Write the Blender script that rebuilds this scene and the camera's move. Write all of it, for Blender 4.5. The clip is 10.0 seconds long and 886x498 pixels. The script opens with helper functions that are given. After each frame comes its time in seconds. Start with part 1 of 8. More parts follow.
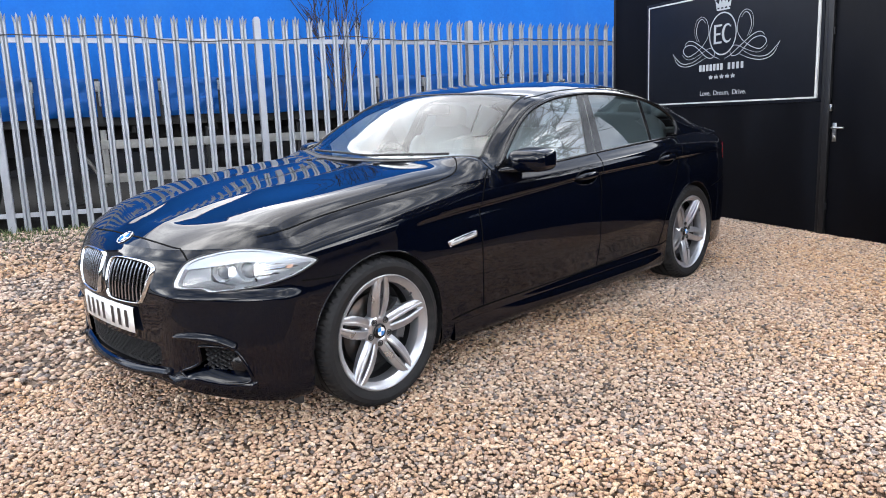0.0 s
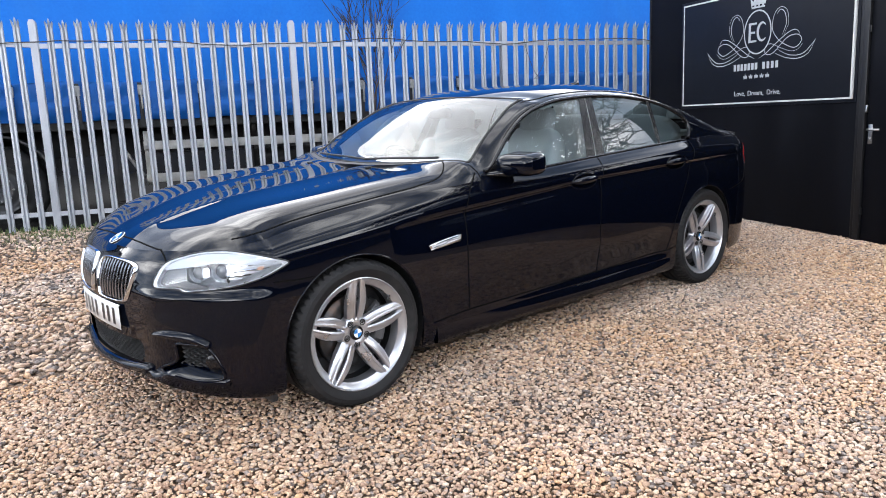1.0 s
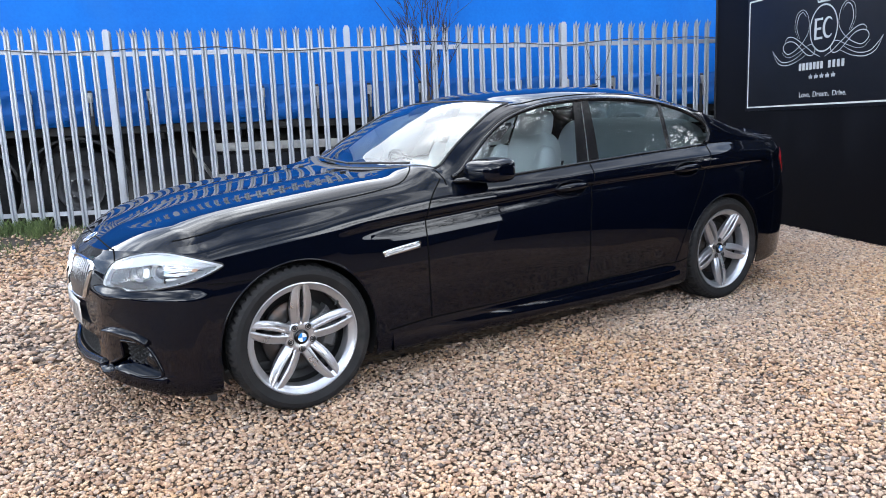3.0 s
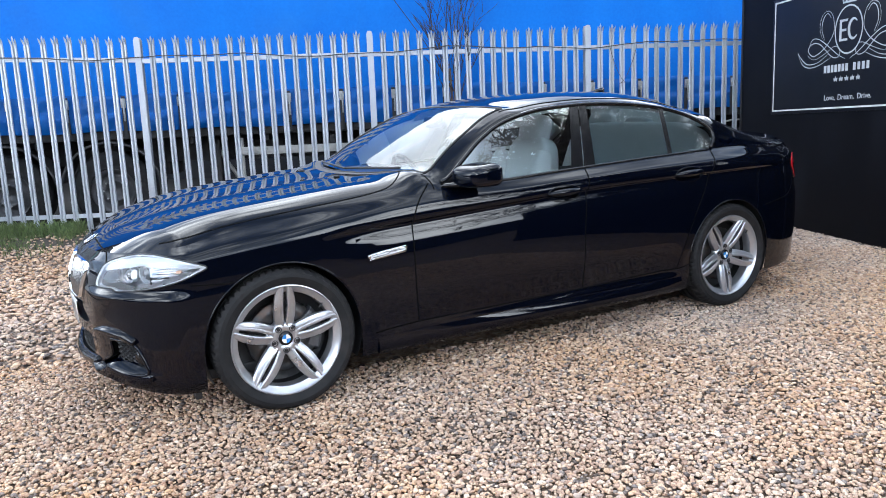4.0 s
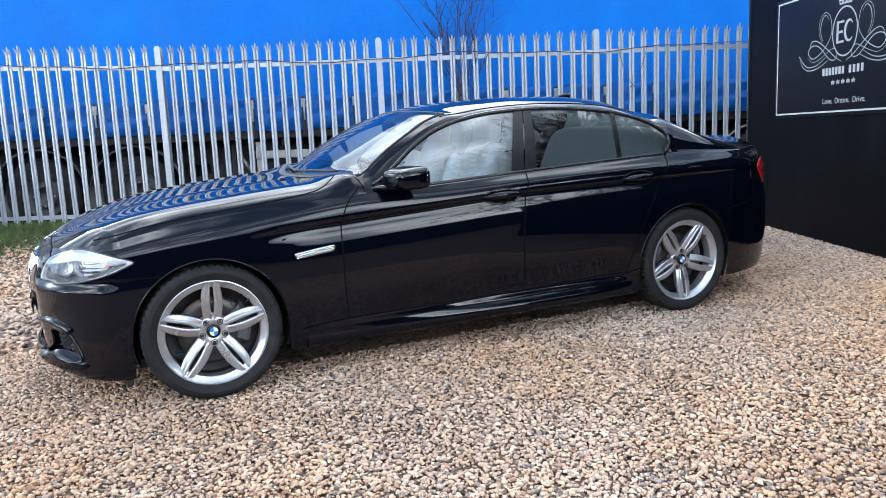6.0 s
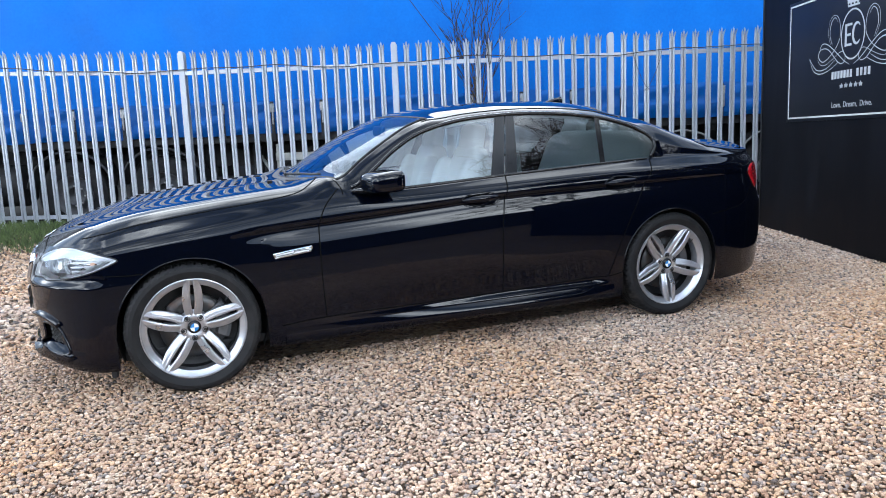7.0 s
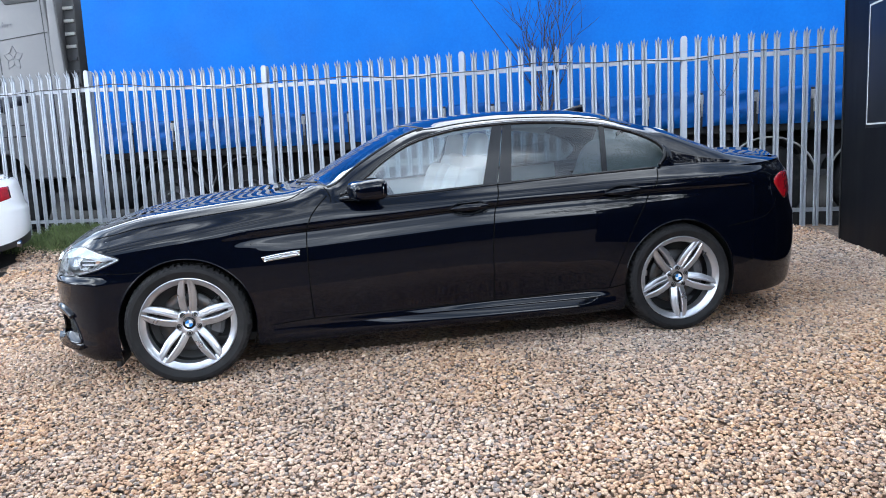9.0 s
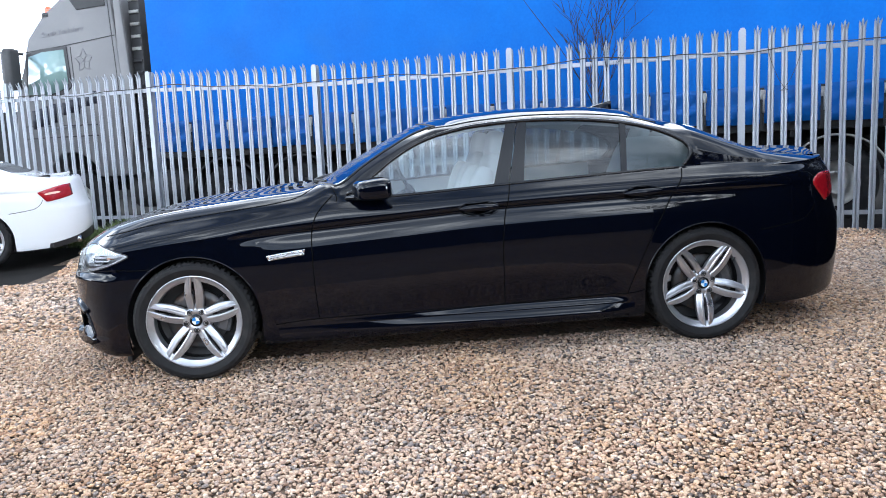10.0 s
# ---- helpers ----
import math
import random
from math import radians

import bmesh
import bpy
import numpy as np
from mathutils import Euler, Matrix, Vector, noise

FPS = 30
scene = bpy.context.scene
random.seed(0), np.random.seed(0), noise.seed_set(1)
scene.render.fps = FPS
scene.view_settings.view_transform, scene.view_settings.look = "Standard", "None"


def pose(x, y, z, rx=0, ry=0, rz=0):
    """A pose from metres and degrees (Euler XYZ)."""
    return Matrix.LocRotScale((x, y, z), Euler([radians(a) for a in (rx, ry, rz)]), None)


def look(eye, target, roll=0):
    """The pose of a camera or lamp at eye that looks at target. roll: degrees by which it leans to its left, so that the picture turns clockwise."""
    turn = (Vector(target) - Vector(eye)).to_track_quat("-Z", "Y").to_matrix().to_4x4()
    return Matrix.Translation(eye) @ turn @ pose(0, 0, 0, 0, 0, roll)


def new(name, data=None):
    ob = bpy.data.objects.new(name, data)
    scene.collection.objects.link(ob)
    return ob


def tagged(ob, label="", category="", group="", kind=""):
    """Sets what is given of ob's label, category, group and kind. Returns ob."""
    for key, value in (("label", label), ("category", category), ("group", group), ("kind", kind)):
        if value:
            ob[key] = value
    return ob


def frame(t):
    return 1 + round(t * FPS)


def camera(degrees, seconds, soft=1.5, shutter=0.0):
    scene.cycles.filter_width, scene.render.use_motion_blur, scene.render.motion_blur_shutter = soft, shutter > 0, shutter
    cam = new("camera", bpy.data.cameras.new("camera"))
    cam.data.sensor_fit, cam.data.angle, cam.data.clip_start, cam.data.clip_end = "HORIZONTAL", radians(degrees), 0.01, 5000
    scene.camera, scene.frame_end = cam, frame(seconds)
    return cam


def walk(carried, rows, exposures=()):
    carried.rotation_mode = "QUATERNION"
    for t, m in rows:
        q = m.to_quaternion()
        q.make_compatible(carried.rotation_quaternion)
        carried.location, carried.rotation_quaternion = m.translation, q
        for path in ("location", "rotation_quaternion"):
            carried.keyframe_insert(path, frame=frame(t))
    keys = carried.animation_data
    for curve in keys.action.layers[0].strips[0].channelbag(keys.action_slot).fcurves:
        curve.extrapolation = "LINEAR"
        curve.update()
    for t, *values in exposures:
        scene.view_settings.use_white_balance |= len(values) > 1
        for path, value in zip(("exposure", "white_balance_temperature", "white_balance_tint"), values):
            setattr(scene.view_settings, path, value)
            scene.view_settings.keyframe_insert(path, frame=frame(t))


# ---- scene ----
cam = camera(62.2, 10.0, soft=0.95)
PATH = [
    (0, (-2.063, -3.311, 1.277), (-0.657, -1.933, 0.926), -2.2),
    (0.5, (-1.953, -3.517, 1.283), (-0.607, -2.08, 0.933), -2.2),
    (1, (-1.803, -3.592, 1.291), (-0.517, -2.1, 0.943), -2.3),
    (1.5, (-1.626, -3.628, 1.279), (-0.398, -2.087, 0.934), -2.3),
    (2, (-1.489, -3.699, 1.273), (-0.323, -2.111, 0.932), -2.3),
    (2.5, (-1.316, -3.862, 1.277), (-0.213, -2.228, 0.94), -2.3),
    (4, (-0.924, -4.162, 1.278), (0.016, -2.426, 0.959), -2.4),
    (4.5, (-0.81, -4.296, 1.27), (0.084, -2.535, 0.958), -2.4),
    (5, (-0.662, -4.485, 1.258), (0.193, -2.703, 0.952), -2.4),
    (5.5, (-0.526, -4.556, 1.248), (0.298, -2.759, 0.943), -2.4),
    (6, (-0.362, -4.581, 1.25), (0.43, -2.769, 0.949), -2.4),
    (7.5, (0.103, -4.903, 1.255), (0.72, -3.022, 0.97), -2.3),
    (8, (0.31, -4.928, 1.244), (0.846, -3.021, 0.971), -2.4),
    (8.5, (0.489, -5.002, 1.238), (0.943, -3.073, 0.972), -2.4),
    (9, (0.689, -5.093, 1.233), (1.046, -3.142, 0.973), -2.4),
    (9.5, (0.889, -5.064, 1.219), (1.147, -3.098, 0.962), -2.4),
    (10, (1.09, -5.032, 1.221), (1.244, -3.054, 0.964), -2.4),
]
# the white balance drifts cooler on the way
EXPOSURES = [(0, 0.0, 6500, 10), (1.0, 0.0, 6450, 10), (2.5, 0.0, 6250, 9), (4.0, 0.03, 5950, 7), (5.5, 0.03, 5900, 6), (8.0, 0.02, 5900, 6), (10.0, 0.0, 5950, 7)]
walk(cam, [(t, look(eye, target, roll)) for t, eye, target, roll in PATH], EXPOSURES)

# ---- world and light ----
SUN_ELEVATION, SUN_AZIMUTH = 48.0, 72.0      # degrees; azimuth from +x towards +y of the direction to the sun
world = bpy.data.worlds.new("sky")
scene.world = world
world.use_nodes = True
wn, wl = world.node_tree.nodes, world.node_tree.links
wn.clear()
w_out = wn.new("ShaderNodeOutputWorld")
w_bg = wn.new("ShaderNodeBackground")
w_sky = wn.new("ShaderNodeTexSky")
w_sky.sky_type = "NISHITA"
w_sky.sun_disc = False
w_sky.sun_elevation = radians(SUN_ELEVATION)
w_sky.sun_rotation = radians(90 - SUN_AZIMUTH)
w_sky.dust_density = 2.0
w_sky.air_density = 1.0
# broken cloud: bright cloud sheet with darker bases over the clear sky
w_tc = wn.new("ShaderNodeTexCoord")
w_map = wn.new("ShaderNodeMapping")
w_map.inputs["Scale"].default_value = (1.0, 1.0, 1.7)
w_map.inputs["Location"].default_value = (18.4, -15.5, 6.5)
w_noise = wn.new("ShaderNodeTexNoise")
w_noise.inputs["Scale"].default_value = 2.3
w_noise.inputs["Detail"].default_value = 7.0
w_noise.inputs["Roughness"].default_value = 0.56
w_noise.inputs["Distortion"].default_value = 0.35
w_ramp = wn.new("ShaderNodeValToRGB")
w_ramp.color_ramp.elements[0].position = 0.30
w_ramp.color_ramp.elements[0].color = (0.25, 0.25, 0.25, 1)
w_ramp.color_ramp.elements[1].position = 0.56
w_ramp.color_ramp.elements[1].color = (1, 1, 1, 1)
w_cloud = wn.new("ShaderNodeValToRGB")
w_cloud.color_ramp.elements[0].position = 0.40
w_cloud.color_ramp.elements[0].color = (9.0, 11.5, 16.0, 1)
w_cloud.color_ramp.elements[1].position = 0.52
w_cloud.color_ramp.elements[1].color = (21.0, 22.3, 25.0, 1)
w_peak = w_cloud.color_ramp.elements.new(0.65)
w_peak.color = (78.0, 78.0, 78.0, 1)
w_mix = wn.new("ShaderNodeMix")
w_mix.data_type = "RGBA"
wl.new(w_tc.outputs["Generated"], w_map.inputs["Vector"])
wl.new(w_map.outputs["Vector"], w_noise.inputs["Vector"])
wl.new(w_noise.outputs["Fac"], w_ramp.inputs["Fac"])
wl.new(w_noise.outputs["Fac"], w_cloud.inputs["Fac"])
wl.new(w_ramp.outputs["Color"], w_mix.inputs["Factor"])
wl.new(w_sky.outputs["Color"], w_mix.inputs["A"])
# the veiled sun lights up the cloud round it
w_dot = wn.new("ShaderNodeVectorMath")
w_dot.operation = "DOT_PRODUCT"
_az, _el = radians(SUN_AZIMUTH), radians(SUN_ELEVATION)
w_dot.inputs[1].default_value = (math.cos(_az) * math.cos(_el), math.sin(_az) * math.cos(_el), math.sin(_el))
w_pos = wn.new("ShaderNodeMath")
w_pos.operation = "MAXIMUM"
w_pos.inputs[1].default_value = 0.0
w_pow = wn.new("ShaderNodeMath")
w_pow.operation = "POWER"
w_pow.inputs[1].default_value = 5.0
w_glow = wn.new("ShaderNodeMath")
w_glow.operation = "MULTIPLY_ADD"
w_glow.inputs[1].default_value = 0.1
w_glow.inputs[2].default_value = 1.0
w_scale = wn.new("ShaderNodeVectorMath")
w_scale.operation = "SCALE"
wl.new(w_tc.outputs["Generated"], w_dot.inputs[0])
wl.new(w_dot.outputs["Value"], w_pos.inputs[0])
wl.new(w_pos.outputs[0], w_pow.inputs[0])
wl.new(w_pow.outputs[0], w_glow.inputs[0])
wl.new(w_cloud.outputs["Color"], w_scale.inputs[0])
wl.new(w_glow.outputs[0], w_scale.inputs["Scale"])
wl.new(w_scale.outputs["Vector"], w_mix.inputs["B"])
# high thin cloud and haze
w_sep = wn.new("ShaderNodeSeparateXYZ")
wl.new(w_tc.outputs["Generated"], w_sep.inputs[0])
w_haze = wn.new("ShaderNodeMapRange")
w_haze.interpolation_type = "SMOOTHSTEP"
w_haze.inputs["From Min"].default_value = 0.0
w_haze.inputs["From Max"].default_value = 1.0
w_haze.inputs["To Min"].default_value = 2.7
w_haze.inputs["To Max"].default_value = 1.35
wl.new(w_sep.outputs["Z"], w_haze.inputs["Value"])
w_low = wn.new("ShaderNodeVectorMath")
w_low.operation = "SCALE"
wl.new(w_mix.outputs["Result"], w_low.inputs[0])
wl.new(w_haze.outputs["Result"], w_low.inputs["Scale"])
wl.new(w_low.outputs["Vector"], w_bg.inputs["Color"])
w_bg.inputs["Strength"].default_value = 0.066
wl.new(w_bg.outputs["Background"], w_out.inputs["Surface"])

sun = new("sun", bpy.data.lights.new("sun", "SUN"))
sun.data.energy = 0.75
sun.data.angle = radians(45)
sun.data.color = (1.0, 0.95, 0.88)
sun.matrix_world = look((math.cos(_az) * math.cos(_el) * 30, math.sin(_az) * math.cos(_el) * 30, math.sin(_el) * 30), (0, 0, 0))


# ---- materials ----
def mat(name, color, rough=0.5, metal=0.0, coat=0.0, coat_rough=0.03, spec=0.5, var=0.0, scale=20.0, detail=6.0, bump=0.0, bump_scale=None,
        color2=None, rough_var=0.0, island=0.0, object_var=0.0, stretch=(1, 1, 1), emit=None, dirt=None):
    """A principled material with colour variation at two scales, roughness variation and fine relief."""
    m = bpy.data.materials.new(name)
    m.use_nodes = True
    n, l = m.node_tree.nodes, m.node_tree.links
    b = n["Principled BSDF"]
    b.inputs["Base Color"].default_value = (*color, 1)
    b.inputs["Roughness"].default_value = rough
    b.inputs["Metallic"].default_value = metal
    b.inputs["Specular IOR Level"].default_value = spec
    b.inputs["Coat Weight"].default_value = coat
    b.inputs["Coat Roughness"].default_value = coat_rough
    if emit:
        b.inputs["Emission Color"].default_value = (*emit[0], 1)
        b.inputs["Emission Strength"].default_value = emit[1]
    if var or color2 or bump or rough_var or island or object_var or dirt:
        tc = n.new("ShaderNodeTexCoord")
        mp = n.new("ShaderNodeMapping")
        mp.inputs["Scale"].default_value = stretch
        l.new(tc.outputs["Object"], mp.inputs["Vector"])
        big = n.new("ShaderNodeTexNoise")
        big.inputs["Scale"].default_value = scale
        big.inputs["Detail"].default_value = detail
        small = n.new("ShaderNodeTexNoise")
        small.inputs["Scale"].default_value = bump_scale or scale * 7
        small.inputs["Detail"].default_value = 4
        l.new(mp.outputs["Vector"], big.inputs["Vector"])
        l.new(mp.outputs["Vector"], small.inputs["Vector"])
        col = None
        mixc = n.new("ShaderNodeMix")
        mixc.data_type = "RGBA"
        c2 = color2 or tuple(min(1, c * (1 + var)) for c in color)
        mixc.inputs["A"].default_value = (*[max(0, c * (1 - var)) for c in color], 1)
        mixc.inputs["B"].default_value = (*c2, 1)
        rp = n.new("ShaderNodeMapRange")
        rp.inputs["From Min"].default_value = 0.3
        rp.inputs["From Max"].default_value = 0.7
        add = n.new("ShaderNodeMath")
        add.operation = "MULTIPLY_ADD"
        add.inputs[1].default_value = 0.35
        l.new(small.outputs["Fac"], add.inputs[0])
        mul = n.new("ShaderNodeMath")
        mul.operation = "MULTIPLY"
        mul.inputs[1].default_value = 0.65
        l.new(big.outputs["Fac"], mul.inputs[0])
        l.new(mul.outputs[0], add.inputs[2])
        l.new(add.outputs[0], rp.inputs["Value"])
        l.new(rp.outputs["Result"], mixc.inputs["Factor"])
        col = mixc.outputs["Result"]
        if island or object_var:
            if island:
                rnd = n.new("ShaderNodeNewGeometry").outputs["Random Per Island"]
            else:
                rnd = n.new("ShaderNodeObjectInfo").outputs["Random"]
            hsv = n.new("ShaderNodeHueSaturation")
            mr = n.new("ShaderNodeMapRange")
            k = island or object_var
            mr.inputs["To Min"].default_value = 1 - k
            mr.inputs["To Max"].default_value = 1 + k
            l.new(rnd, mr.inputs["Value"])
            l.new(mr.outputs["Result"], hsv.inputs["Value"])
            l.new(col, hsv.inputs["Color"])
            col = hsv.outputs["Color"]
        if dirt:
            # patches of grime with a shape of their own
            dn = n.new("ShaderNodeTexNoise")
            dn.inputs["Scale"].default_value = dirt[2]
            dn.inputs["Detail"].default_value = 8
            l.new(mp.outputs["Vector"], dn.inputs["Vector"])
            dr = n.new("ShaderNodeMapRange")
            dr.inputs["From Min"].default_value = 0.5
            dr.inputs["From Max"].default_value = 0.75
            dr.inputs["To Max"].default_value = dirt[1]
            l.new(dn.outputs["Fac"], dr.inputs["Value"])
            dm = n.new("ShaderNodeMix")
            dm.data_type = "RGBA"
            dm.inputs["B"].default_value = (*dirt[0], 1)
            l.new(dr.outputs["Result"], dm.inputs["Factor"])
            l.new(col, dm.inputs["A"])
            col = dm.outputs["Result"]
        l.new(col, b.inputs["Base Color"])
        if rough_var:
            rr = n.new("ShaderNodeMapRange")
            rr.inputs["From Min"].default_value = 0.3
            rr.inputs["From Max"].default_value = 0.7
            rr.inputs["To Min"].default_value = max(0, rough - rough_var)
            rr.inputs["To Max"].default_value = min(1, rough + rough_var)
            l.new(big.outputs["Fac"], rr.inputs["Value"])
            l.new(rr.outputs["Result"], b.inputs["Roughness"])
        if bump:
            bp = n.new("ShaderNodeBump")
            bp.inputs["Strength"].default_value = min(1.0, bump * 60)
            bp.inputs["Distance"].default_value = bump
            l.new(small.outputs["Fac"], bp.inputs["Height"])
            l.new(bp.outputs["Normal"], b.inputs["Normal"])
    return m


def glass(name, tint, gloss=1.0, ior=1.5):
    """A thin pane: light passes tinted, and the gloss follows Fresnel."""
    m = bpy.data.materials.new(name)
    m.use_nodes = True
    n, l = m.node_tree.nodes, m.node_tree.links
    n.remove(n["Principled BSDF"])
    tr = n.new("ShaderNodeBsdfTransparent")
    tr.inputs["Color"].default_value = (*tint, 1)
    gl = n.new("ShaderNodeBsdfGlossy")
    gl.inputs["Roughness"].default_value = 0.01
    gl.inputs["Color"].default_value = (gloss, gloss, gloss, 1)
    fr = n.new("ShaderNodeFresnel")
    fr.inputs["IOR"].default_value = ior
    mx = n.new("ShaderNodeMixShader")
    l.new(fr.outputs["Fac"], mx.inputs["Fac"])
    l.new(tr.outputs["BSDF"], mx.inputs[1])
    l.new(gl.outputs["BSDF"], mx.inputs[2])
    l.new(mx.outputs["Shader"], n["Material Output"].inputs["Surface"])
    return m


def gravel_material(name, islands, gap_shade=False):
    """Rounded river gravel: cream, tan, pink-brown and grey stones."""
    m = bpy.data.materials.new(name)
    m.use_nodes = True
    n, l = m.node_tree.nodes, m.node_tree.links
    b = n["Principled BSDF"]
    b.inputs["Roughness"].default_value = 0.72
    b.inputs["Specular IOR Level"].default_value = 0.25
    tc = n.new("ShaderNodeTexCoord")
    ramp = n.new("ShaderNodeValToRGB")
    ramp.color_ramp.interpolation = "CONSTANT" if islands else "LINEAR"
    el = ramp.color_ramp.elements
    cols = [(0.00, (0.586, 0.426, 0.295)), (0.18, (0.473, 0.321, 0.220)), (0.34, (0.540, 0.374, 0.249)), (0.48, (0.406, 0.269, 0.185)), (0.58, (0.667, 0.514, 0.377)),
            (0.66, (0.445, 0.337, 0.262)), (0.75, (0.339, 0.216, 0.147)), (0.82, (0.258, 0.211, 0.178)), (0.89, (0.570, 0.374, 0.233)), (0.95, (0.134, 0.106, 0.089))]
    cols = [(p, (c[0] * 1.035, c[1] * 1.06, c[2] * 1.115)) for p, c in cols]
    el[0].position, el[0].color = cols[0][0], (*cols[0][1], 1)
    el[1].position, el[1].color = cols[1][0], (*cols[1][1], 1)
    for p, c in cols[2:]:
        e = el.new(p)
        e.color = (*c, 1)
    fine = n.new("ShaderNodeTexNoise")
    fine.inputs["Scale"].default_value = 160
    fine.inputs["Detail"].default_value = 5
    l.new(tc.outputs["Object"], fine.inputs["Vector"])
    if islands:
        l.new(n.new("ShaderNodeNewGeometry").outputs["Random Per Island"], ramp.inputs["Fac"])
        height = fine.outputs["Fac"]
        dist, strength = 0.0015, 0.35
    else:
        vo = n.new("ShaderNodeTexVoronoi")
        vo.inputs["Scale"].default_value = 34
        l.new(tc.outputs["Object"], vo.inputs["Vector"])
        sep = n.new("ShaderNodeSeparateColor")
        l.new(vo.outputs["Color"], sep.inputs["Color"])
        l.new(sep.outputs["Red"], ramp.inputs["Fac"])
        inv = n.new("ShaderNodeMath")
        inv.operation = "SUBTRACT"
        inv.inputs[0].default_value = 1.0
        l.new(vo.outputs["Distance"], inv.inputs[1])
        height = inv.outputs[0]
        dist, strength = 0.02, 0.9
    hsv = n.new("ShaderNodeHueSaturation")
    mr = n.new("ShaderNodeMapRange")
    mr.inputs["From Min"].default_value = 0.3
    mr.inputs["From Max"].default_value = 0.7
    mr.inputs["To Min"].default_value = 0.76
    mr.inputs["To Max"].default_value = 1.18
    l.new(fine.outputs["Fac"], mr.inputs["Value"])
    l.new(mr.outputs["Result"], hsv.inputs["Value"])
    l.new(ramp.outputs["Color"], hsv.inputs["Color"])
    # broad damp and dusty areas
    broad = n.new("ShaderNodeTexNoise")
    broad.inputs["Scale"].default_value = 1.1
    broad.inputs["Detail"].default_value = 3
    l.new(tc.outputs["Object"], broad.inputs["Vector"])
    mr2 = n.new("ShaderNodeMapRange")
    mr2.inputs["From Min"].default_value = 0.3
    mr2.inputs["From Max"].default_value = 0.7
    mr2.inputs["To Min"].default_value = 0.86
    mr2.inputs["To Max"].default_value = 1.12
    l.new(broad.outputs["Fac"], mr2.inputs["Value"])
    hsv2 = n.new("ShaderNodeHueSaturation")
    # some areas are more yellow, some greyer
    tint = n.new("ShaderNodeTexNoise")
    tint.inputs["Scale"].default_value = 0.8
    tint.inputs["Detail"].default_value = 4
    l.new(tc.outputs["Object"], tint.inputs["Vector"])
    mr3 = n.new("ShaderNodeMapRange")
    mr3.inputs["From Min"].default_value = 0.35
    mr3.inputs["From Max"].default_value = 0.65
    mr3.inputs["To Min"].default_value = 0.78
    mr3.inputs["To Max"].default_value = 1.25
    l.new(tint.outputs["Color"], mr3.inputs["Value"])
    l.new(mr3.outputs["Result"], hsv2.inputs["Saturation"])
    l.new(mr2.outputs["Result"], hsv2.inputs["Value"])
    l.new(hsv.outputs["Color"], hsv2.inputs["Color"])
    # shade between stones sits in the colour: darker ground beyond the loose stones
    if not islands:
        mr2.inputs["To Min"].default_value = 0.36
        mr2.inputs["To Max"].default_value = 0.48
    # the bed under the stones is darker still, for their shaded gaps
    if gap_shade:
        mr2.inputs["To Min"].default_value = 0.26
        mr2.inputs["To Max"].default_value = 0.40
    l.new(hsv2.outputs["Color"], b.inputs["Base Color"])
    bp = n.new("ShaderNodeBump")
    bp.inputs["Strength"].default_value = strength
    bp.inputs["Distance"].default_value = dist
    l.new(height, bp.inputs["Height"])
    l.new(bp.outputs["Normal"], b.inputs["Normal"])
    return m


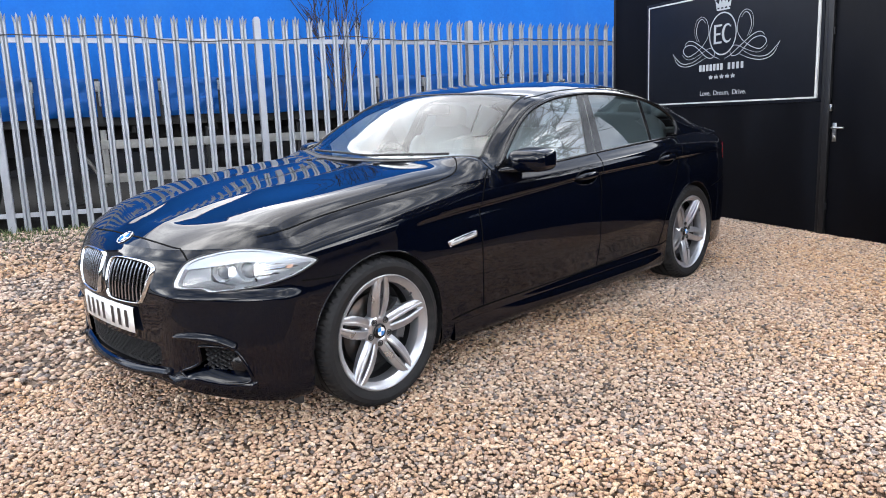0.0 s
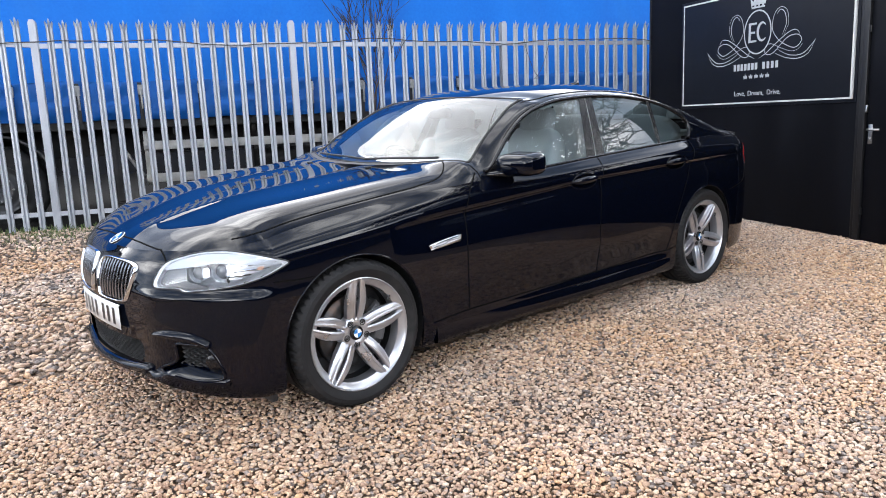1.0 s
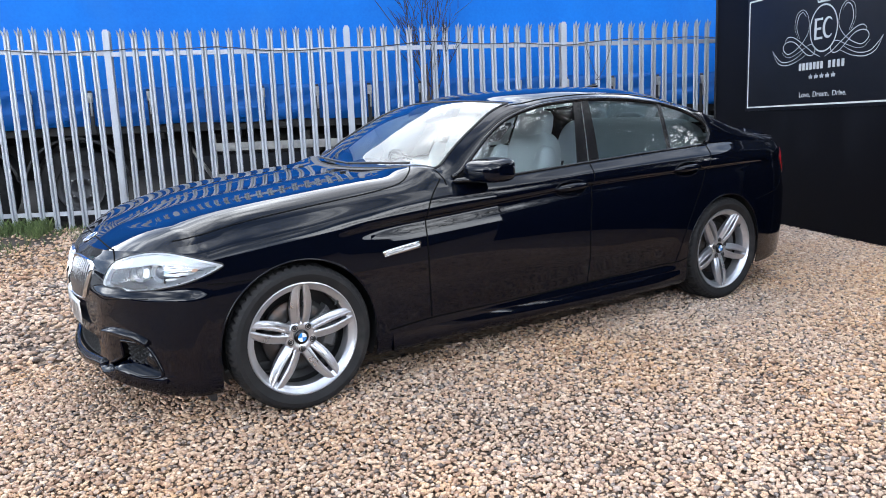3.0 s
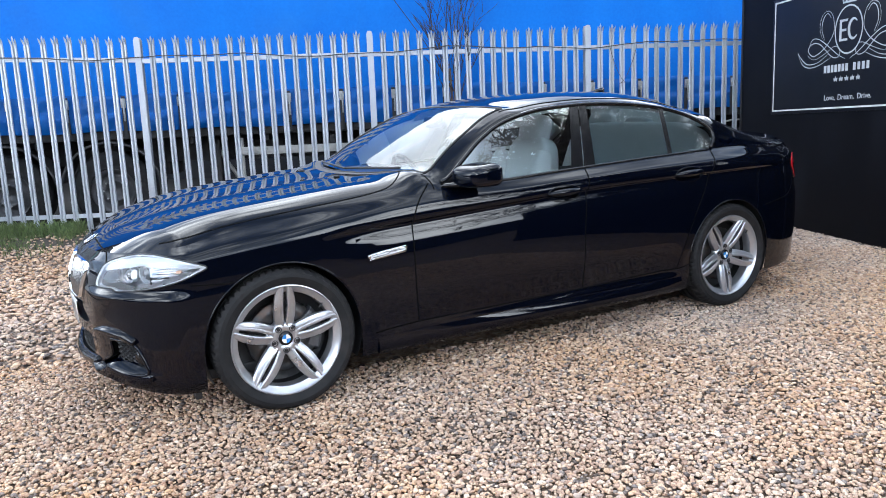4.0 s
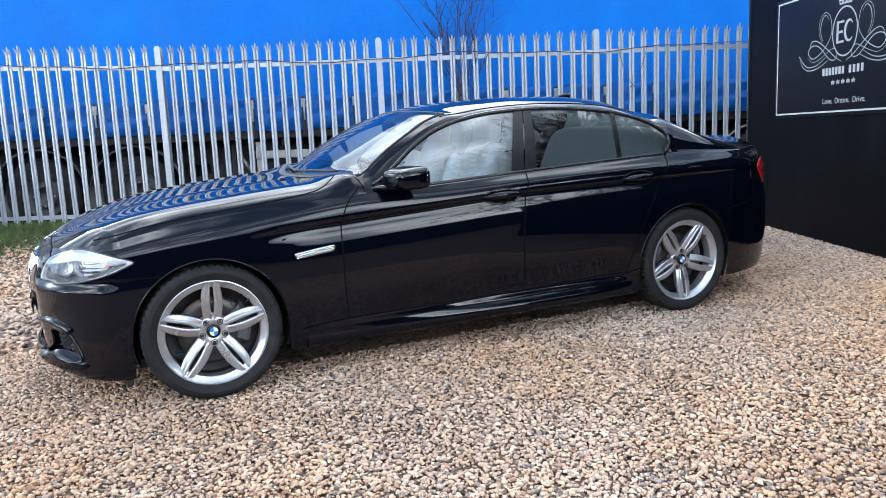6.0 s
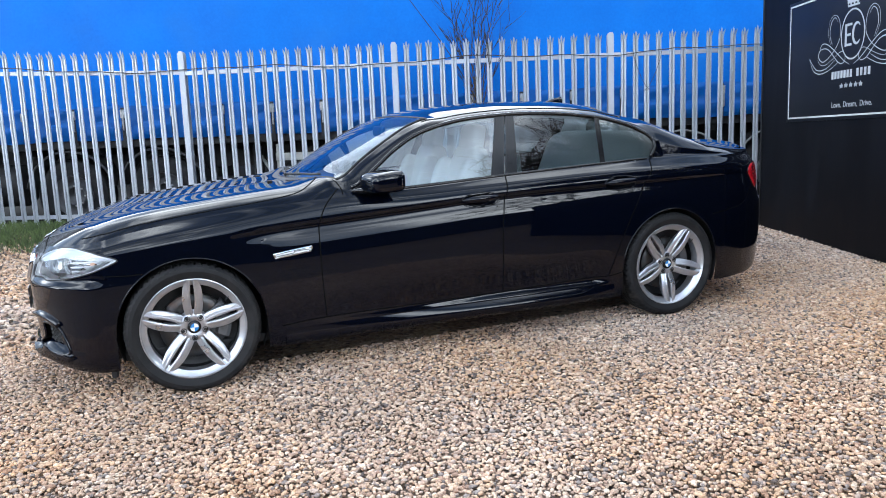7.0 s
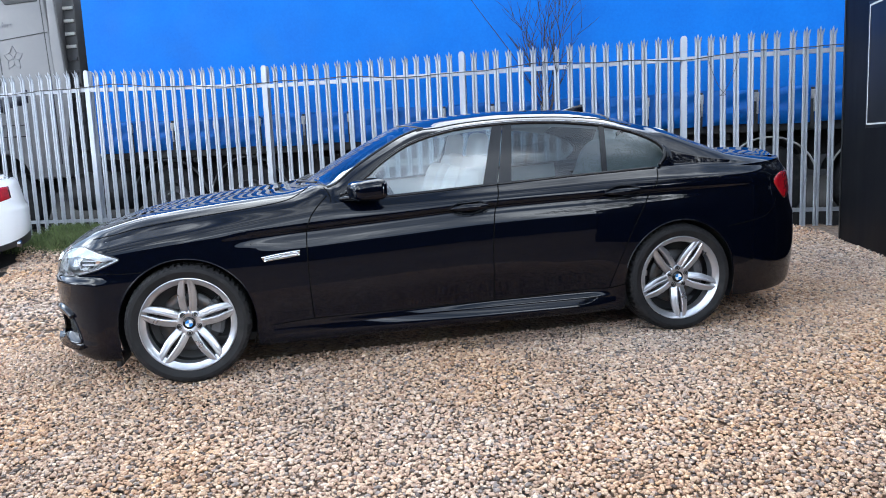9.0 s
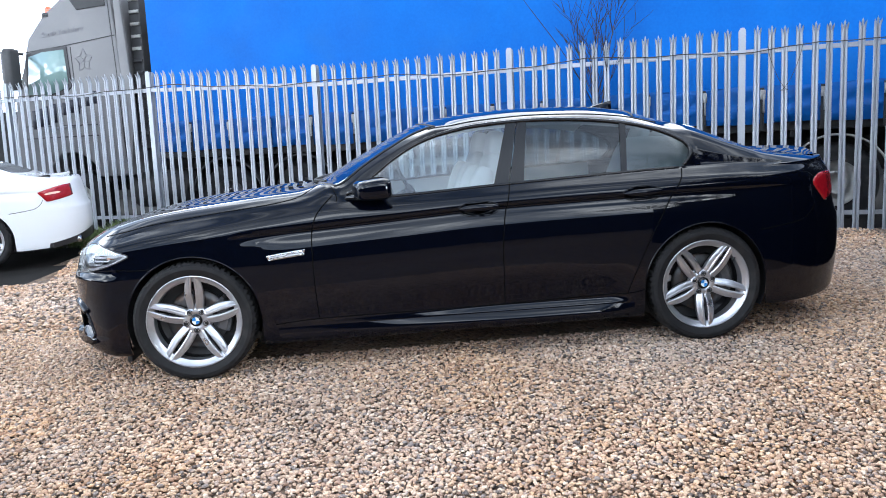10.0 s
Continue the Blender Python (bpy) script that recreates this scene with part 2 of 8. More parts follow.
def paint_material(name, color, flake):
    """Metallic car paint under clear coat."""
    m = bpy.data.materials.new(name)
    m.use_nodes = True
    n, l = m.node_tree.nodes, m.node_tree.links
    b = n["Principled BSDF"]
    b.inputs["Roughness"].default_value = 0.45
    b.inputs["Metallic"].default_value = 0.0
    b.inputs["Specular IOR Level"].default_value = 0.0
    b.inputs["Coat Weight"].default_value = 1.0
    b.inputs["Coat Roughness"].default_value = 0.03
    b.inputs["Coat IOR"].default_value = 1.39
    tc = n.new("ShaderNodeTexCoord")
    vo = n.new("ShaderNodeTexVoronoi")
    vo.inputs["Scale"].default_value = 1800
    l.new(tc.outputs["Object"], vo.inputs["Vector"])
    sep = n.new("ShaderNodeSeparateColor")
    l.new(vo.outputs["Color"], sep.inputs["Color"])
    mx = n.new("ShaderNodeMix")
    mx.data_type = "RGBA"
    mx.inputs["A"].default_value = (*color, 1)
    mx.inputs["B"].default_value = (*flake, 1)
    mr = n.new("ShaderNodeMapRange")
    mr.inputs["From Min"].default_value = 0.7
    l.new(sep.outputs["Red"], mr.inputs["Value"])
    l.new(mr.outputs["Result"], mx.inputs["Factor"])
    l.new(mx.outputs["Result"], b.inputs["Base Color"])
    # very slight orange peel
    nz = n.new("ShaderNodeTexNoise")
    nz.inputs["Scale"].default_value = 14
    nz.inputs["Detail"].default_value = 2
    l.new(tc.outputs["Object"], nz.inputs["Vector"])
    bp = n.new("ShaderNodeBump")
    bp.inputs["Strength"].default_value = 0.03
    bp.inputs["Distance"].default_value = 0.004
    l.new(nz.outputs["Fac"], bp.inputs["Height"])
    l.new(bp.outputs["Normal"], b.inputs["Coat Normal"])
    # a thin film of road dust dulls the gloss low on the body
    sx = n.new("ShaderNodeSeparateXYZ")
    l.new(tc.outputs["Object"], sx.inputs[0])
    film = n.new("ShaderNodeTexNoise")
    film.inputs["Scale"].default_value = 3.5
    film.inputs["Detail"].default_value = 5
    l.new(tc.outputs["Object"], film.inputs["Vector"])
    up = n.new("ShaderNodeMath")
    up.operation = "MULTIPLY_ADD"
    up.inputs[1].default_value = 0.16
    l.new(film.outputs["Fac"], up.inputs[0])
    l.new(sx.outputs["Z"], up.inputs[2])
    dull = n.new("ShaderNodeMapRange")
    dull.interpolation_type = "SMOOTHSTEP"
    dull.inputs["From Min"].default_value = 0.40
    dull.inputs["From Max"].default_value = 0.72
    dull.inputs["To Min"].default_value = 0.06
    dull.inputs["To Max"].default_value = 0.03
    l.new(up.outputs[0], dull.inputs["Value"])
    l.new(dull.outputs["Result"], b.inputs["Coat Roughness"])
    return m


M_PAINT = paint_material("deep blue-black paint", (0.0004, 0.0009, 0.0030), (0.0018, 0.0038, 0.0125))
M_WHITE_PAINT = paint_material("white car paint", (0.68, 0.69, 0.70), (0.72, 0.73, 0.74))
M_BLACK_GLOSS = mat("gloss black trim", (0.005, 0.005, 0.006), rough=0.18, coat=0.1, spec=0.35)
M_BLACK = mat("black plastic", (0.014, 0.014, 0.015), rough=0.55, var=0.2, scale=40, bump=0.0004, bump_scale=600)
M_GAP = mat("dark gap", (0.002, 0.002, 0.002), rough=0.9, spec=0.1)
M_RUBBER = mat("tyre rubber", (0.013, 0.013, 0.014), spec=0.25, rough=0.68, var=0.25, scale=18, bump=0.0006, bump_scale=260, dirt=((0.055, 0.050, 0.044), 0.3, 9))
M_ALLOY = mat("silver alloy", (0.52, 0.53, 0.56), rough=0.32, metal=0.85, coat=0.2, var=0.06, scale=8, rough_var=0.06, dirt=((0.16, 0.14, 0.13), 0.25, 14))
M_CHROME = mat("chrome", (0.66, 0.66, 0.67), rough=0.09, metal=1.0)
M_DARK_CHROME = mat("dark chrome", (0.38, 0.38, 0.39), rough=0.22, metal=1.0)
M_BRAKE = mat("brake steel", (0.07, 0.07, 0.07), rough=0.4, metal=0.9, var=0.2, scale=30, dirt=((0.16, 0.08, 0.04), 0.5, 20))
M_CALIPER = mat("grey caliper", (0.09, 0.09, 0.095), rough=0.5, metal=0.4, var=0.2, scale=25)
M_GLASS_SIDE = glass("side glass", (0.64, 0.74, 0.78), ior=2.1)
M_GLASS_REAR = glass("tinted rear glass", (0.27, 0.35, 0.39), ior=1.62)
M_SCREEN = glass("windscreen glass", (0.66, 0.74, 0.76), ior=1.43)
M_LENS = glass("clear lamp lens", (0.92, 0.94, 0.95), ior=1.45)
M_LAMP_BOWL = mat("lamp reflector", (0.80, 0.81, 0.84), rough=0.32, metal=0.5, var=0.15, scale=30)
M_LAMP_SMOKE = mat("smoky lamp bezel", (0.19, 0.19, 0.20), rough=0.25, metal=0.4, var=0.15, scale=20)
M_LAMP_GLASS = mat("dark projector glass", (0.12, 0.125, 0.14), rough=0.06, coat=1.0)
M_LAMP_BROW = mat("frosted lamp strip", (0.66, 0.68, 0.72), rough=0.3, coat=0.5)
M_AMBER = mat("pale amber reflector", (0.82, 0.52, 0.38), rough=0.2, coat=0.5)
M_RED_LENS = mat("red tail lens", (0.30, 0.004, 0.010), rough=0.12, coat=0.4, var=0.3, scale=35)
M_LEATHER = mat("oyster leather", (0.74, 0.73, 0.71), rough=0.5, var=0.06, scale=12, bump=0.0006, bump_scale=300)
M_BARREL = mat("dark wheel barrel", (0.030, 0.030, 0.032), rough=0.5, metal=0.5, var=0.3, scale=10)
M_DASH = mat("dark dashboard", (0.03, 0.03, 0.032), rough=0.6, var=0.15, scale=30, bump=0.0005, bump_scale=400)
M_LINER = mat("pale headliner cloth", (0.58, 0.57, 0.55), rough=0.9, var=0.05, scale=60)
M_PLATE = mat("white number plate", (0.78, 0.78, 0.77), rough=0.25, coat=0.5, var=0.03, scale=10)
M_PLATE_BAR = mat("black plate characters", (0.012, 0.012, 0.014), rough=0.3)
M_BADGE_BLUE = mat("badge blue", (0.02, 0.20, 0.55), rough=0.15, coat=1.0)
M_BADGE_WHITE = mat("badge white", (0.80, 0.82, 0.84), rough=0.15, coat=1.0)

M_GALV = mat("galvanised steel", (0.34, 0.36, 0.395), rough=0.42, metal=0.42, var=0.16, scale=9, bump=0.0005, bump_scale=120, object_var=0.09, rough_var=0.1,
             dirt=((0.33, 0.34, 0.35), 0.4, 5), stretch=(1, 1, 0.35))
M_WIRE = mat("rusty black cable", (0.045, 0.038, 0.034), rough=0.8, var=0.4, scale=14)
M_CURTAIN = mat("blue trailer curtain", (0.003, 0.110, 0.47), spec=0.14, rough=0.55, var=0.10, color2=(0.009, 0.142, 0.52), scale=1.1, bump=0.0012, bump_scale=30, dirt=((0.02, 0.13, 0.40), 0.4, 1.6), rough_var=0.06)
M_CURTAIN_LOW = mat("darker blue curtain skirt", (0.003, 0.085, 0.33), spec=0.25, rough=0.5, var=0.12, scale=2.5, bump=0.001, bump_scale=30, dirt=((0.02, 0.06, 0.15), 0.4, 4))
M_STRAP = mat("black strap webbing", (0.020, 0.021, 0.022), rough=0.8, var=0.3, scale=40)
M_BUCKLE = mat("dull steel buckle", (0.30, 0.30, 0.29), rough=0.45, metal=0.7, var=0.3, scale=30)
M_CHASSIS = mat("dirty black chassis", (0.020, 0.020, 0.021), rough=0.7, var=0.4, scale=6, dirt=((0.06, 0.05, 0.045), 0.5, 5))
M_GUARD = mat("weathered grey rail", (0.36, 0.36, 0.34), rough=0.55, metal=0.3, var=0.18, scale=5, dirt=((0.16, 0.14, 0.12), 0.5, 4))
# white paint lowered to mid grey: the shade on its side is in the colour
M_TRUCK_WHITE = mat("shaded white cab paint", (0.15, 0.149, 0.153), rough=0.42, spec=0.3, coat=0.08, var=0.03, scale=3, dirt=((0.22, 0.21, 0.20), 0.35, 2.5))
M_TRUCK_DARK = mat("dark cab plastic", (0.035, 0.035, 0.037), rough=0.6, var=0.2, scale=12)
M_CAB_GLASS = mat("cab side window", (0.20, 0.30, 0.28), rough=0.06, coat=1.0, spec=0.9)
M_PRINT = mat("dark print", (0.13, 0.13, 0.145), rough=0.5)
M_PRINT_DARK = mat("navy lettering", (0.020, 0.022, 0.035), rough=0.5)
M_ORANGE = mat("orange beacon", (0.75, 0.12, 0.03), rough=0.2, coat=0.6)
M_WALL = mat("black painted wall", (0.0026, 0.0028, 0.0042), spec=0.09, rough=0.45, var=0.25, scale=3, bump=0.0006, bump_scale=80, rough_var=0.08, dirt=((0.0055, 0.0065, 0.0095), 0.5, 3), stretch=(1, 1, 0.3))
M_WALL_TRIM = mat("black trim", (0.008, 0.008, 0.009), spec=0.3, rough=0.4, var=0.2, scale=12)
M_SIGN = mat("black sign panel", (0.0050, 0.0062, 0.0100), spec=0.14, rough=0.42, var=0.15, scale=4)
M_SIGN_PRINT = mat("pale grey sign print", (0.36, 0.38, 0.39), rough=0.45, var=0.06, scale=20)
M_SIGN_WHITE = mat("white sign border", (0.46, 0.47, 0.46), rough=0.45, var=0.04, scale=20)
M_ADDED_WALL = mat("dark added wall", (0.011, 0.010, 0.010), rough=0.9, var=0.4, scale=2, bump=0.004, bump_scale=20)
M_STEEL = mat("brushed steel", (0.42, 0.42, 0.42), rough=0.28, metal=1.0, var=0.1, scale=60)
M_BARK = mat("grey-brown bark", (0.085, 0.066, 0.055), rough=0.9, var=0.4, scale=22, bump=0.003, bump_scale=60)
M_TWIG = mat("dark twig", (0.030, 0.022, 0.020), rough=0.85, var=0.35, scale=30)
M_GRASS = mat("grass blades", (0.050, 0.085, 0.022), rough=0.75, color2=(0.12, 0.15, 0.05), scale=2.0, island=0.35)
M_SOIL = mat("dark soil", (0.06, 0.048, 0.036), rough=0.95, var=0.4, scale=6, bump=0.01, bump_scale=40)
M_ASPHALT_SHADE = mat("dark asphalt with shade", (0.013, 0.012, 0.011), spec=0.12, rough=0.85, var=0.3, scale=5, bump=0.004, bump_scale=150)
M_STONES = gravel_material("gravel stones", True)
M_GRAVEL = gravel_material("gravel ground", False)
M_BED = gravel_material("shaded bed under the gravel", False, True)


# ---- building helpers ----
def mesh_of(bm, name, material, smooth=True):
    me = bpy.data.meshes.new(name)
    bm.to_mesh(me)
    bm.free()
    me.materials.append(material)
    if smooth:
        me.shade_smooth()
    return me


def part(name, bm, material, parent, label="", smooth=True):
    """Links a bmesh as one mesh object under a thing or a part."""
    ob = new(name, mesh_of(bm, name, material, smooth))
    ob.parent = parent
    if label:
        ob["label"] = label
    return ob


def thing(name, label, category, matrix=None, group="", kind=""):
    ob = new(name)
    ob.empty_display_size = 0.1
    if matrix is not None:
        ob.matrix_world = matrix
    return tagged(ob, label, category, group, kind)


def box_bm(sx, sy, sz, at=(0, 0, 0), bevel=0.0, seg=2, turn=None):
    """A box, its middle at `at`, with bevelled edges."""
    bm = bmesh.new()
    bmesh.ops.create_cube(bm, size=1.0)
    for v in bm.verts:
        v.co = Vector((v.co.x * sx, v.co.y * sy, v.co.z * sz))
    if bevel:
        bmesh.ops.bevel(bm, geom=bm.edges[:], offset=bevel, segments=seg, profile=0.6, affect="EDGES")
    if turn is not None:
        bm.transform(turn)
    bm.transform(Matrix.Translation(at))
    return bm


def add_bm(a, b):
    """Joins bmesh b into a."""
    me = bpy.data.meshes.new("tmp")
    b.to_mesh(me)
    b.free()
    a.from_mesh(me)
    bpy.data.meshes.remove(me)
    return a


def lathe_bm(profile, n=48, axis="y", cap=False):
    """Turns (radius, along) pairs round an axis."""
    bm = bmesh.new()
    rings = []
    for r, h in profile:
        ring = []
        for i in range(n):
            a = 2 * math.pi * i / n
            c, s = math.cos(a) * r, math.sin(a) * r
            ring.append(bm.verts.new((c, h, s) if axis == "y" else (c, s, h) if axis == "z" else (h, c, s)))
        rings.append(ring)
    for a, b in zip(rings, rings[1:]):
        for i in range(n):
            bm.faces.new((a[i], a[(i + 1) % n], b[(i + 1) % n], b[i]))
    if cap:
        bm.faces.new(rings[0])
        bm.faces.new(rings[-1])
    bmesh.ops.recalc_face_normals(bm, faces=bm.faces[:])
    return bm


def tube_bm(points, radius, n=8, closed=False, taper=None):
    """A round bar along points; taper gives the end radius."""
    bm = bmesh.new()
    pts = [Vector(p) for p in points]
    k = len(pts)
    rings = []
    side = None
    for i, p in enumerate(pts):
        if closed:
            d = pts[(i + 1) % k] - pts[i - 1]
        else:
            d = pts[min(i + 1, k - 1)] - pts[max(i - 1, 0)]
        d.normalize()
        if side is None:
            side = d.orthogonal().normalized()
        side = (side - d * side.dot(d)).normalized()
        up = d.cross(side)
        r = radius if taper is None else radius + (taper - radius) * i / (k - 1)
        rings.append([bm.verts.new(p + (side * math.cos(2 * math.pi * j / n) + up * math.sin(2 * math.pi * j / n)) * r) for j in range(n)])
    pairs = list(zip(rings, rings[1:])) + ([(rings[-1], rings[0])] if closed else [])
    for a, b in pairs:
        for j in range(n):
            bm.faces.new((a[j], a[(j + 1) % n], b[(j + 1) % n], b[j]))
    if not closed:
        bm.faces.new(rings[0][::-1])
        bm.faces.new(rings[-1])
    return bm


def prism_bm(outline, depth, bevel=0.0):
    """An outline in x and z, given thickness along y (front face at y = 0, body behind)."""
    bm = bmesh.new()
    a = [bm.verts.new((x, 0, z)) for x, z in outline]
    b = [bm.verts.new((x, depth, z)) for x, z in outline]
    bm.faces.new(a)
    bm.faces.new(b[::-1])
    n = len(a)
    for i in range(n):
        bm.faces.new((a[i], b[i], b[(i + 1) % n], a[(i + 1) % n]))
    bmesh.ops.recalc_face_normals(bm, faces=bm.faces[:])
    if bevel:
        bmesh.ops.bevel(bm, geom=bm.edges[:], offset=bevel, segments=2, profile=0.6, affect="EDGES")
    return bm


def curve(*pts):
    """A smooth monotone curve through (x, value) pairs."""
    x = np.array([p[0] for p in pts], float)
    y = np.array([p[1] for p in pts], float)
    h = np.diff(x)
    d = np.diff(y) / h
    m = np.zeros_like(y)
    m[0], m[-1] = d[0], d[-1]
    for i in range(1, len(x) - 1):
        if d[i - 1] * d[i] > 0:
            w1, w2 = 2 * h[i] + h[i - 1], h[i] + 2 * h[i - 1]
            m[i] = (w1 + w2) / (w1 / d[i - 1] + w2 / d[i])

    def f(q):
        q = min(max(q, x[0]), x[-1])
        i = int(min(max(np.searchsorted(x, q) - 1, 0), len(h) - 1))
        t = (q - x[i]) / h[i]
        return float(y[i] * (1 + 2 * t) * (1 - t) ** 2 + m[i] * h[i] * t * (1 - t) ** 2 + y[i + 1] * t * t * (3 - 2 * t) + m[i + 1] * h[i] * t * t * (t - 1))
    return f


def smooth01(a, b, v):
    t = min(max((v - a) / (b - a), 0), 1)
    return t * t * (3 - 2 * t)


def spline(points, per=8, closed=False):
    """Catmull-Rom through points of any dimension."""
    p = [np.array(q, float) for q in points]
    n = len(p)
    out = []
    for i in range(n if closed else n - 1):
        if closed:
            a, b, c, d = p[i - 1], p[i], p[(i + 1) % n], p[(i + 2) % n]
        else:
            a, b, c, d = p[max(i - 1, 0)], p[i], p[i + 1], p[min(i + 2, n - 1)]
        for j in range(per):
            t = j / per
            out.append(0.5 * (2 * b + (c - a) * t + (2 * a - 5 * b + 4 * c - d) * t * t + (3 * b - a - 3 * c + d) * t ** 3))
    if not closed:
        out.append(p[-1])
    return out


# ---- the ground ----
SLOPE_X, SLOPE_Y, BASE_Z = 0.017, 0.022, 0.028
FENCE_A = Vector((0.254, 5.268))
FENCE_DIR = Vector((0.9257, -0.3782))
FENCE_OUT = Vector((0.3782, 0.9257))
SPAN = 2.692


def along_fence(x, y):
    q = Vector((x, y)) - FENCE_A
    return q.dot(FENCE_DIR), q.dot(FENCE_OUT)


def ground_z(x, y):
    """The yard slopes gently; a low bank rises towards the far end of the fence."""
    s, o = along_fence(x, y)
    bank = 0.12 - 0.05 * min(max(s, -3), 6) / 2.7
    bank = max(bank, 0.01)
    rise = bank * smooth01(-1.6, -0.05, o)
    px, py = min(max(x, -14), 18), min(max(y, -14), 14)
    return BASE_Z + SLOPE_X * px + SLOPE_Y * py + rise


def bed_z(x, y):
    """The bed under the loose stones lies a little lower."""
    return ground_z(x, y) - 0.016


def loose_from(y):
    """Where the loose stones begin, along x."""
    return np.interp(y, (-3.4, -2.9, -2.2, -1.3, 0.6, 0.9), (1.9, 0.2, -0.65, -1.4, -2.3, -4.6))


def loose_to(y):
    return np.interp(y, (-3.4, -2.8, -2.2, -1.9, -1.6), (2.6, 3.2, 3.8, 4.9, 6.4))


def build_ground():
    """One sheet to the horizon: fine by the yard, coarse beyond."""
    def axis(lo, hi, step, far):
        a = list(np.arange(lo, hi + 1e-6, step))
        left, right, d = [], [], step
        while d < far:
            d *= 1.7
            left.append(lo - d)
            right.append(hi + d)
        return np.array(left[::-1] + a + right)
    xs, ys = axis(-8, 12, 0.25, 900), axis(-7, 11, 0.25, 900)
    verts = [(x, y, bed_z(x, y)) for y in ys for x in xs]
    nx = len(xs)
    faces = [(j * nx + i, j * nx + i + 1, (j + 1) * nx + i + 1, (j + 1) * nx + i) for j in range(len(ys) - 1) for i in range(nx - 1)]
    me = bpy.data.meshes.new("ground")
    me.from_pydata(verts, [], faces)
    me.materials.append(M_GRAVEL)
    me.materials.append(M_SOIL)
    me.materials.append(M_ASPHALT_SHADE)
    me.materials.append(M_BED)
    for p in me.polygons:
        s, o = along_fence(p.center.x, p.center.y)
        # dark ground by the white car, its shadow put into the colour too
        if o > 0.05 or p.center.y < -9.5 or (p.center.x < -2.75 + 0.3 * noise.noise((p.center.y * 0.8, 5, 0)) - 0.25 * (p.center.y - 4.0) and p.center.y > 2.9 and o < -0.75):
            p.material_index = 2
        elif o > -0.95 + 0.25 * noise.noise((s * 0.7, 0, 3)) and s < -0.6:
            p.material_index = 1
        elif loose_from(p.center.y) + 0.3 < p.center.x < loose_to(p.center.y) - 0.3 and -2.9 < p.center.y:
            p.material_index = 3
    me.shade_smooth()
    return tagged(new("ground", me), "pale tan gravel yard rising to a grass bank", "ground", kind="structure")


ground = build_ground()


def icosahedron():
    bm = bmesh.new()
    bmesh.ops.create_icosphere(bm, subdivisions=1, radius=1.0)
    v = np.array([p.co[:] for p in bm.verts])
    f = np.array([[q.index for q in p.verts] for p in bm.faces])
    bm.free()
    return v, f


def stones_object(name, label, pts, sizes, rng, material, category="gravel"):
    """Loose rounded stones, each its own ellipsoid, in one mesh."""
    v0, f0 = icosahedron()
    n, k = len(pts), len(v0)
    scale = np.stack([sizes * rng.uniform(0.95, 1.5, n), sizes * rng.uniform(0.75, 1.1, n), sizes * rng.uniform(0.45, 0.75, n)], 1)
    jitter = 1 + rng.uniform(-0.11, 0.11, (n, k, 1))
    v = v0[None] * jitter * scale[:, None, :]
    a, b = rng.uniform(0, 2 * np.pi, n), rng.normal(0, 0.35, n)
    ca, sa, cb, sb = np.cos(a), np.sin(a), np.cos(b), np.sin(b)
    y, z = v[..., 1] * cb[:, None] - v[..., 2] * sb[:, None], v[..., 1] * sb[:, None] + v[..., 2] * cb[:, None]
    x = v[..., 0]
    v = np.stack([x * ca[:, None] - y * sa[:, None], x * sa[:, None] + y * ca[:, None], z], -1) + pts[:, None, :]
    f = (f0[None] + (np.arange(n) * k)[:, None, None]).reshape(-1, 3)
    me = bpy.data.meshes.new(name)
    me.vertices.add(n * k)
    me.vertices.foreach_set("co", v.reshape(-1).astype(np.float32))
    me.loops.add(len(f) * 3)
    me.loops.foreach_set("vertex_index", f.reshape(-1).astype(np.int32))
    me.polygons.add(len(f))
    me.polygons.foreach_set("loop_start", np.arange(len(f), dtype=np.int32) * 3)
    me.update()
    me.materials.append(material)
    me.shade_smooth()
    return tagged(new(name, me), label, category, kind="stuff")


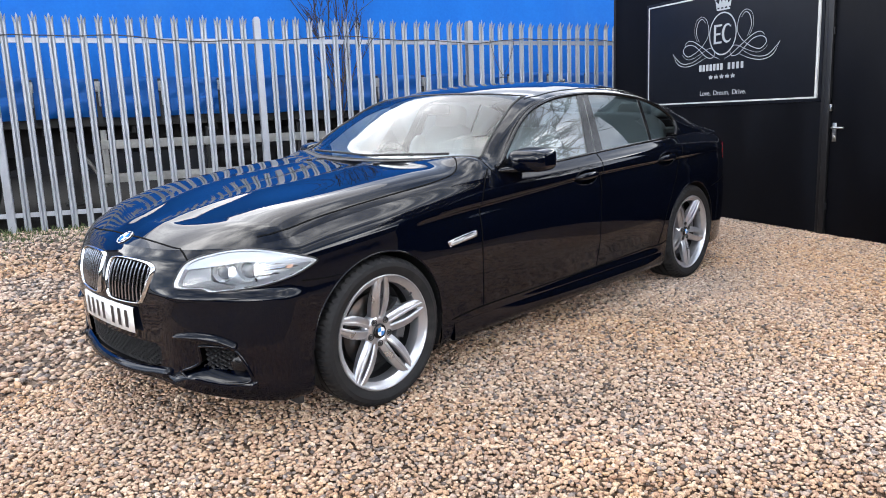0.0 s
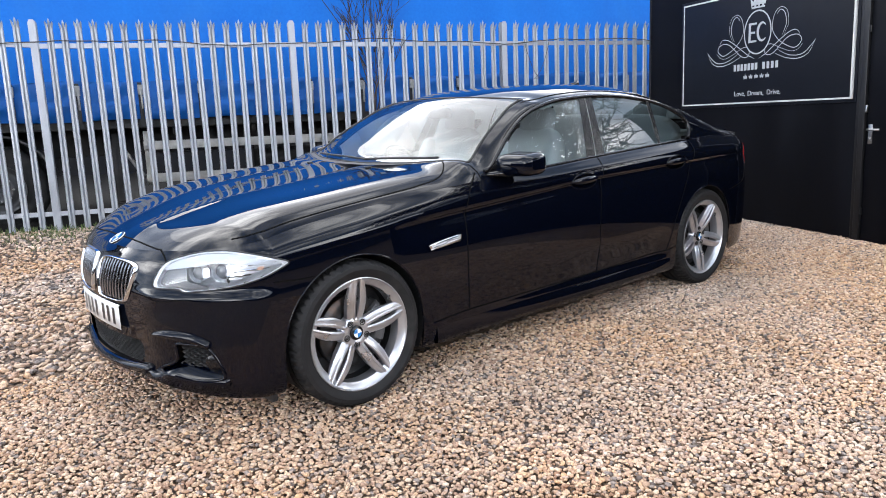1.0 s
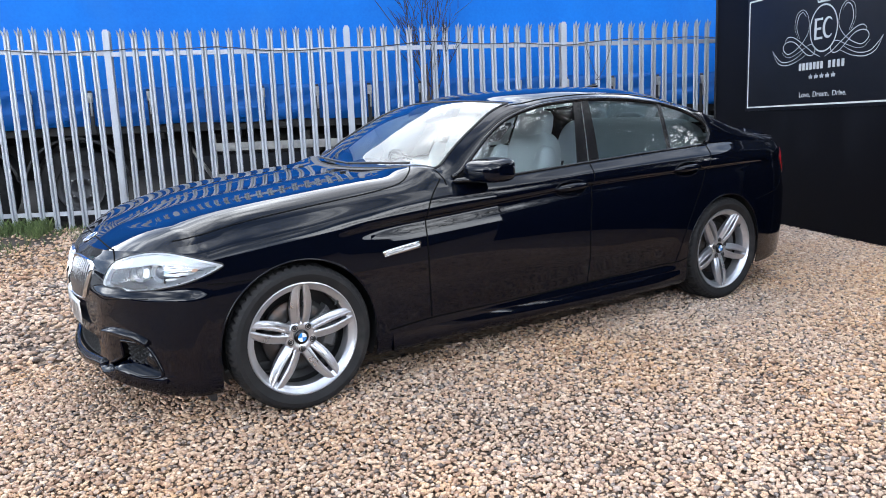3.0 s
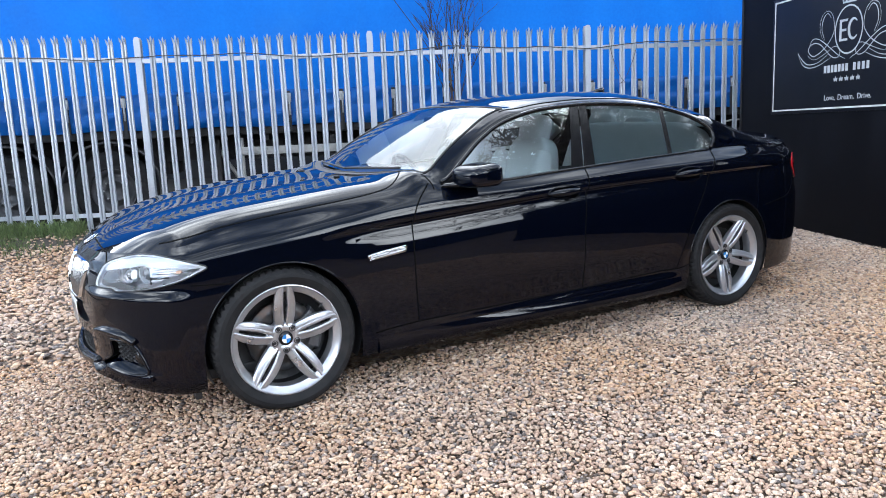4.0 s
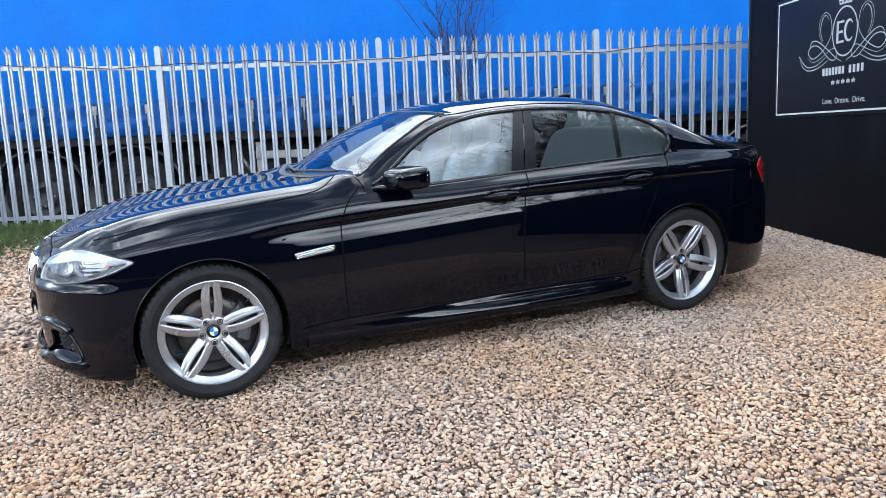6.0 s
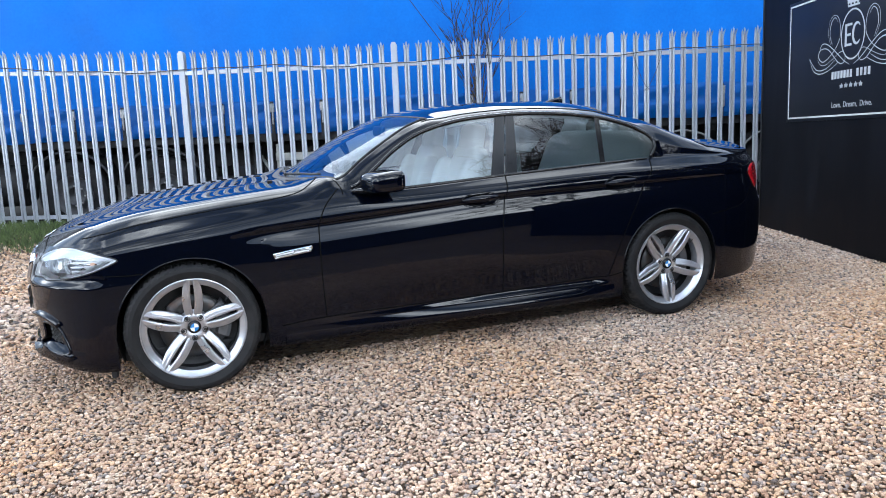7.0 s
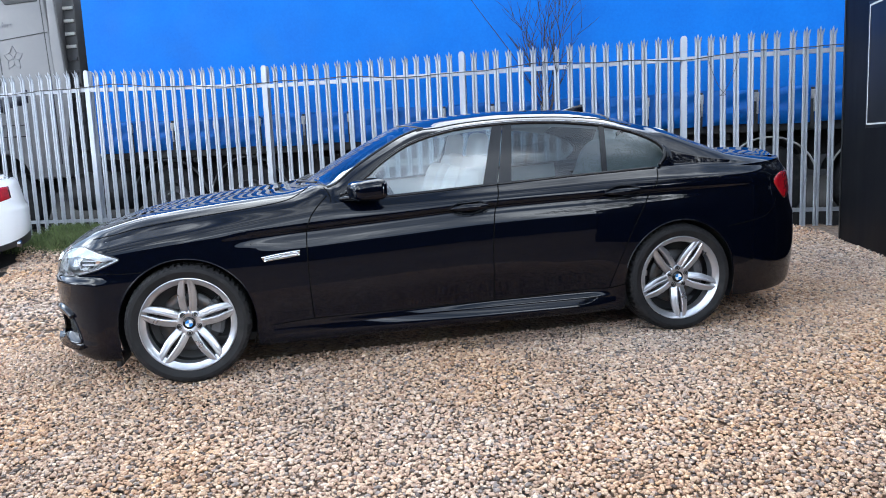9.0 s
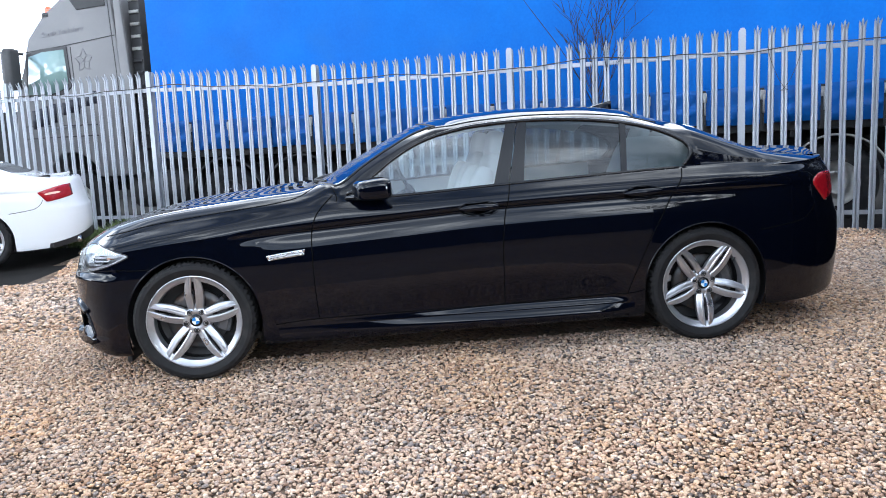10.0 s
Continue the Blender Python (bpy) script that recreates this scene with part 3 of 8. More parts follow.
def build_gravel():
    rng = np.random.default_rng(7)
    fields = []
    for step, lo, hi, share in ((0.0165, -3.4, 0.6, 1.0), (0.024, 0.6, 6.0, 0.42)):
        gx, gy = np.meshgrid(np.arange(-4.6, 6.4, step), np.arange(lo, hi, step))
        q = np.stack([gx.ravel(), gy.ravel()], 1)
        q += rng.uniform(-0.55, 0.55, q.shape) * step
        # the strip by the black building lies open to view
        open_strip = (q[:, 0] > 3.2) & (q[:, 1] < 2.2)
        fields.append(q[rng.uniform(size=len(q)) < np.where(open_strip, 1.0, share)])
    p = np.concatenate(fields)
    s = (p - np.array(FENCE_A)) @ np.array(FENCE_DIR)
    o = (p - np.array(FENCE_A)) @ np.array(FENCE_OUT)
    wall_x = 5.926 + (p[:, 1] - 1.051) * 0.3423
    keep = (p[:, 0] < wall_x + 0.02) & (o < -0.02)
    near = (p[:, 1] < 0.6)
    # the loose layer thins out towards the unused near corners of the yard
    keep &= p[:, 0] > loose_from(p[:, 1])
    keep &= p[:, 0] < loose_to(p[:, 1])
    keep &= ~((np.abs(p[:, 1]) < 0.55) & (p[:, 0] > 0.2) & (p[:, 0] < 3.4))
    keep &= ~((o > -0.75) & (s < -0.6) & (rng.uniform(size=len(p)) < 0.8))
    keep &= ~((p[:, 0] < -2.75 - 0.25 * (p[:, 1] - 4.0)) & (p[:, 1] > 2.9))
    p, near = p[keep], near[keep]
    z = np.array([ground_z(a, b) for a, b in p])
    size = (0.0064 + 0.0076 * rng.uniform(0, 1, len(p)) ** 1.7) * np.where(near, 1.0, np.where(p[:, 0] > 3.2, 1.35, 1.65))
    z = z + rng.uniform(-0.008, 0.004, len(p))
    return stones_object("gravel", "loose rounded tan and grey gravel stones on the yard", np.column_stack([p, z]), size, rng, M_STONES)


gravel = build_gravel()


# ---- palisade fence ----
def fence_point(s, o=0.0):
    p = FENCE_A + FENCE_DIR * s + FENCE_OUT * o
    return p.x, p.y


def fence_base(s):
    x, y = fence_point(s)
    return ground_z(x, y)


def fence_top(s):
    """Height of the post tops along the line."""
    return 2.488 + (0.010 if s < 0 else 0.0) + 0.034 * max(-s, 0) / 1.0 * (1 if s > -3 else 3 / max(-s, 3))


YAW_FENCE = math.degrees(math.atan2(FENCE_DIR.y, FENCE_DIR.x))


def pale_mesh(height=2.2):
    """A W-section pale with a splayed three-point head; its foot at z = 0, its face towards -y."""
    bm = bmesh.new()
    half = 0.034
    prof = [(-half, 0.010), (-half + 0.007, -0.004), (-0.010, -0.004), (0.0, 0.012), (0.010, -0.004), (half - 0.007, -0.004), (half, 0.010)]
    levels = [0.0, height - 0.16, height - 0.10]
    rows = [[bm.verts.new((x, y, z)) for x, y in prof] for z in levels]
    for a, b in zip(rows, rows[1:]):
        for i in range(len(prof) - 1):
            bm.faces.new((a[i], a[i + 1], b[i + 1], b[i]))
    top = rows[-1]
    # centre point
    c = [bm.verts.new(p) for p in ((-0.011, -0.006, height - 0.03), (0.011, -0.006, height - 0.03), (0.0, -0.008, height))]
    bm.faces.new((top[2], top[3], top[4], c[1], c[0]))
    bm.faces.new((c[0], c[1], c[2]))
    # side prongs bent outwards
    for sgn, q in ((-1, (top[0], top[1], top[2])), (1, (top[6], top[5], top[4]))):
        a = bm.verts.new((sgn * (half + 0.006), -0.012, height - 0.062))
        b = bm.verts.new((sgn * 0.018, -0.014, height - 0.055))
        t = bm.verts.new((sgn * (half + 0.004), -0.030, height - 0.028))
        f = (q[0], q[1], q[2], b, a) if sgn < 0 else (a, b, q[2], q[1], q[0])
        bm.faces.new(f)
        bm.faces.new((a, b, t) if sgn > 0 else (b, a, t))
    me = bpy.data.meshes.new("pale")
    bm.to_mesh(me)
    bm.free()
    me.materials.append(M_GALV)
    return me


def post_bm(height):
    """A rolled steel I-section post with a chamfered top."""
    bm = bmesh.new()
    w, d, t = 0.050, 0.10, 0.007
    prof = [(-w, -d / 2), (w, -d / 2), (w, -d / 2 + t), (0.004, -d / 2 + t), (0.004, d / 2 - t), (w, d / 2 - t), (w, d / 2), (-w, d / 2), (-w, d / 2 - t), (-0.004, d / 2 - t),
            (-0.004, -d / 2 + t), (-w, -d / 2 + t)]
    prof = [(x * 0.72, y) for x, y in prof]
    a = [bm.verts.new((x, y, -0.1)) for x, y in prof]
    b = [bm.verts.new((x, y, height - 0.03)) for x, y in prof]
    c = [bm.verts.new((x * 0.55, y, height)) for x, y in prof]
    n = len(prof)
    for lo, hi in ((a, b), (b, c)):
        for i in range(n):
            bm.faces.new((lo[i], lo[(i + 1) % n], hi[(i + 1) % n], hi[i]))
    bm.faces.new(c)
    bmesh.ops.recalc_face_normals(bm, faces=bm.faces[:])
    return bm


def build_fence():
    fence = thing("palisade_fence", "galvanised steel palisade fence with three-pointed pales along the yard", "fence",
                  Matrix.Translation((FENCE_A.x, FENCE_A.y, 0)) @ pose(0, 0, 0, 0, 0, YAW_FENCE))
    rnd = random.Random(5)
    me = pale_mesh()
    for k in range(-3, 4):
        s = k * SPAN
        base, top = fence_base(s), fence_top(s)
        p = part("post", post_bm(top - base), M_GALV, fence, smooth=False)
        p.location = (s, 0.0, base)
        for i in range(1, 18):
            q = s + SPAN * i / 18 + rnd.uniform(-0.004, 0.004)
            if k == 3 and i > 6:
                continue
            ob = new("pale", me)
            ob.parent = fence
            b = fence_base(q) - 0.03
            h = fence_top(q) + 0.004 - b + rnd.uniform(-0.012, 0.012)
            ob.location = (q, -0.052, b)
            ob.scale = (1, 1, h / 2.2)
            ob.rotation_euler = (rnd.uniform(-0.006, 0.006), rnd.uniform(-0.007, 0.007), rnd.uniform(-0.09, 0.09))
    # angle rails behind the pales, from post to post
    for k in range(-3, 3):
        for low in (True, False):
            bm = bmesh.new()
            ends = []
            for s in (k * SPAN + 0.03, (k + 1) * SPAN - 0.03):
                z = fence_base(s) + 0.17 if low else fence_top(s) - 0.27
                prof = [(-0.038, -0.024), (-0.038, 0.026), (-0.033, 0.026), (-0.033, -0.019), (0.012, -0.019), (0.012, -0.024)]
                ends.append([bm.verts.new((s, y, z + zz)) for y, zz in prof])
            n = len(ends[0])
            for i in range(n):
                bm.faces.new((ends[0][i], ends[0][(i + 1) % n], ends[1][(i + 1) % n], ends[1][i]))
            bmesh.ops.recalc_face_normals(bm, faces=bm.faces[:])
            part("rail", bm, M_GALV, fence, "angle-iron rail", smooth=False)
    return fence


fence = build_fence()


def build_cable():
    """A dark cable tied along the top rail, sagging between ties, with a loose loop."""
    rnd = random.Random(11)
    pts = []
    s = -3 * SPAN
    while s < 3 * SPAN + 0.8:
        z = fence_top(s) - 0.245 + 0.028 * math.sin(s * 2.1) + 0.012 * math.sin(s * 5.3 + 1) + rnd.uniform(-0.004, 0.004)
        x, y = fence_point(s, -0.078)
        pts.append((x, y, z))
        s += 0.16
    bm = tube_bm(pts, 0.0055, 6)
    s0 = 2 * SPAN + 0.26
    loop = []
    for i in range(25):
        a = i / 24
        x, y = fence_point(s0 + 0.36 * a + 0.05 * math.sin(a * math.pi) * (1 if a < 0.5 else -1), -0.085)
        loop.append((x, y, fence_top(s0) - 0.22 - 0.50 * math.sin(math.pi * a) ** 0.75))
    add_bm(bm, tube_bm(loop, 0.0032, 5))
    ob = new("cable", mesh_of(bm, "cable", M_WIRE))
    tagged(ob, "dark rusty cable tied along the fence's top rail", "cable")


build_cable()


# ---- black building with the sign ----
WALL_O = Vector((5.926, 1.051))
WALL_DIR = Vector((0.324, 0.946)).normalized()      # along the wall, away from the door
YAW_WALL = math.degrees(math.atan2(-WALL_DIR.y, -WALL_DIR.x))   # local x runs from the far corner to the door
WALL_CORNER = WALL_O + WALL_DIR * 0.615
WALL_FRAME = Matrix.Translation((WALL_CORNER.x, WALL_CORNER.y, 0)) @ pose(0, 0, 0, 0, 0, YAW_WALL)
# in WALL_FRAME: x from the far corner towards the door, -y is out of the wall... towards the yard
SIGN_X0, SIGN_X1, SIGN_Z0, SIGN_Z1 = 0.615, 2.815, 1.326, 2.424
DOOR_X0, DOOR_X1 = 2.895, 3.82
FRONT_END, YARD_END, YARD_TOP = 4.02, 6.95, 1.95


def build_building():
    h = 2.62
    depth = 4.5
    def wall(name, label, sx, sy, sz, at):
        bm = box_bm(sx, sy, sz, at)
        ob = new(name, mesh_of(bm, name, M_WALL, smooth=False))
        ob.matrix_world = WALL_FRAME
        return tagged(ob, label, "wall", kind="structure")
    base = -0.15
    wall("wall_front_a", "black painted outer wall carrying the sign", DOOR_X0, 0.14, h - base, (DOOR_X0 / 2, 0.07, (h + base) / 2))
    wall("wall_front_b", "black painted outer wall beyond the door", FRONT_END - DOOR_X1, 0.14, h - base, ((DOOR_X1 + FRONT_END) / 2, 0.07, (h + base) / 2))
    wall("wall_beyond_door", "lower black painted yard wall beyond the building", YARD_END - FRONT_END, 0.12, YARD_TOP - base, ((FRONT_END + YARD_END) / 2, 0.07, (YARD_TOP + base) / 2))
    wall("wall_over_door", "black painted lintel over the door", DOOR_X1 - DOOR_X0, 0.14, h - 2.24, ((DOOR_X0 + DOOR_X1) / 2, 0.07, (h + 2.24) / 2))
    wall("wall_side_a", "black painted side wall by the fence", 0.14, depth, h - base, (0.07, 0.14 + depth / 2, (h + base) / 2))
    wall("wall_side_b", "black painted far side wall", 0.14, depth, h - base, (FRONT_END - 0.07, 0.14 + depth / 2, (h + base) / 2))
    wall("wall_back", "black painted back wall", FRONT_END, 0.14, h - base, (FRONT_END / 2, 0.21 + depth, (h + base) / 2))
    roof = new("roof", mesh_of(box_bm(FRONT_END + 0.04, depth + 0.32, 0.05, (FRONT_END / 2, 0.14 + depth / 2, h + 0.027), 0.01), "roof", M_WALL_TRIM, smooth=False))
    roof.matrix_world = WALL_FRAME
    tagged(roof, "flat dark roof edge of the black building", "roof", kind="structure")
    # vertical cover strips where the wall boards meet
    for i, x in enumerate((0.012, 2.862)):
        bm = box_bm(0.030, 0.008, h - 0.05, (x, -0.0045, h / 2 + 0.02), 0.002)
        ob = new("trim_%d" % (i + 1), mesh_of(bm, "trim", M_WALL_TRIM))
        ob.matrix_world = WALL_FRAME
        tagged(ob, "slim black cover strip on the wall", "trim", kind="structure")
    # door with frame
    frame_ob = new("door_frame", mesh_of(add_bm(add_bm(box_bm(0.055, 0.18, 2.40, (DOOR_X0 + 0.028, 0.055, 1.09), 0.004), box_bm(0.055, 0.18, 2.40, (DOOR_X1 - 0.028, 0.055, 1.09), 0.004)),
                                          box_bm(DOOR_X1 - DOOR_X0, 0.18, 0.05, ((DOOR_X0 + DOOR_X1) / 2, 0.055, 2.265), 0.004)), "door_frame", M_WALL_TRIM))
    frame_ob.matrix_world = WALL_FRAME
    tagged(frame_ob, "black steel door frame", "door frame", kind="structure")
    door = thing("door_1", "closed black steel door with a steel lever handle", "door", WALL_FRAME, kind="structure")
    part("leaf", box_bm(DOOR_X1 - DOOR_X0 - 0.12, 0.045, 2.14, ((DOOR_X0 + DOOR_X1) / 2, 0.012, 1.145), 0.004), M_WALL, door)
    hx, hz = DOOR_X0 + 0.105, 1.03
    handle = part("door_handle", box_bm(0.038, 0.008, 0.165, (hx, -0.014, hz - 0.01), 0.003), M_STEEL, door, "brushed steel handle plate")
    part("lever", tube_bm([(hx, -0.012, hz + 0.03), (hx, -0.055, hz + 0.03), (hx + 0.03, -0.060, hz + 0.032), (hx + 0.115, -0.058, hz + 0.030)], 0.009, 10), M_STEEL, handle)
    part("keyhole_cover", box_bm(0.020, 0.012, 0.030, (hx, -0.020, hz - 0.055), 0.003), M_STEEL, handle)
    part("latch", box_bm(0.020, 0.020, 0.060, (DOOR_X0 + 0.065, -0.022, 1.235), 0.004), M_STEEL, door, "small steel latch")
    for z in (0.35, 1.9):
        part("hinge_bolt", box_bm(0.016, 0.018, 0.06, (DOOR_X0 + 0.062, -0.02, z), 0.004), M_WALL_TRIM, door)


build_building()


def bars(bm, cells, y):
    """Flat raised bars from (x0, x1, z0, z1)."""
    for x0, x1, z0, z1 in cells:
        add_bm(bm, box_bm(x1 - x0, 0.002, z1 - z0, ((x0 + x1) / 2, y, (z0 + z1) / 2)))
    return bm


def ribbon_flat(points, width, y):
    """A flat stroke in the sign's plane; width may run from thin to thick to thin."""
    bm = bmesh.new()
    p = [np.array(q, float) for q in points]
    n = len(p)
    left, right = [], []
    for i in range(n):
        d = p[min(i + 1, n - 1)] - p[max(i - 1, 0)]
        d = d / (np.linalg.norm(d) + 1e-9)
        nn = np.array((-d[1], d[0]))
        w = width * (0.30 + 0.70 * math.sin(math.pi * i / (n - 1)))
        a, b = p[i] + nn * w / 2, p[i] - nn * w / 2
        left.append(bm.verts.new((a[0], y, a[1])))
        right.append(bm.verts.new((b[0], y, b[1])))
    for i in range(n - 1):
        bm.faces.new((left[i], left[i + 1], right[i + 1], right[i]))
    bmesh.ops.recalc_face_normals(bm, faces=bm.faces[:])
    for f in bm.faces:
        if f.normal.y > 0:
            f.normal_flip()
    return bm


def text_part(name, body, size, at, material, parent, align="CENTER", extra=Matrix(), shear=0.0):
    cu = bpy.data.curves.new(name, "FONT")
    cu.body, cu.size, cu.align_x, cu.extrude, cu.shear = body, size, align, 0.0008, shear
    tmp = bpy.data.objects.new(name, cu)
    me = bpy.data.meshes.new_from_object(tmp)
    bpy.data.objects.remove(tmp)
    me.materials.clear()
    me.materials.append(material)
    ob = new(name, me)
    ob.parent = parent
    ob.matrix_local = Matrix.Translation(at) @ extra @ pose(0, 0, 0, 90, 0, 0)
    return ob


def build_sign():
    sign = thing("wall_sign", "black sign panel with white border, crest and slogan", "sign", WALL_FRAME)
    x0, x1, z0, z1 = SIGN_X0, SIGN_X1, SIGN_Z0, SIGN_Z1
    part("panel", box_bm(x1 - x0 + 0.06, 0.012, z1 - z0 + 0.06, ((x0 + x1) / 2, -0.007, (z0 + z1) / 2), 0.002), M_SIGN, sign)
    y = -0.0145
    bw = 0.015
    for cell in ((x0, x1, z0, z0 + bw), (x0, x1, z1 - bw, z1), (x0, x0 + bw, z0 + bw, z1 - bw)):
        part("border", bars(bmesh.new(), [cell], y), M_SIGN_WHITE, sign, smooth=False)
    part("border", box_bm(0.022, 0.030, z1 - z0, (x1 - 0.011, -0.018, (z0 + z1) / 2), 0.003), M_SIGN_WHITE, sign, "thick white edge strip", smooth=False)
    cx, cz = (x0 + x1) / 2 - 0.015, 2.02
    # round crest
    ring = bmesh.new()
    n = 56
    a = [ring.verts.new((cx + 0.178 * math.cos(2 * math.pi * i / n), y, cz + 0.215 * math.sin(2 * math.pi * i / n))) for i in range(n)]
    b = [ring.verts.new((cx + 0.165 * math.cos(2 * math.pi * i / n), y, cz + 0.201 * math.sin(2 * math.pi * i / n))) for i in range(n)]
    for i in range(n):
        ring.faces.new((a[i], a[(i + 1) % n], b[(i + 1) % n], b[i]))
    bmesh.ops.recalc_face_normals(ring, faces=ring.faces[:])
    part("crest_ring", ring, M_SIGN_PRINT, sign, smooth=False)
    # monogram as two plain shapes
    m1 = bars(bmesh.new(), [(cx - 0.115, cx - 0.088, cz - 0.095, cz + 0.095), (cx - 0.088, cx - 0.012, cz + 0.075, cz + 0.095), (cx - 0.088, cx - 0.030, cz - 0.01, cz + 0.01),
                            (cx - 0.088, cx - 0.012, cz - 0.095, cz - 0.075)], y)
    part("monogram", m1, M_SIGN_PRINT, sign, smooth=False)
    arc = [(cx + 0.062 + 0.058 * math.cos(t), cz + 0.086 * math.sin(t)) for t in np.linspace(0.75, 2 * math.pi - 0.75, 22)]
    part("monogram", ribbon_flat(arc, 0.030, y), M_SIGN_PRINT, sign, smooth=False)
    # crown
    crown = bmesh.new()
    pts = [(-0.085, 0.0), (0.085, 0.0), (0.105, 0.10), (0.060, 0.065), (0.045, 0.125), (0.020, 0.075), (0.0, 0.145), (-0.020, 0.075), (-0.045, 0.125), (-0.060, 0.065), (-0.105, 0.10)]
    vs = [crown.verts.new((cx + px_, y, cz + 0.232 + pz_)) for px_, pz_ in pts]
    crown.faces.new(vs)
    bmesh.ops.recalc_face_normals(crown, faces=crown.faces[:])
    for f in crown.faces:
        if f.normal.y > 0:
            f.normal_flip()
    bmesh.ops.triangulate(crown, faces=crown.faces[:])
    for px_, pz_ in ((-0.105, 0.112), (-0.045, 0.137), (0.0, 0.157), (0.045, 0.137), (0.105, 0.112)):
        ds = [crown.verts.new((cx + px_ + 0.011 * math.cos(t), y, cz + 0.232 + pz_ + 0.011 * math.sin(t))) for t in np.linspace(2 * math.pi, 0, 10, endpoint=False)]
        crown.faces.new(ds)
    part("crown", crown, M_SIGN_PRINT, sign, smooth=False)
    part("crown_jewels", bars(bmesh.new(), [(cx - 0.075 + 0.05 * i, cx - 0.05 + 0.05 * i, cz + 0.248, cz + 0.262) for i in range(4)], y - 0.002), M_SIGN, sign, smooth=False)
    # flourishes on both sides: loops, crossing scrolls and long swept tails
    strokes = [
        [(0.33, -0.06), (0.38, 0.04), (0.36, 0.16), (0.28, 0.20), (0.21, 0.145), (0.187, 0.015), (0.25, -0.085), (0.36, -0.160), (0.465, -0.192), (0.535, -0.145), (0.525, -0.095), (0.465, -0.073),
         (0.38, -0.088), (0.295, -0.150), (0.21, -0.217), (0.135, -0.232), (0.10, -0.195), (0.124, -0.140), (0.187, -0.134), (0.295, -0.180), (0.42, -0.222), (0.50, -0.212), (0.555, -0.165)],
        [(0.31, -0.06), (0.355, 0.04), (0.335, 0.14), (0.28, 0.178), (0.232, 0.13)],
        [(0.25, -0.187), (0.40, -0.255), (0.55, -0.260), (0.65, -0.190), (0.695, -0.138)],
        [(0.21, -0.217), (0.36, -0.277), (0.51, -0.296), (0.625, -0.253), (0.695, -0.138)],
        [(0.03, -0.255), (0.06, -0.240), (0.124, -0.210), (0.25, -0.125), (0.38, -0.047), (0.465, -0.030), (0.51, -0.062), (0.50, -0.090)],
    ]
    for sgn in (-1, 1):
        for st in strokes:
            pts = [(cx + sgn * q[0], cz + q[1]) for q in spline(st, 6)]
            part("flourish", ribbon_flat(pts, 0.0080, y), M_SIGN_PRINT, sign, smooth=False)
    # the trade name as plain bars, five stars, the slogan
    words = ((-0.305, 7, 0.0475), (0.078, 4, 0.0545))
    for start, count, pitch in words:
        for i in range(count):
            x = cx + start + i * pitch
            part("name_bar", bars(bmesh.new(), [(x, x + 0.032, 1.658, 1.724)], y), M_SIGN_PRINT, sign, smooth=False)
    for i in range(5):
        st = bmesh.new()
        vs = [st.verts.new((cx + (i - 2) * 0.072 + (0.029 if k % 2 == 0 else 0.012) * math.sin(k * math.pi / 5), y, 1.592 + (0.029 if k % 2 == 0 else 0.012) * math.cos(k * math.pi / 5))) for k in range(10)]
        st.faces.new(vs[::-1])
        bmesh.ops.triangulate(st, faces=st.faces[:])
        part("star", st, M_SIGN_PRINT, sign, smooth=False)
    for word, off in (("Love,", -0.292), ("Dream,", -0.108), ("Drive.", 0.142)):
        text_part("slogan_word", word, 0.070, (cx + off, y, 1.405), M_SIGN_PRINT, sign, align="LEFT")
    return sign


sign = build_sign()


# ---- lorry behind the fence ----
YAW_TRAILER = math.degrees(math.atan2(-0.35364, 0.93528))
TRAILER_FRAME = Matrix.Translation((2.833, 4.971, 0)) @ pose(0, 0, 0, 0, 0, YAW_TRAILER)
# local x along the trailer (towards its rear), local y away from the fence; the curtain's face is y = 0


def road_wheel(parent, x, y, z, r, rim_material):
    w = part("wheel", lathe_bm([(r * 0.56, -0.02), (r * 0.60, 0.0), (r * 0.70, -0.015), (r * 0.92, -0.01), (r, 0.03), (r, 0.25), (r * 0.92, 0.28), (r * 0.6, 0.28)], 40), M_RUBBER, parent, "worn black lorry tyre")
    w.location = (x, y, z)
    rim = part("rim", lathe_bm([(0.001, 0.10), (r * 0.20, 0.09), (r * 0.22, 0.03), (r * 0.30, 0.03), (r * 0.34, 0.12), (r * 0.48, 0.10), (r * 0.56, 0.0), (r * 0.58, 0.02)], 32), rim_material, w)
    for i in range(8):
        a = 2 * math.pi * i / 8
        bm = lathe_bm([(0.001, 0.015), (0.014, 0.015), (0.016, 0.045)], 6)
        bm.transform(Matrix.Translation((r * 0.27 * math.cos(a), 0.0, r * 0.27 * math.sin(a))))
        add = part("wheel_nut", bm, M_BUCKLE, w)
    return w


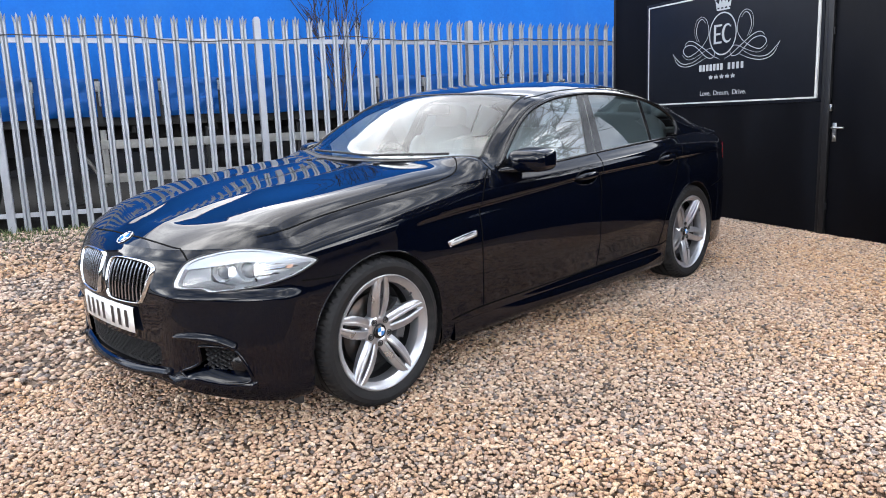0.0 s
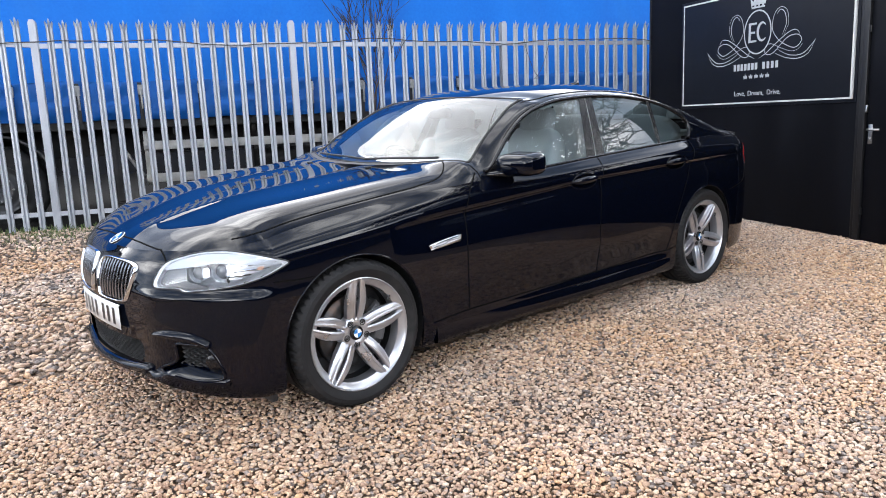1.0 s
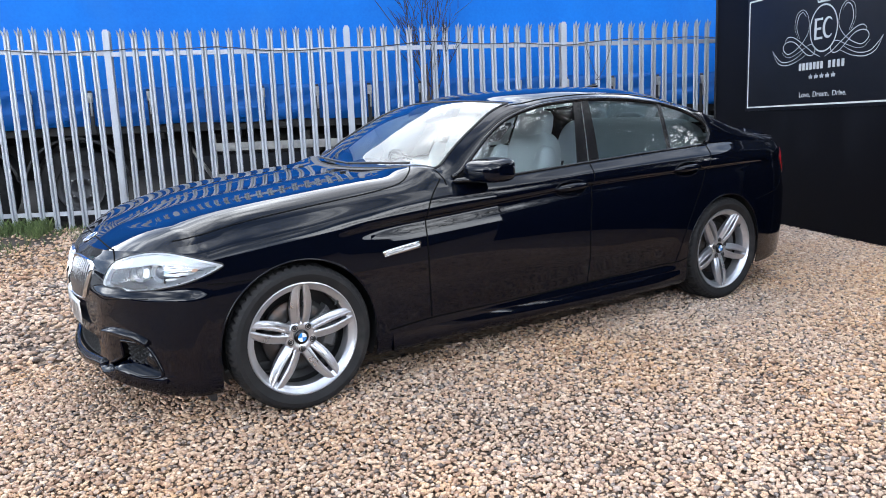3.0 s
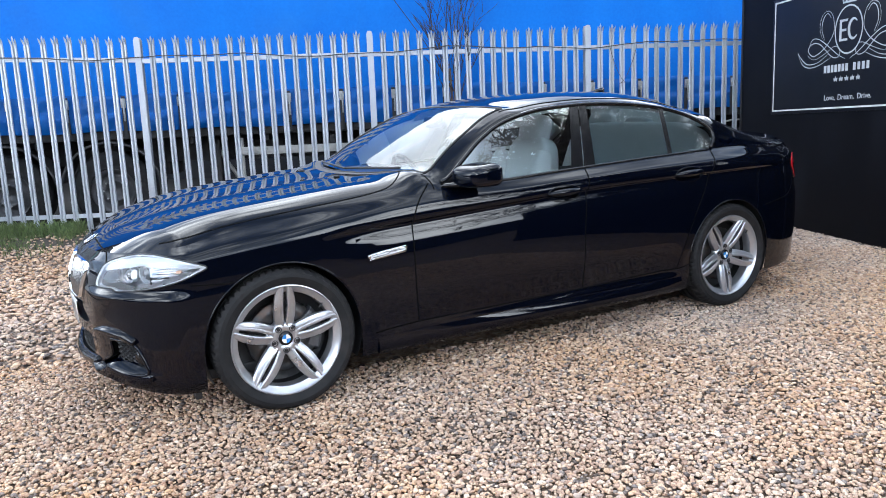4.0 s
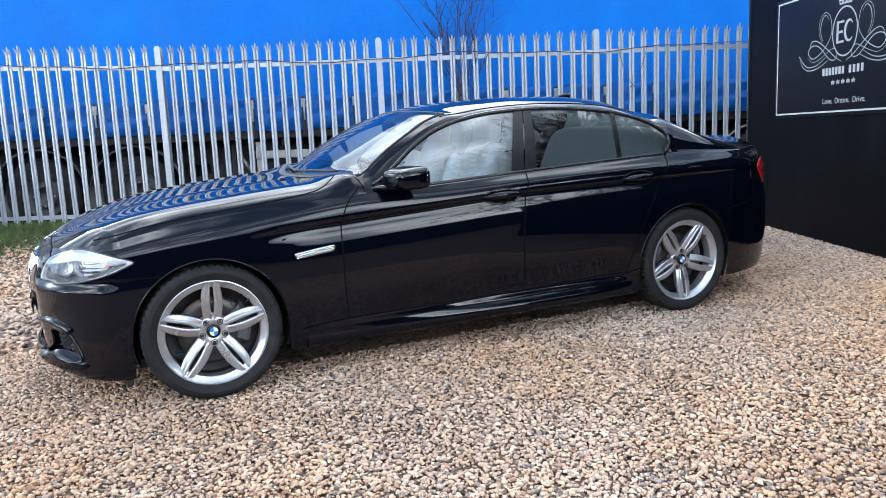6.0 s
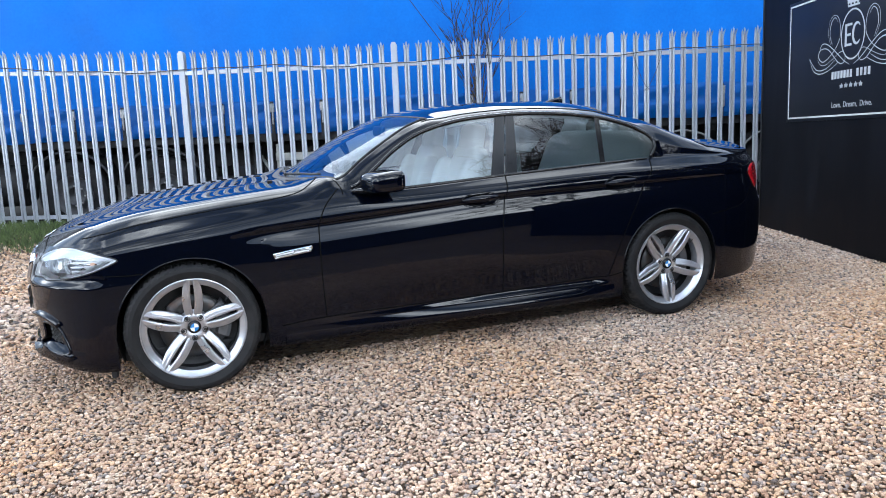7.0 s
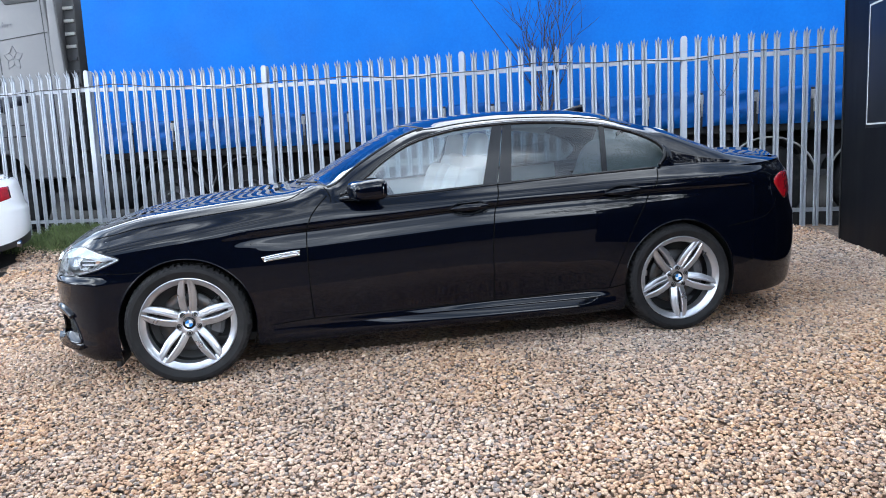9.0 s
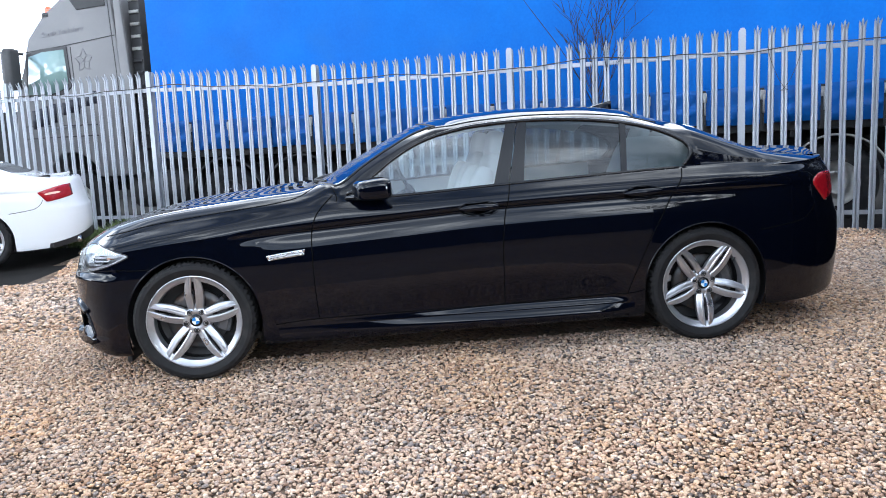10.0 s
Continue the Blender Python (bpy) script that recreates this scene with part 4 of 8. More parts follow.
def build_trailer():
    tr = thing("lorry_trailer", "long curtain-sided lorry trailer with a bright blue curtain behind the fence", "trailer", TRAILER_FRAME)
    x0, x1, top, skirt, bottom = -5.60, 8.0, 3.96, 1.86, 1.43
    # curtain: a sheet with slack between the straps and shallow vertical folds
    bm = bmesh.new()
    rnd = random.Random(3)
    nx, nz = 220, 16
    ph = [rnd.uniform(0, 6.28) for _ in range(6)]
    grid = []
    for j in range(nz + 1):
        z = bottom + 0.25 + (top - bottom - 0.25) * j / nz
        row = []
        for i in range(nx + 1):
            x = x0 + (x1 - x0) * i / nx
            low = 1 - j / nz
            y = 0.008 + 0.012 * math.sin(x * 4.66 + ph[0]) * (0.35 + low) + 0.010 * math.sin(x * 1.7 + ph[1] + z) + 0.006 * math.sin(x * 11 + ph[2] + z * 2.2) * low
            row.append(bm.verts.new((x, y, z)))
        grid.append(row)
    for a, b in zip(grid, grid[1:]):
        for i in range(nx):
            bm.faces.new((a[i], a[i + 1], b[i + 1], b[i]))
    part("curtain", bm, M_CURTAIN, tr, "bright blue woven curtain, slack between the straps")
    # lower skirt: gathered, hanging over the side rail
    bm = bmesh.new()
    grid = []
    prof = [(-0.030, skirt + 0.02), (-0.045, skirt - 0.03), (-0.042, skirt - 0.12), (-0.046, skirt - 0.20), (-0.066, skirt - 0.26), (-0.058, skirt - 0.36), (-0.030, bottom)]
    for i in range(nx + 1):
        x = x0 + (x1 - x0) * i / nx
        row = []
        for q, (y, z) in enumerate(spline(prof, 3)):
            wob = 0.012 * math.sin(x * 9.3 + q * 0.7) + 0.008 * math.sin(x * 21.0 + q)
            row.append(bm.verts.new((x, y + wob * 0.8, z + 0.010 * math.sin(x * 4.66 + q * 0.2))))
        grid.append(row)
    for a, b in zip(grid, grid[1:]):
        for i in range(len(a) - 1):
            bm.faces.new((a[i], b[i], b[i + 1], a[i + 1]))
    bmesh.ops.recalc_face_normals(bm, faces=bm.faces[:])
    part("curtain_skirt", bm, M_CURTAIN_LOW, tr, "darker blue gathered lower edge of the curtain")
    # straps with buckles
    k = -8
    while -0.2 + 0.675 * k < x1:
        x = -0.2 + 0.675 * k
        k += 1
        if x < x0 + 0.2:
            continue
        st = part("strap", box_bm(0.048, 0.006, 0.52, (x, -0.075, 1.60), 0.001), M_STRAP, tr, "black tensioning strap")
        bk = part("buckle", add_bm(box_bm(0.060, 0.030, 0.115, (x + 0.004, -0.092, 1.775), 0.006), box_bm(0.022, 0.020, 0.21, (x + 0.012, -0.112, 1.66), 0.005, turn=None)), M_BUCKLE, st)
    # body behind the curtain
    part("roof", box_bm(x1 - x0, 2.5, 0.10, ((x0 + x1) / 2, 1.28, top + 0.03), 0.02), M_CURTAIN_LOW, tr)
    part("deck", box_bm(x1 - x0 - 0.02, 2.44, 0.14, ((x0 + x1) / 2, 1.27, 1.40), 0.01), M_CHASSIS, tr)
    part("front_wall", box_bm(0.06, 2.46, top - 1.4, (x0 + 0.03, 1.27, (top + 1.4) / 2), 0.01), M_GUARD, tr)
    part("rear_wall", box_bm(0.06, 2.46, top - 1.4, (x1 - 0.03, 1.27, (top + 1.4) / 2), 0.01), M_GUARD, tr)
    part("far_curtain", box_bm(x1 - x0, 0.02, top - 1.3, ((x0 + x1) / 2, 2.53, (top + 1.3) / 2)), M_CURTAIN, tr)
    for y in (0.80, 1.72):
        part("chassis_beam", box_bm(x1 - x0, 0.10, 0.34, ((x0 + x1) / 2, y, 1.17), 0.01), M_CHASSIS, tr)
    for i in range(14):
        part("cross_member", box_bm(0.05, 2.3, 0.09, (x0 + 0.6 + i * 0.95, 1.27, 1.29), 0.004), M_CHASSIS, tr)
    # side guard: two weathered rails on uprights between the landing legs and the rear axles
    for z in (1.115, 0.72):
        part("side_guard_rail", box_bm(3.6, 0.03, 0.105, (0.22, 0.10, z), 0.006), M_GUARD, tr, "weathered grey side-guard rail")
    for x in (-1.54, -0.35, 0.8, 1.98):
        part("side_guard_upright", box_bm(0.07, 0.05, 0.62, (x, 0.13, 0.98), 0.006), M_GUARD if x < -1.5 else M_CHASSIS, tr)
    # landing leg, air tank, tool box
    part("landing_leg", add_bm(box_bm(0.12, 0.12, 0.85, (-1.9, 0.42, 0.86), 0.01), box_bm(0.26, 0.22, 0.03, (-1.9, 0.42, 0.42), 0.01)), M_CHASSIS, tr)
    part("landing_leg_brace", tube_bm([(-1.9, 0.40, 1.2), (-1.55, 0.40, 0.62)], 0.025, 8), M_GUARD, tr)
    t = lathe_bm([(0.001, -0.42), (0.12, -0.41), (0.15, -0.36), (0.15, 0.36), (0.12, 0.41), (0.001, 0.42)], 24, axis="x")
    t.transform(Matrix.Translation((0.2, 0.75, 0.88)))
    part("air_tank", t, M_CHASSIS, tr)
    part("pallet_box", box_bm(2.2, 0.45, 0.38, (0.9, 0.9, 0.86), 0.01), M_TRUCK_DARK, tr)
    for x in (4.05, 5.36, 6.67):
        road_wheel(tr, x, 0.12, 0.66, 0.50, M_GUARD)
        f = bmesh.new()
        arc = [(x + 0.60 * math.cos(a), 0.66 + 0.60 * math.sin(a)) for a in np.linspace(0.25, math.pi - 0.25, 16)]
        rows = [[f.verts.new((px_, y, pz_)) for px_, pz_ in arc] for y in (0.06, 0.42)]
        for i in range(len(arc) - 1):
            f.faces.new((rows[0][i], rows[0][i + 1], rows[1][i + 1], rows[1][i]))
        edge = tube_bm([(px_, 0.06, pz_) for px_, pz_ in arc], 0.014, 6)
        mg = part("mudguard", f, M_CHASSIS, tr, "black curved mudguard")
        part("mudguard_edge", edge, M_GUARD, mg, "pale mudguard edge")
    return tr


trailer = build_trailer()


def build_tractor():
    """White cab-over tractor unit, coupled in front of the trailer."""
    cab = thing("lorry_cab", "white sleeper cab of a lorry with dark script on its side", "lorry", TRAILER_FRAME)
    # cab side outline in (x, z): the nose is towards -x
    yside = 0.02
    outline = [(-6.12, 1.10), (-6.16, 2.6), (-6.22, 3.45), (-6.28, 3.98), (-6.62, 4.05), (-7.10, 3.98), (-7.55, 3.70), (-7.90, 3.35), (-8.05, 2.9), (-8.28, 2.35), (-8.34, 1.6), (-8.34, 0.92), (-7.95, 0.80), (-7.85, 0.95),
               (-7.72, 1.25), (-7.45, 1.48), (-7.10, 1.48), (-6.85, 1.30), (-6.74, 1.08)]
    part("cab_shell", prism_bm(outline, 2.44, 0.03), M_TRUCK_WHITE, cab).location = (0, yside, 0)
    # door lines, window, sleeper panel
    win = [(-7.90, 3.06), (-7.62, 3.12), (-7.20, 3.13), (-7.17, 2.60), (-7.30, 2.50), (-7.62, 2.42), (-7.98, 2.44)]
    part("window_surround", prism_bm([(x * 1.0 + (0.05 if x > -7.5 else -0.05), z + (0.05 if z > 2.8 else -0.06)) for x, z in win], 0.02, 0.004), M_TRUCK_DARK, cab, "black window surround").location = (0, yside - 0.018, 0)
    part("side_window", prism_bm(win, 0.02), M_CAB_GLASS, cab, "pale green cab window").location = (0, yside - 0.030, 0)
    gap = bmesh.new()
    for pts in ([(-7.08, 3.16), (-7.06, 2.30), (-7.12, 1.55)], [(-8.02, 3.14), (-7.10, 3.20), (-6.22, 3.28)], [(-6.30, 3.9), (-6.24, 2.6), (-6.20, 1.3)], [(-8.20, 1.95), (-7.3, 1.93), (-6.7, 1.92)], [(-8.15, 1.75), (-6.7, 1.75)]):
        add_bm(gap, tube_bm([(x, yside - 0.002, z) for x, z in pts], 0.007, 6))
    part("panel_gap", gap, M_TRUCK_DARK, cab)
    # dark roof opening, air kit and gap to the trailer
    part("roof_vent", prism_bm([(-7.08, 3.99), (-6.36, 4.06), (-6.34, 3.74), (-6.88, 3.72)], 0.02, 0.003), M_TRUCK_DARK, cab).location = (0, yside - 0.016, 0)
    part("rear_louvre", box_bm(0.20, 2.0, 2.5, (-6.00, 1.25, 2.75), 0.02), M_TRUCK_DARK, cab)
    for i in range(12):
        part("louvre_slat", box_bm(0.17, 0.03, 0.05, (-5.995, 0.235, 1.75 + i * 0.19), 0.008), M_GUARD if i > 6 else M_TRUCK_DARK, cab)
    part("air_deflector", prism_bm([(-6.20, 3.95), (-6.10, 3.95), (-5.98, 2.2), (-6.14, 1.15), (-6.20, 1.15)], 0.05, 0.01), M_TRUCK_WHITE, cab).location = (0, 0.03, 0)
    # beacon
    b = lathe_bm([(0.001, 0.10), (0.045, 0.095), (0.055, 0.05), (0.055, 0.0)], 20, axis="z")
    b.transform(Matrix.Translation((-7.50, 0.10, 3.74)))
    part("beacon", b, M_ORANGE, cab, "orange roof beacon")
    part("beacon_base", box_bm(0.16, 0.16, 0.10, (-7.50, 0.10, 3.69), 0.02), M_TRUCK_DARK, cab)
    # mirror on the front corner
    mir = part("mirror", box_bm(0.15, 0.22, 0.66, (-8.10, -0.16, 2.86), 0.04), M_TRUCK_DARK, cab, "dark mirror housing")
    part("mirror_back", box_bm(0.05, 0.20, 0.58, (-8.19, -0.16, 2.86), 0.02), M_TRUCK_WHITE, mir)
    part("mirror_arm", tube_bm([(-8.05, 0.05, 3.12), (-8.15, -0.10, 3.15), (-8.18, -0.14, 3.05)], 0.022, 8), M_TRUCK_DARK, mir)
    # fuel tank, steps, wheels, catwalk
    tank = lathe_bm([(0.001, -0.55), (0.27, -0.54), (0.30, -0.50), (0.30, 0.50), (0.27, 0.54), (0.001, 0.55)], 28, axis="x")
    tank.transform(Matrix.Translation((-5.75, 0.40, 0.85)))
    part("fuel_tank", tank, M_CHASSIS, cab, "dirty dark fuel tank")
    road_wheel(cab, -7.28, 0.14, 0.68, 0.51, M_GUARD)
    for x in (-4.46, -3.18):
        road_wheel(cab, x, 0.14, 0.68, 0.51, M_CALIPER)
        arc = [(x + 0.62 * math.cos(a), 0.68 + 0.62 * math.sin(a)) for a in np.linspace(0.2, math.pi - 0.2, 16)]
        f = bmesh.new()
        rows = [[f.verts.new((px_, y, pz_)) for px_, pz_ in arc] for y in (0.08, 0.46)]
        for i in range(len(arc) - 1):
            f.faces.new((rows[0][i], rows[0][i + 1], rows[1][i + 1], rows[1][i]))
        part("mudguard", add_bm(f, tube_bm([(a, 0.08, b) for a, b in arc], 0.02, 6)), M_TRUCK_DARK, cab, "dark wheel arch")
    part("chassis", box_bm(4.6, 0.9, 0.24, (-4.9, 1.25, 0.95), 0.01), M_CHASSIS, cab)
    # writing: the county is legible, the haulier's name is not reproduced
    text_part("county_script", "South Yorkshire", 0.125, (-7.62, yside - 0.008, 3.35), M_PRINT, cab, align="LEFT", shear=0.25, extra=pose(0, 0, 0, 0, -3, 0))
    rng = random.Random(9)
    for i in range(11):
        x = -7.92 + i * 0.115 + (0.05 if i > 2 else 0)
        z = 2.05 + i * 0.030
        part("name_bar", box_bm(0.095, 0.004, 0.30 if i in (0, 1, 2, 3, 7) else 0.20, (x, yside - 0.006, z), 0.0), M_PRINT_DARK, cab)
    for i in range(6):
        part("small_print_bar", box_bm(0.10, 0.004, 0.045, (-7.85 + i * 0.135, yside - 0.004, 1.86 + i * 0.012), 0.0), M_PRINT, cab)
    rose = bmesh.new()
    for i in range(5):
        a = math.pi / 2 + i * 2 * math.pi / 5
        c = (-6.84 + 0.0, 2.93)
        p1 = (c[0] + 0.17 * math.cos(a), c[1] + 0.19 * math.sin(a))
        l = (c[0] + 0.10 * math.cos(a + 0.63), c[1] + 0.10 * math.sin(a + 0.63))
        r = (c[0] + 0.10 * math.cos(a - 0.63), c[1] + 0.10 * math.sin(a - 0.63))
        add_bm(rose, tube_bm([(q[0], yside - 0.003, q[1]) for q in (l, p1, r)], 0.005, 5))
        add_bm(rose, tube_bm([(q[0], yside - 0.003, q[1]) for q in (c, l)], 0.004, 5))
    part("rose_emblem", rose, M_PRINT, cab, "five-petalled rose outline")
    return cab


tractor = build_tractor()


# ---- bare trees ----
def build_tree(name, label, at, height, seed, spread=0.5, trunk=0.03, levels=4, lean=(0, 0), branch=5, first=0.35, finest=0.004):
    """A bare tree: a tapered trunk and forking limbs down to twigs."""
    rnd = random.Random(seed)
    tree = thing(name, label, "tree", Matrix.Translation(at))
    wood, twigs = bmesh.new(), bmesh.new()

    def limb(p, d, length, r, level):
        n = 5
        pts = [p.copy()]
        for i in range(n):
            d = (d + Vector((rnd.gauss(0, 0.10), rnd.gauss(0, 0.10), rnd.gauss(0.03, 0.07)))).normalized()
            p = p + d * length / n
            pts.append(p.copy())
        end = r * (0.45 if level else 0.5)
        add = tube_bm(pts, r, 7 if level < 2 else 4 if level < 3 else 3, taper=end)
        target = wood if level < 2 else twigs
        me = bpy.data.meshes.new("tmp")
        add.to_mesh(me)
        add.free()
        target.from_mesh(me)
        bpy.data.meshes.remove(me)
        if level >= levels:
            return
        for k in range(branch if level else branch + 2):
            f = rnd.uniform(first if level == 0 else 0.2, 1.0)
            i = min(int(f * n), n - 1)
            q = pts[i].lerp(pts[i + 1], f * n - i)
            a = rnd.uniform(0, 2 * math.pi)
            side = d.orthogonal().normalized()
            side = Matrix.Rotation(a, 3, d) @ side
            nd = (d * rnd.uniform(0.5, 1.0) + side * spread * rnd.uniform(0.7, 1.5) + Vector((0, 0, 0.18))).normalized()
            limb(q, nd, length * rnd.uniform(0.42, 0.68), max(r * (1 - f * 0.5) * rnd.uniform(0.42, 0.6), finest), level + 1)

    limb(Vector((0, 0, -0.05)), Vector((lean[0], lean[1], 1)).normalized(), height * 0.62, trunk, 0)
    part("trunk", wood, M_BARK, tree)
    part("crown", twigs, M_TWIG, tree, "bare twigs")
    return tree


tx, ty = fence_point(3.70, 0.10)
sapling = build_tree("sapling", "young bare sapling growing through the fence line", (tx, ty, ground_z(tx, ty)), 3.05, 21, spread=0.30, trunk=0.026, levels=3, lean=(0.02, 0.01), branch=5, first=0.58, finest=0.0045)
# one long whip leans away from the sapling's stem
_whip = []
for _i in range(15):
    _t = _i / 14
    _wx, _wy = fence_point(3.70 - 1.05 * _t + 0.05 * math.sin(_t * 5), 0.10)
    _whip.append((_wx - tx, _wy - ty, 1.75 + 1.75 * _t ** 1.05 - ground_z(tx, ty)))
part("branch", tube_bm(_whip, 0.0075, 5, taper=0.0035), M_TWIG, sapling, "long thin leaning branch")
gx_, gy_ = 12.6, -8.3
build_tree("bare_tree", "large bare tree at the edge of the yard", (gx_, gy_, ground_z(gx_, gy_)), 12.6, 33, spread=0.85, trunk=0.24, levels=4, branch=8, first=0.22, finest=0.020)
gx_, gy_ = 8.9, -9.0
build_tree("bare_tree", "bare spreading tree beside the yard wall", (gx_, gy_, ground_z(gx_, gy_)), 9.6, 47, spread=0.9, trunk=0.20, levels=4, branch=7, first=0.25, finest=0.017)


# ---- grass bank by the fence ----
def build_grass():
    rng = np.random.default_rng(12)
    v, f = [], []
    n = 0
    while n < 12000:
        a = rng.uniform(-7.5, 1.2) if n < 8000 else rng.uniform(-6.0, -2.2)
        o = -0.02 - abs(rng.normal(0, 0.42))
        if o < -1.15 or (a > -0.8 and rng.uniform() > 0.12) or noise.noise((a * 0.9, o * 1.4, 1.7)) + 0.25 < rng.uniform(-0.3, 0.5):
            continue
        p = FENCE_A + FENCE_DIR * a + FENCE_OUT * o
        z = ground_z(p.x, p.y)
        for k in range(3):
            h = rng.uniform(0.03, 0.12) * (1.4 if o > -0.25 else 1.0) * (0.45 if a > -0.8 else 1.0)
            t = rng.uniform(0, 6.28)
            w = rng.uniform(0.003, 0.006)
            bx, by = p.x + rng.uniform(-0.02, 0.02), p.y + rng.uniform(-0.02, 0.02)
            lx, ly = math.cos(t) * h * rng.uniform(0.1, 0.7), math.sin(t) * h * rng.uniform(0.1, 0.7)
            i = len(v)
            v += [(bx - w * math.sin(t), by + w * math.cos(t), z - 0.005), (bx + w * math.sin(t), by - w * math.cos(t), z - 0.005), (bx + lx * 0.5, by + ly * 0.5, z + h * 0.65), (bx + lx, by + ly, z + h)]
            f += [(i, i + 1, i + 2), (i, i + 2, i + 3)]
        n += 1
    me = bpy.data.meshes.new("grass")
    me.from_pydata(v, [], f)
    me.materials.append(M_GRASS)
    tagged(new("grass", me), "rough green grass on the bank by the fence", "grass", kind="stuff")


build_grass()


# added dark wall closing the yard behind the lorry; darkens the view beneath it
def build_lorry_backing():
    ob = new("wall_backing", mesh_of(box_bm(34, 0.25, 3.0, (0, 7.0, 1.4)), "wall_backing", M_ADDED_WALL, smooth=False))
    ob.matrix_world = TRAILER_FRAME
    tagged(ob, "dark weathered wall closing the lorry yard", "wall", kind="structure")


build_lorry_backing()


# unseen dark walls added to close the yard and darken the car's reflections
def build_unseen_walls():
    bm = box_bm(46, 0.25, 2.3, (1.0, -9.6, 0.85))
    ob = new("added_wall_side", mesh_of(bm, "added_wall_side", M_ADDED_WALL, smooth=False))
    tagged(ob, "dark weathered wall closing the open side of the yard", "wall", kind="structure")
    bm = box_bm(0.25, 11.6, 2.3, (-14.0, -3.7, 0.75))
    ob = new("added_wall_end", mesh_of(bm, "added_wall_end", M_ADDED_WALL, smooth=False))
    tagged(ob, "dark weathered wall closing the far end of the yard", "wall", kind="structure")


build_unseen_walls()


# ---- the dark saloon car ----
# car frame: origin on the ground under the middle of the front axle, x towards the tail, -y the side that faces the yard, z up
CAR_MATRIX = Matrix(((1, 0, -0.017, 0.0074), (-0.0004, 1, -0.022, 0.0072), (0.017, 0.022, 1, 0.028), (0, 0, 0, 1)))
AXLE, HUB_Z, TRACK = 2.955, 0.338, 0.80
ARCH_R = 0.372
X_FRONT, X_REAR = -0.38, 3.34          # where the end caps take over from the flanks

half_width = curve((-0.60, 0.872), (-0.38, 0.893), (-0.15, 0.914), (0.05, 0.922), (0.35, 0.910), (0.7, 0.903), (1.2, 0.906), (1.8, 0.912), (2.4, 0.920), (2.9, 0.930), (3.2, 0.917), (3.34, 0.905), (3.6, 0.876))
crease_z = curve((-0.4, 0.74), (0.0, 0.785), (0.31, 0.810), (0.69, 0.828), (1.16, 0.853), (1.77, 0.884), (2.46, 0.897), (3.2, 0.905), (3.6, 0.905))
crease_amount = curve((0.20, 0.0), (0.62, 1.0), (3.0, 1.0), (3.34, 0.55), (3.6, 0.2))
skirt_amount = curve((0.30, 0.0), (0.60, 0.12), (1.20, 0.45), (1.90, 1.0), (2.35, 1.0), (2.52, 0.0))
shoulder_z = curve((-0.38, 0.822), (-0.25, 0.850), (0.0, 0.885), (0.3, 0.915), (0.6, 0.938), (0.85, 0.950), (1.135, 0.955), (1.82, 0.983), (2.485, 1.008), (2.87, 1.018), (3.1, 1.018), (3.34, 1.010))
shoulder_w = curve((-0.60, 0.787), (-0.38, 0.800), (-0.2, 0.812), (0.0, 0.822), (0.3, 0.838), (0.6, 0.848), (0.85, 0.854), (1.2, 0.848), (1.85, 0.841), (2.5, 0.840), (2.9, 0.838), (3.1, 0.832), (3.34, 0.820), (3.6, 0.798))
nose_x = curve((0.13, -0.775), (0.17, -0.805), (0.20, -0.832), (0.24, -0.838), (0.28, -0.826), (0.40, -0.832), (0.52, -0.840), (0.60, -0.838), (0.68, -0.818), (0.73, -0.790), (0.77, -0.752), (0.83, -0.70))
tail_x = curve((0.15, 3.95), (0.22, 4.02), (0.32, 4.045), (0.5, 4.06), (0.66, 4.055), (0.72, 4.03), (0.85, 4.00), (1.0, 3.97), (1.06, 3.93))


def flank(x, z):
    """Half-width of the body side at x and height z."""
    wm, sz, sw = half_width(x), shoulder_z(x), shoulder_w(x)
    cz = min(crease_z(x), sz - 0.055)
    ca, sk = crease_amount(x), skirt_amount(x)
    knots = [(0.13, wm - 0.085), (0.175, wm - 0.030 - 0.012 * sk), (0.215, wm - 0.016), (0.262, wm - 0.012 - 0.004 * sk), (0.300, wm - 0.010 - 0.022 * sk), (0.37, wm - 0.006 - 0.016 * sk), (0.50, wm - 0.002),
             (0.60, wm - 0.001), (cz - 0.125, wm - 0.004 - 0.002 * ca), (cz - 0.075, wm - 0.007 - 0.008 * ca), (cz - 0.020, wm - 0.011 - 0.017 * ca), (cz - 0.004, wm - 0.012 - 0.004 * ca), (cz + 0.012, wm - 0.014),
             (cz + 0.012 + (sz - cz - 0.012) * 0.42, wm - 0.014 - (wm - 0.014 - sw) * 0.19), (sz, sw)]
    zs, ws = [k[0] for k in knots], [k[1] for k in knots]
    keep = [0]
    for i in range(1, len(zs)):
        if zs[i] > zs[keep[-1]] + 0.012:
            keep.append(i)
    return curve(*[(zs[i], ws[i]) for i in keep])(z)


def nose(theta, z):
    """Front cap: theta runs from the middle (0) to the flank (90 degrees)."""
    c, s = max(math.cos(theta), 0), max(math.sin(theta), 0)
    wc, xf = flank(X_FRONT, z), nose_x(z)
    x = X_FRONT - (X_FRONT - xf) * c ** (2 / 1.85)
    lean = (flank(X_FRONT + 0.01, z) - flank(X_FRONT - 0.01, z)) / 0.02
    w = wc * s ** (2 / 2.05) + lean * (x - X_FRONT) * s ** 3
    # a shelf under the headlamps: the bumper stands proud below it
    proud = 0.017 * (1 - smooth01(0.606, 0.632, z)) * smooth01(0.36, 0.62, theta) * (1 - smooth01(1.30, 1.55, theta))
    return x - proud * c, w + proud * s


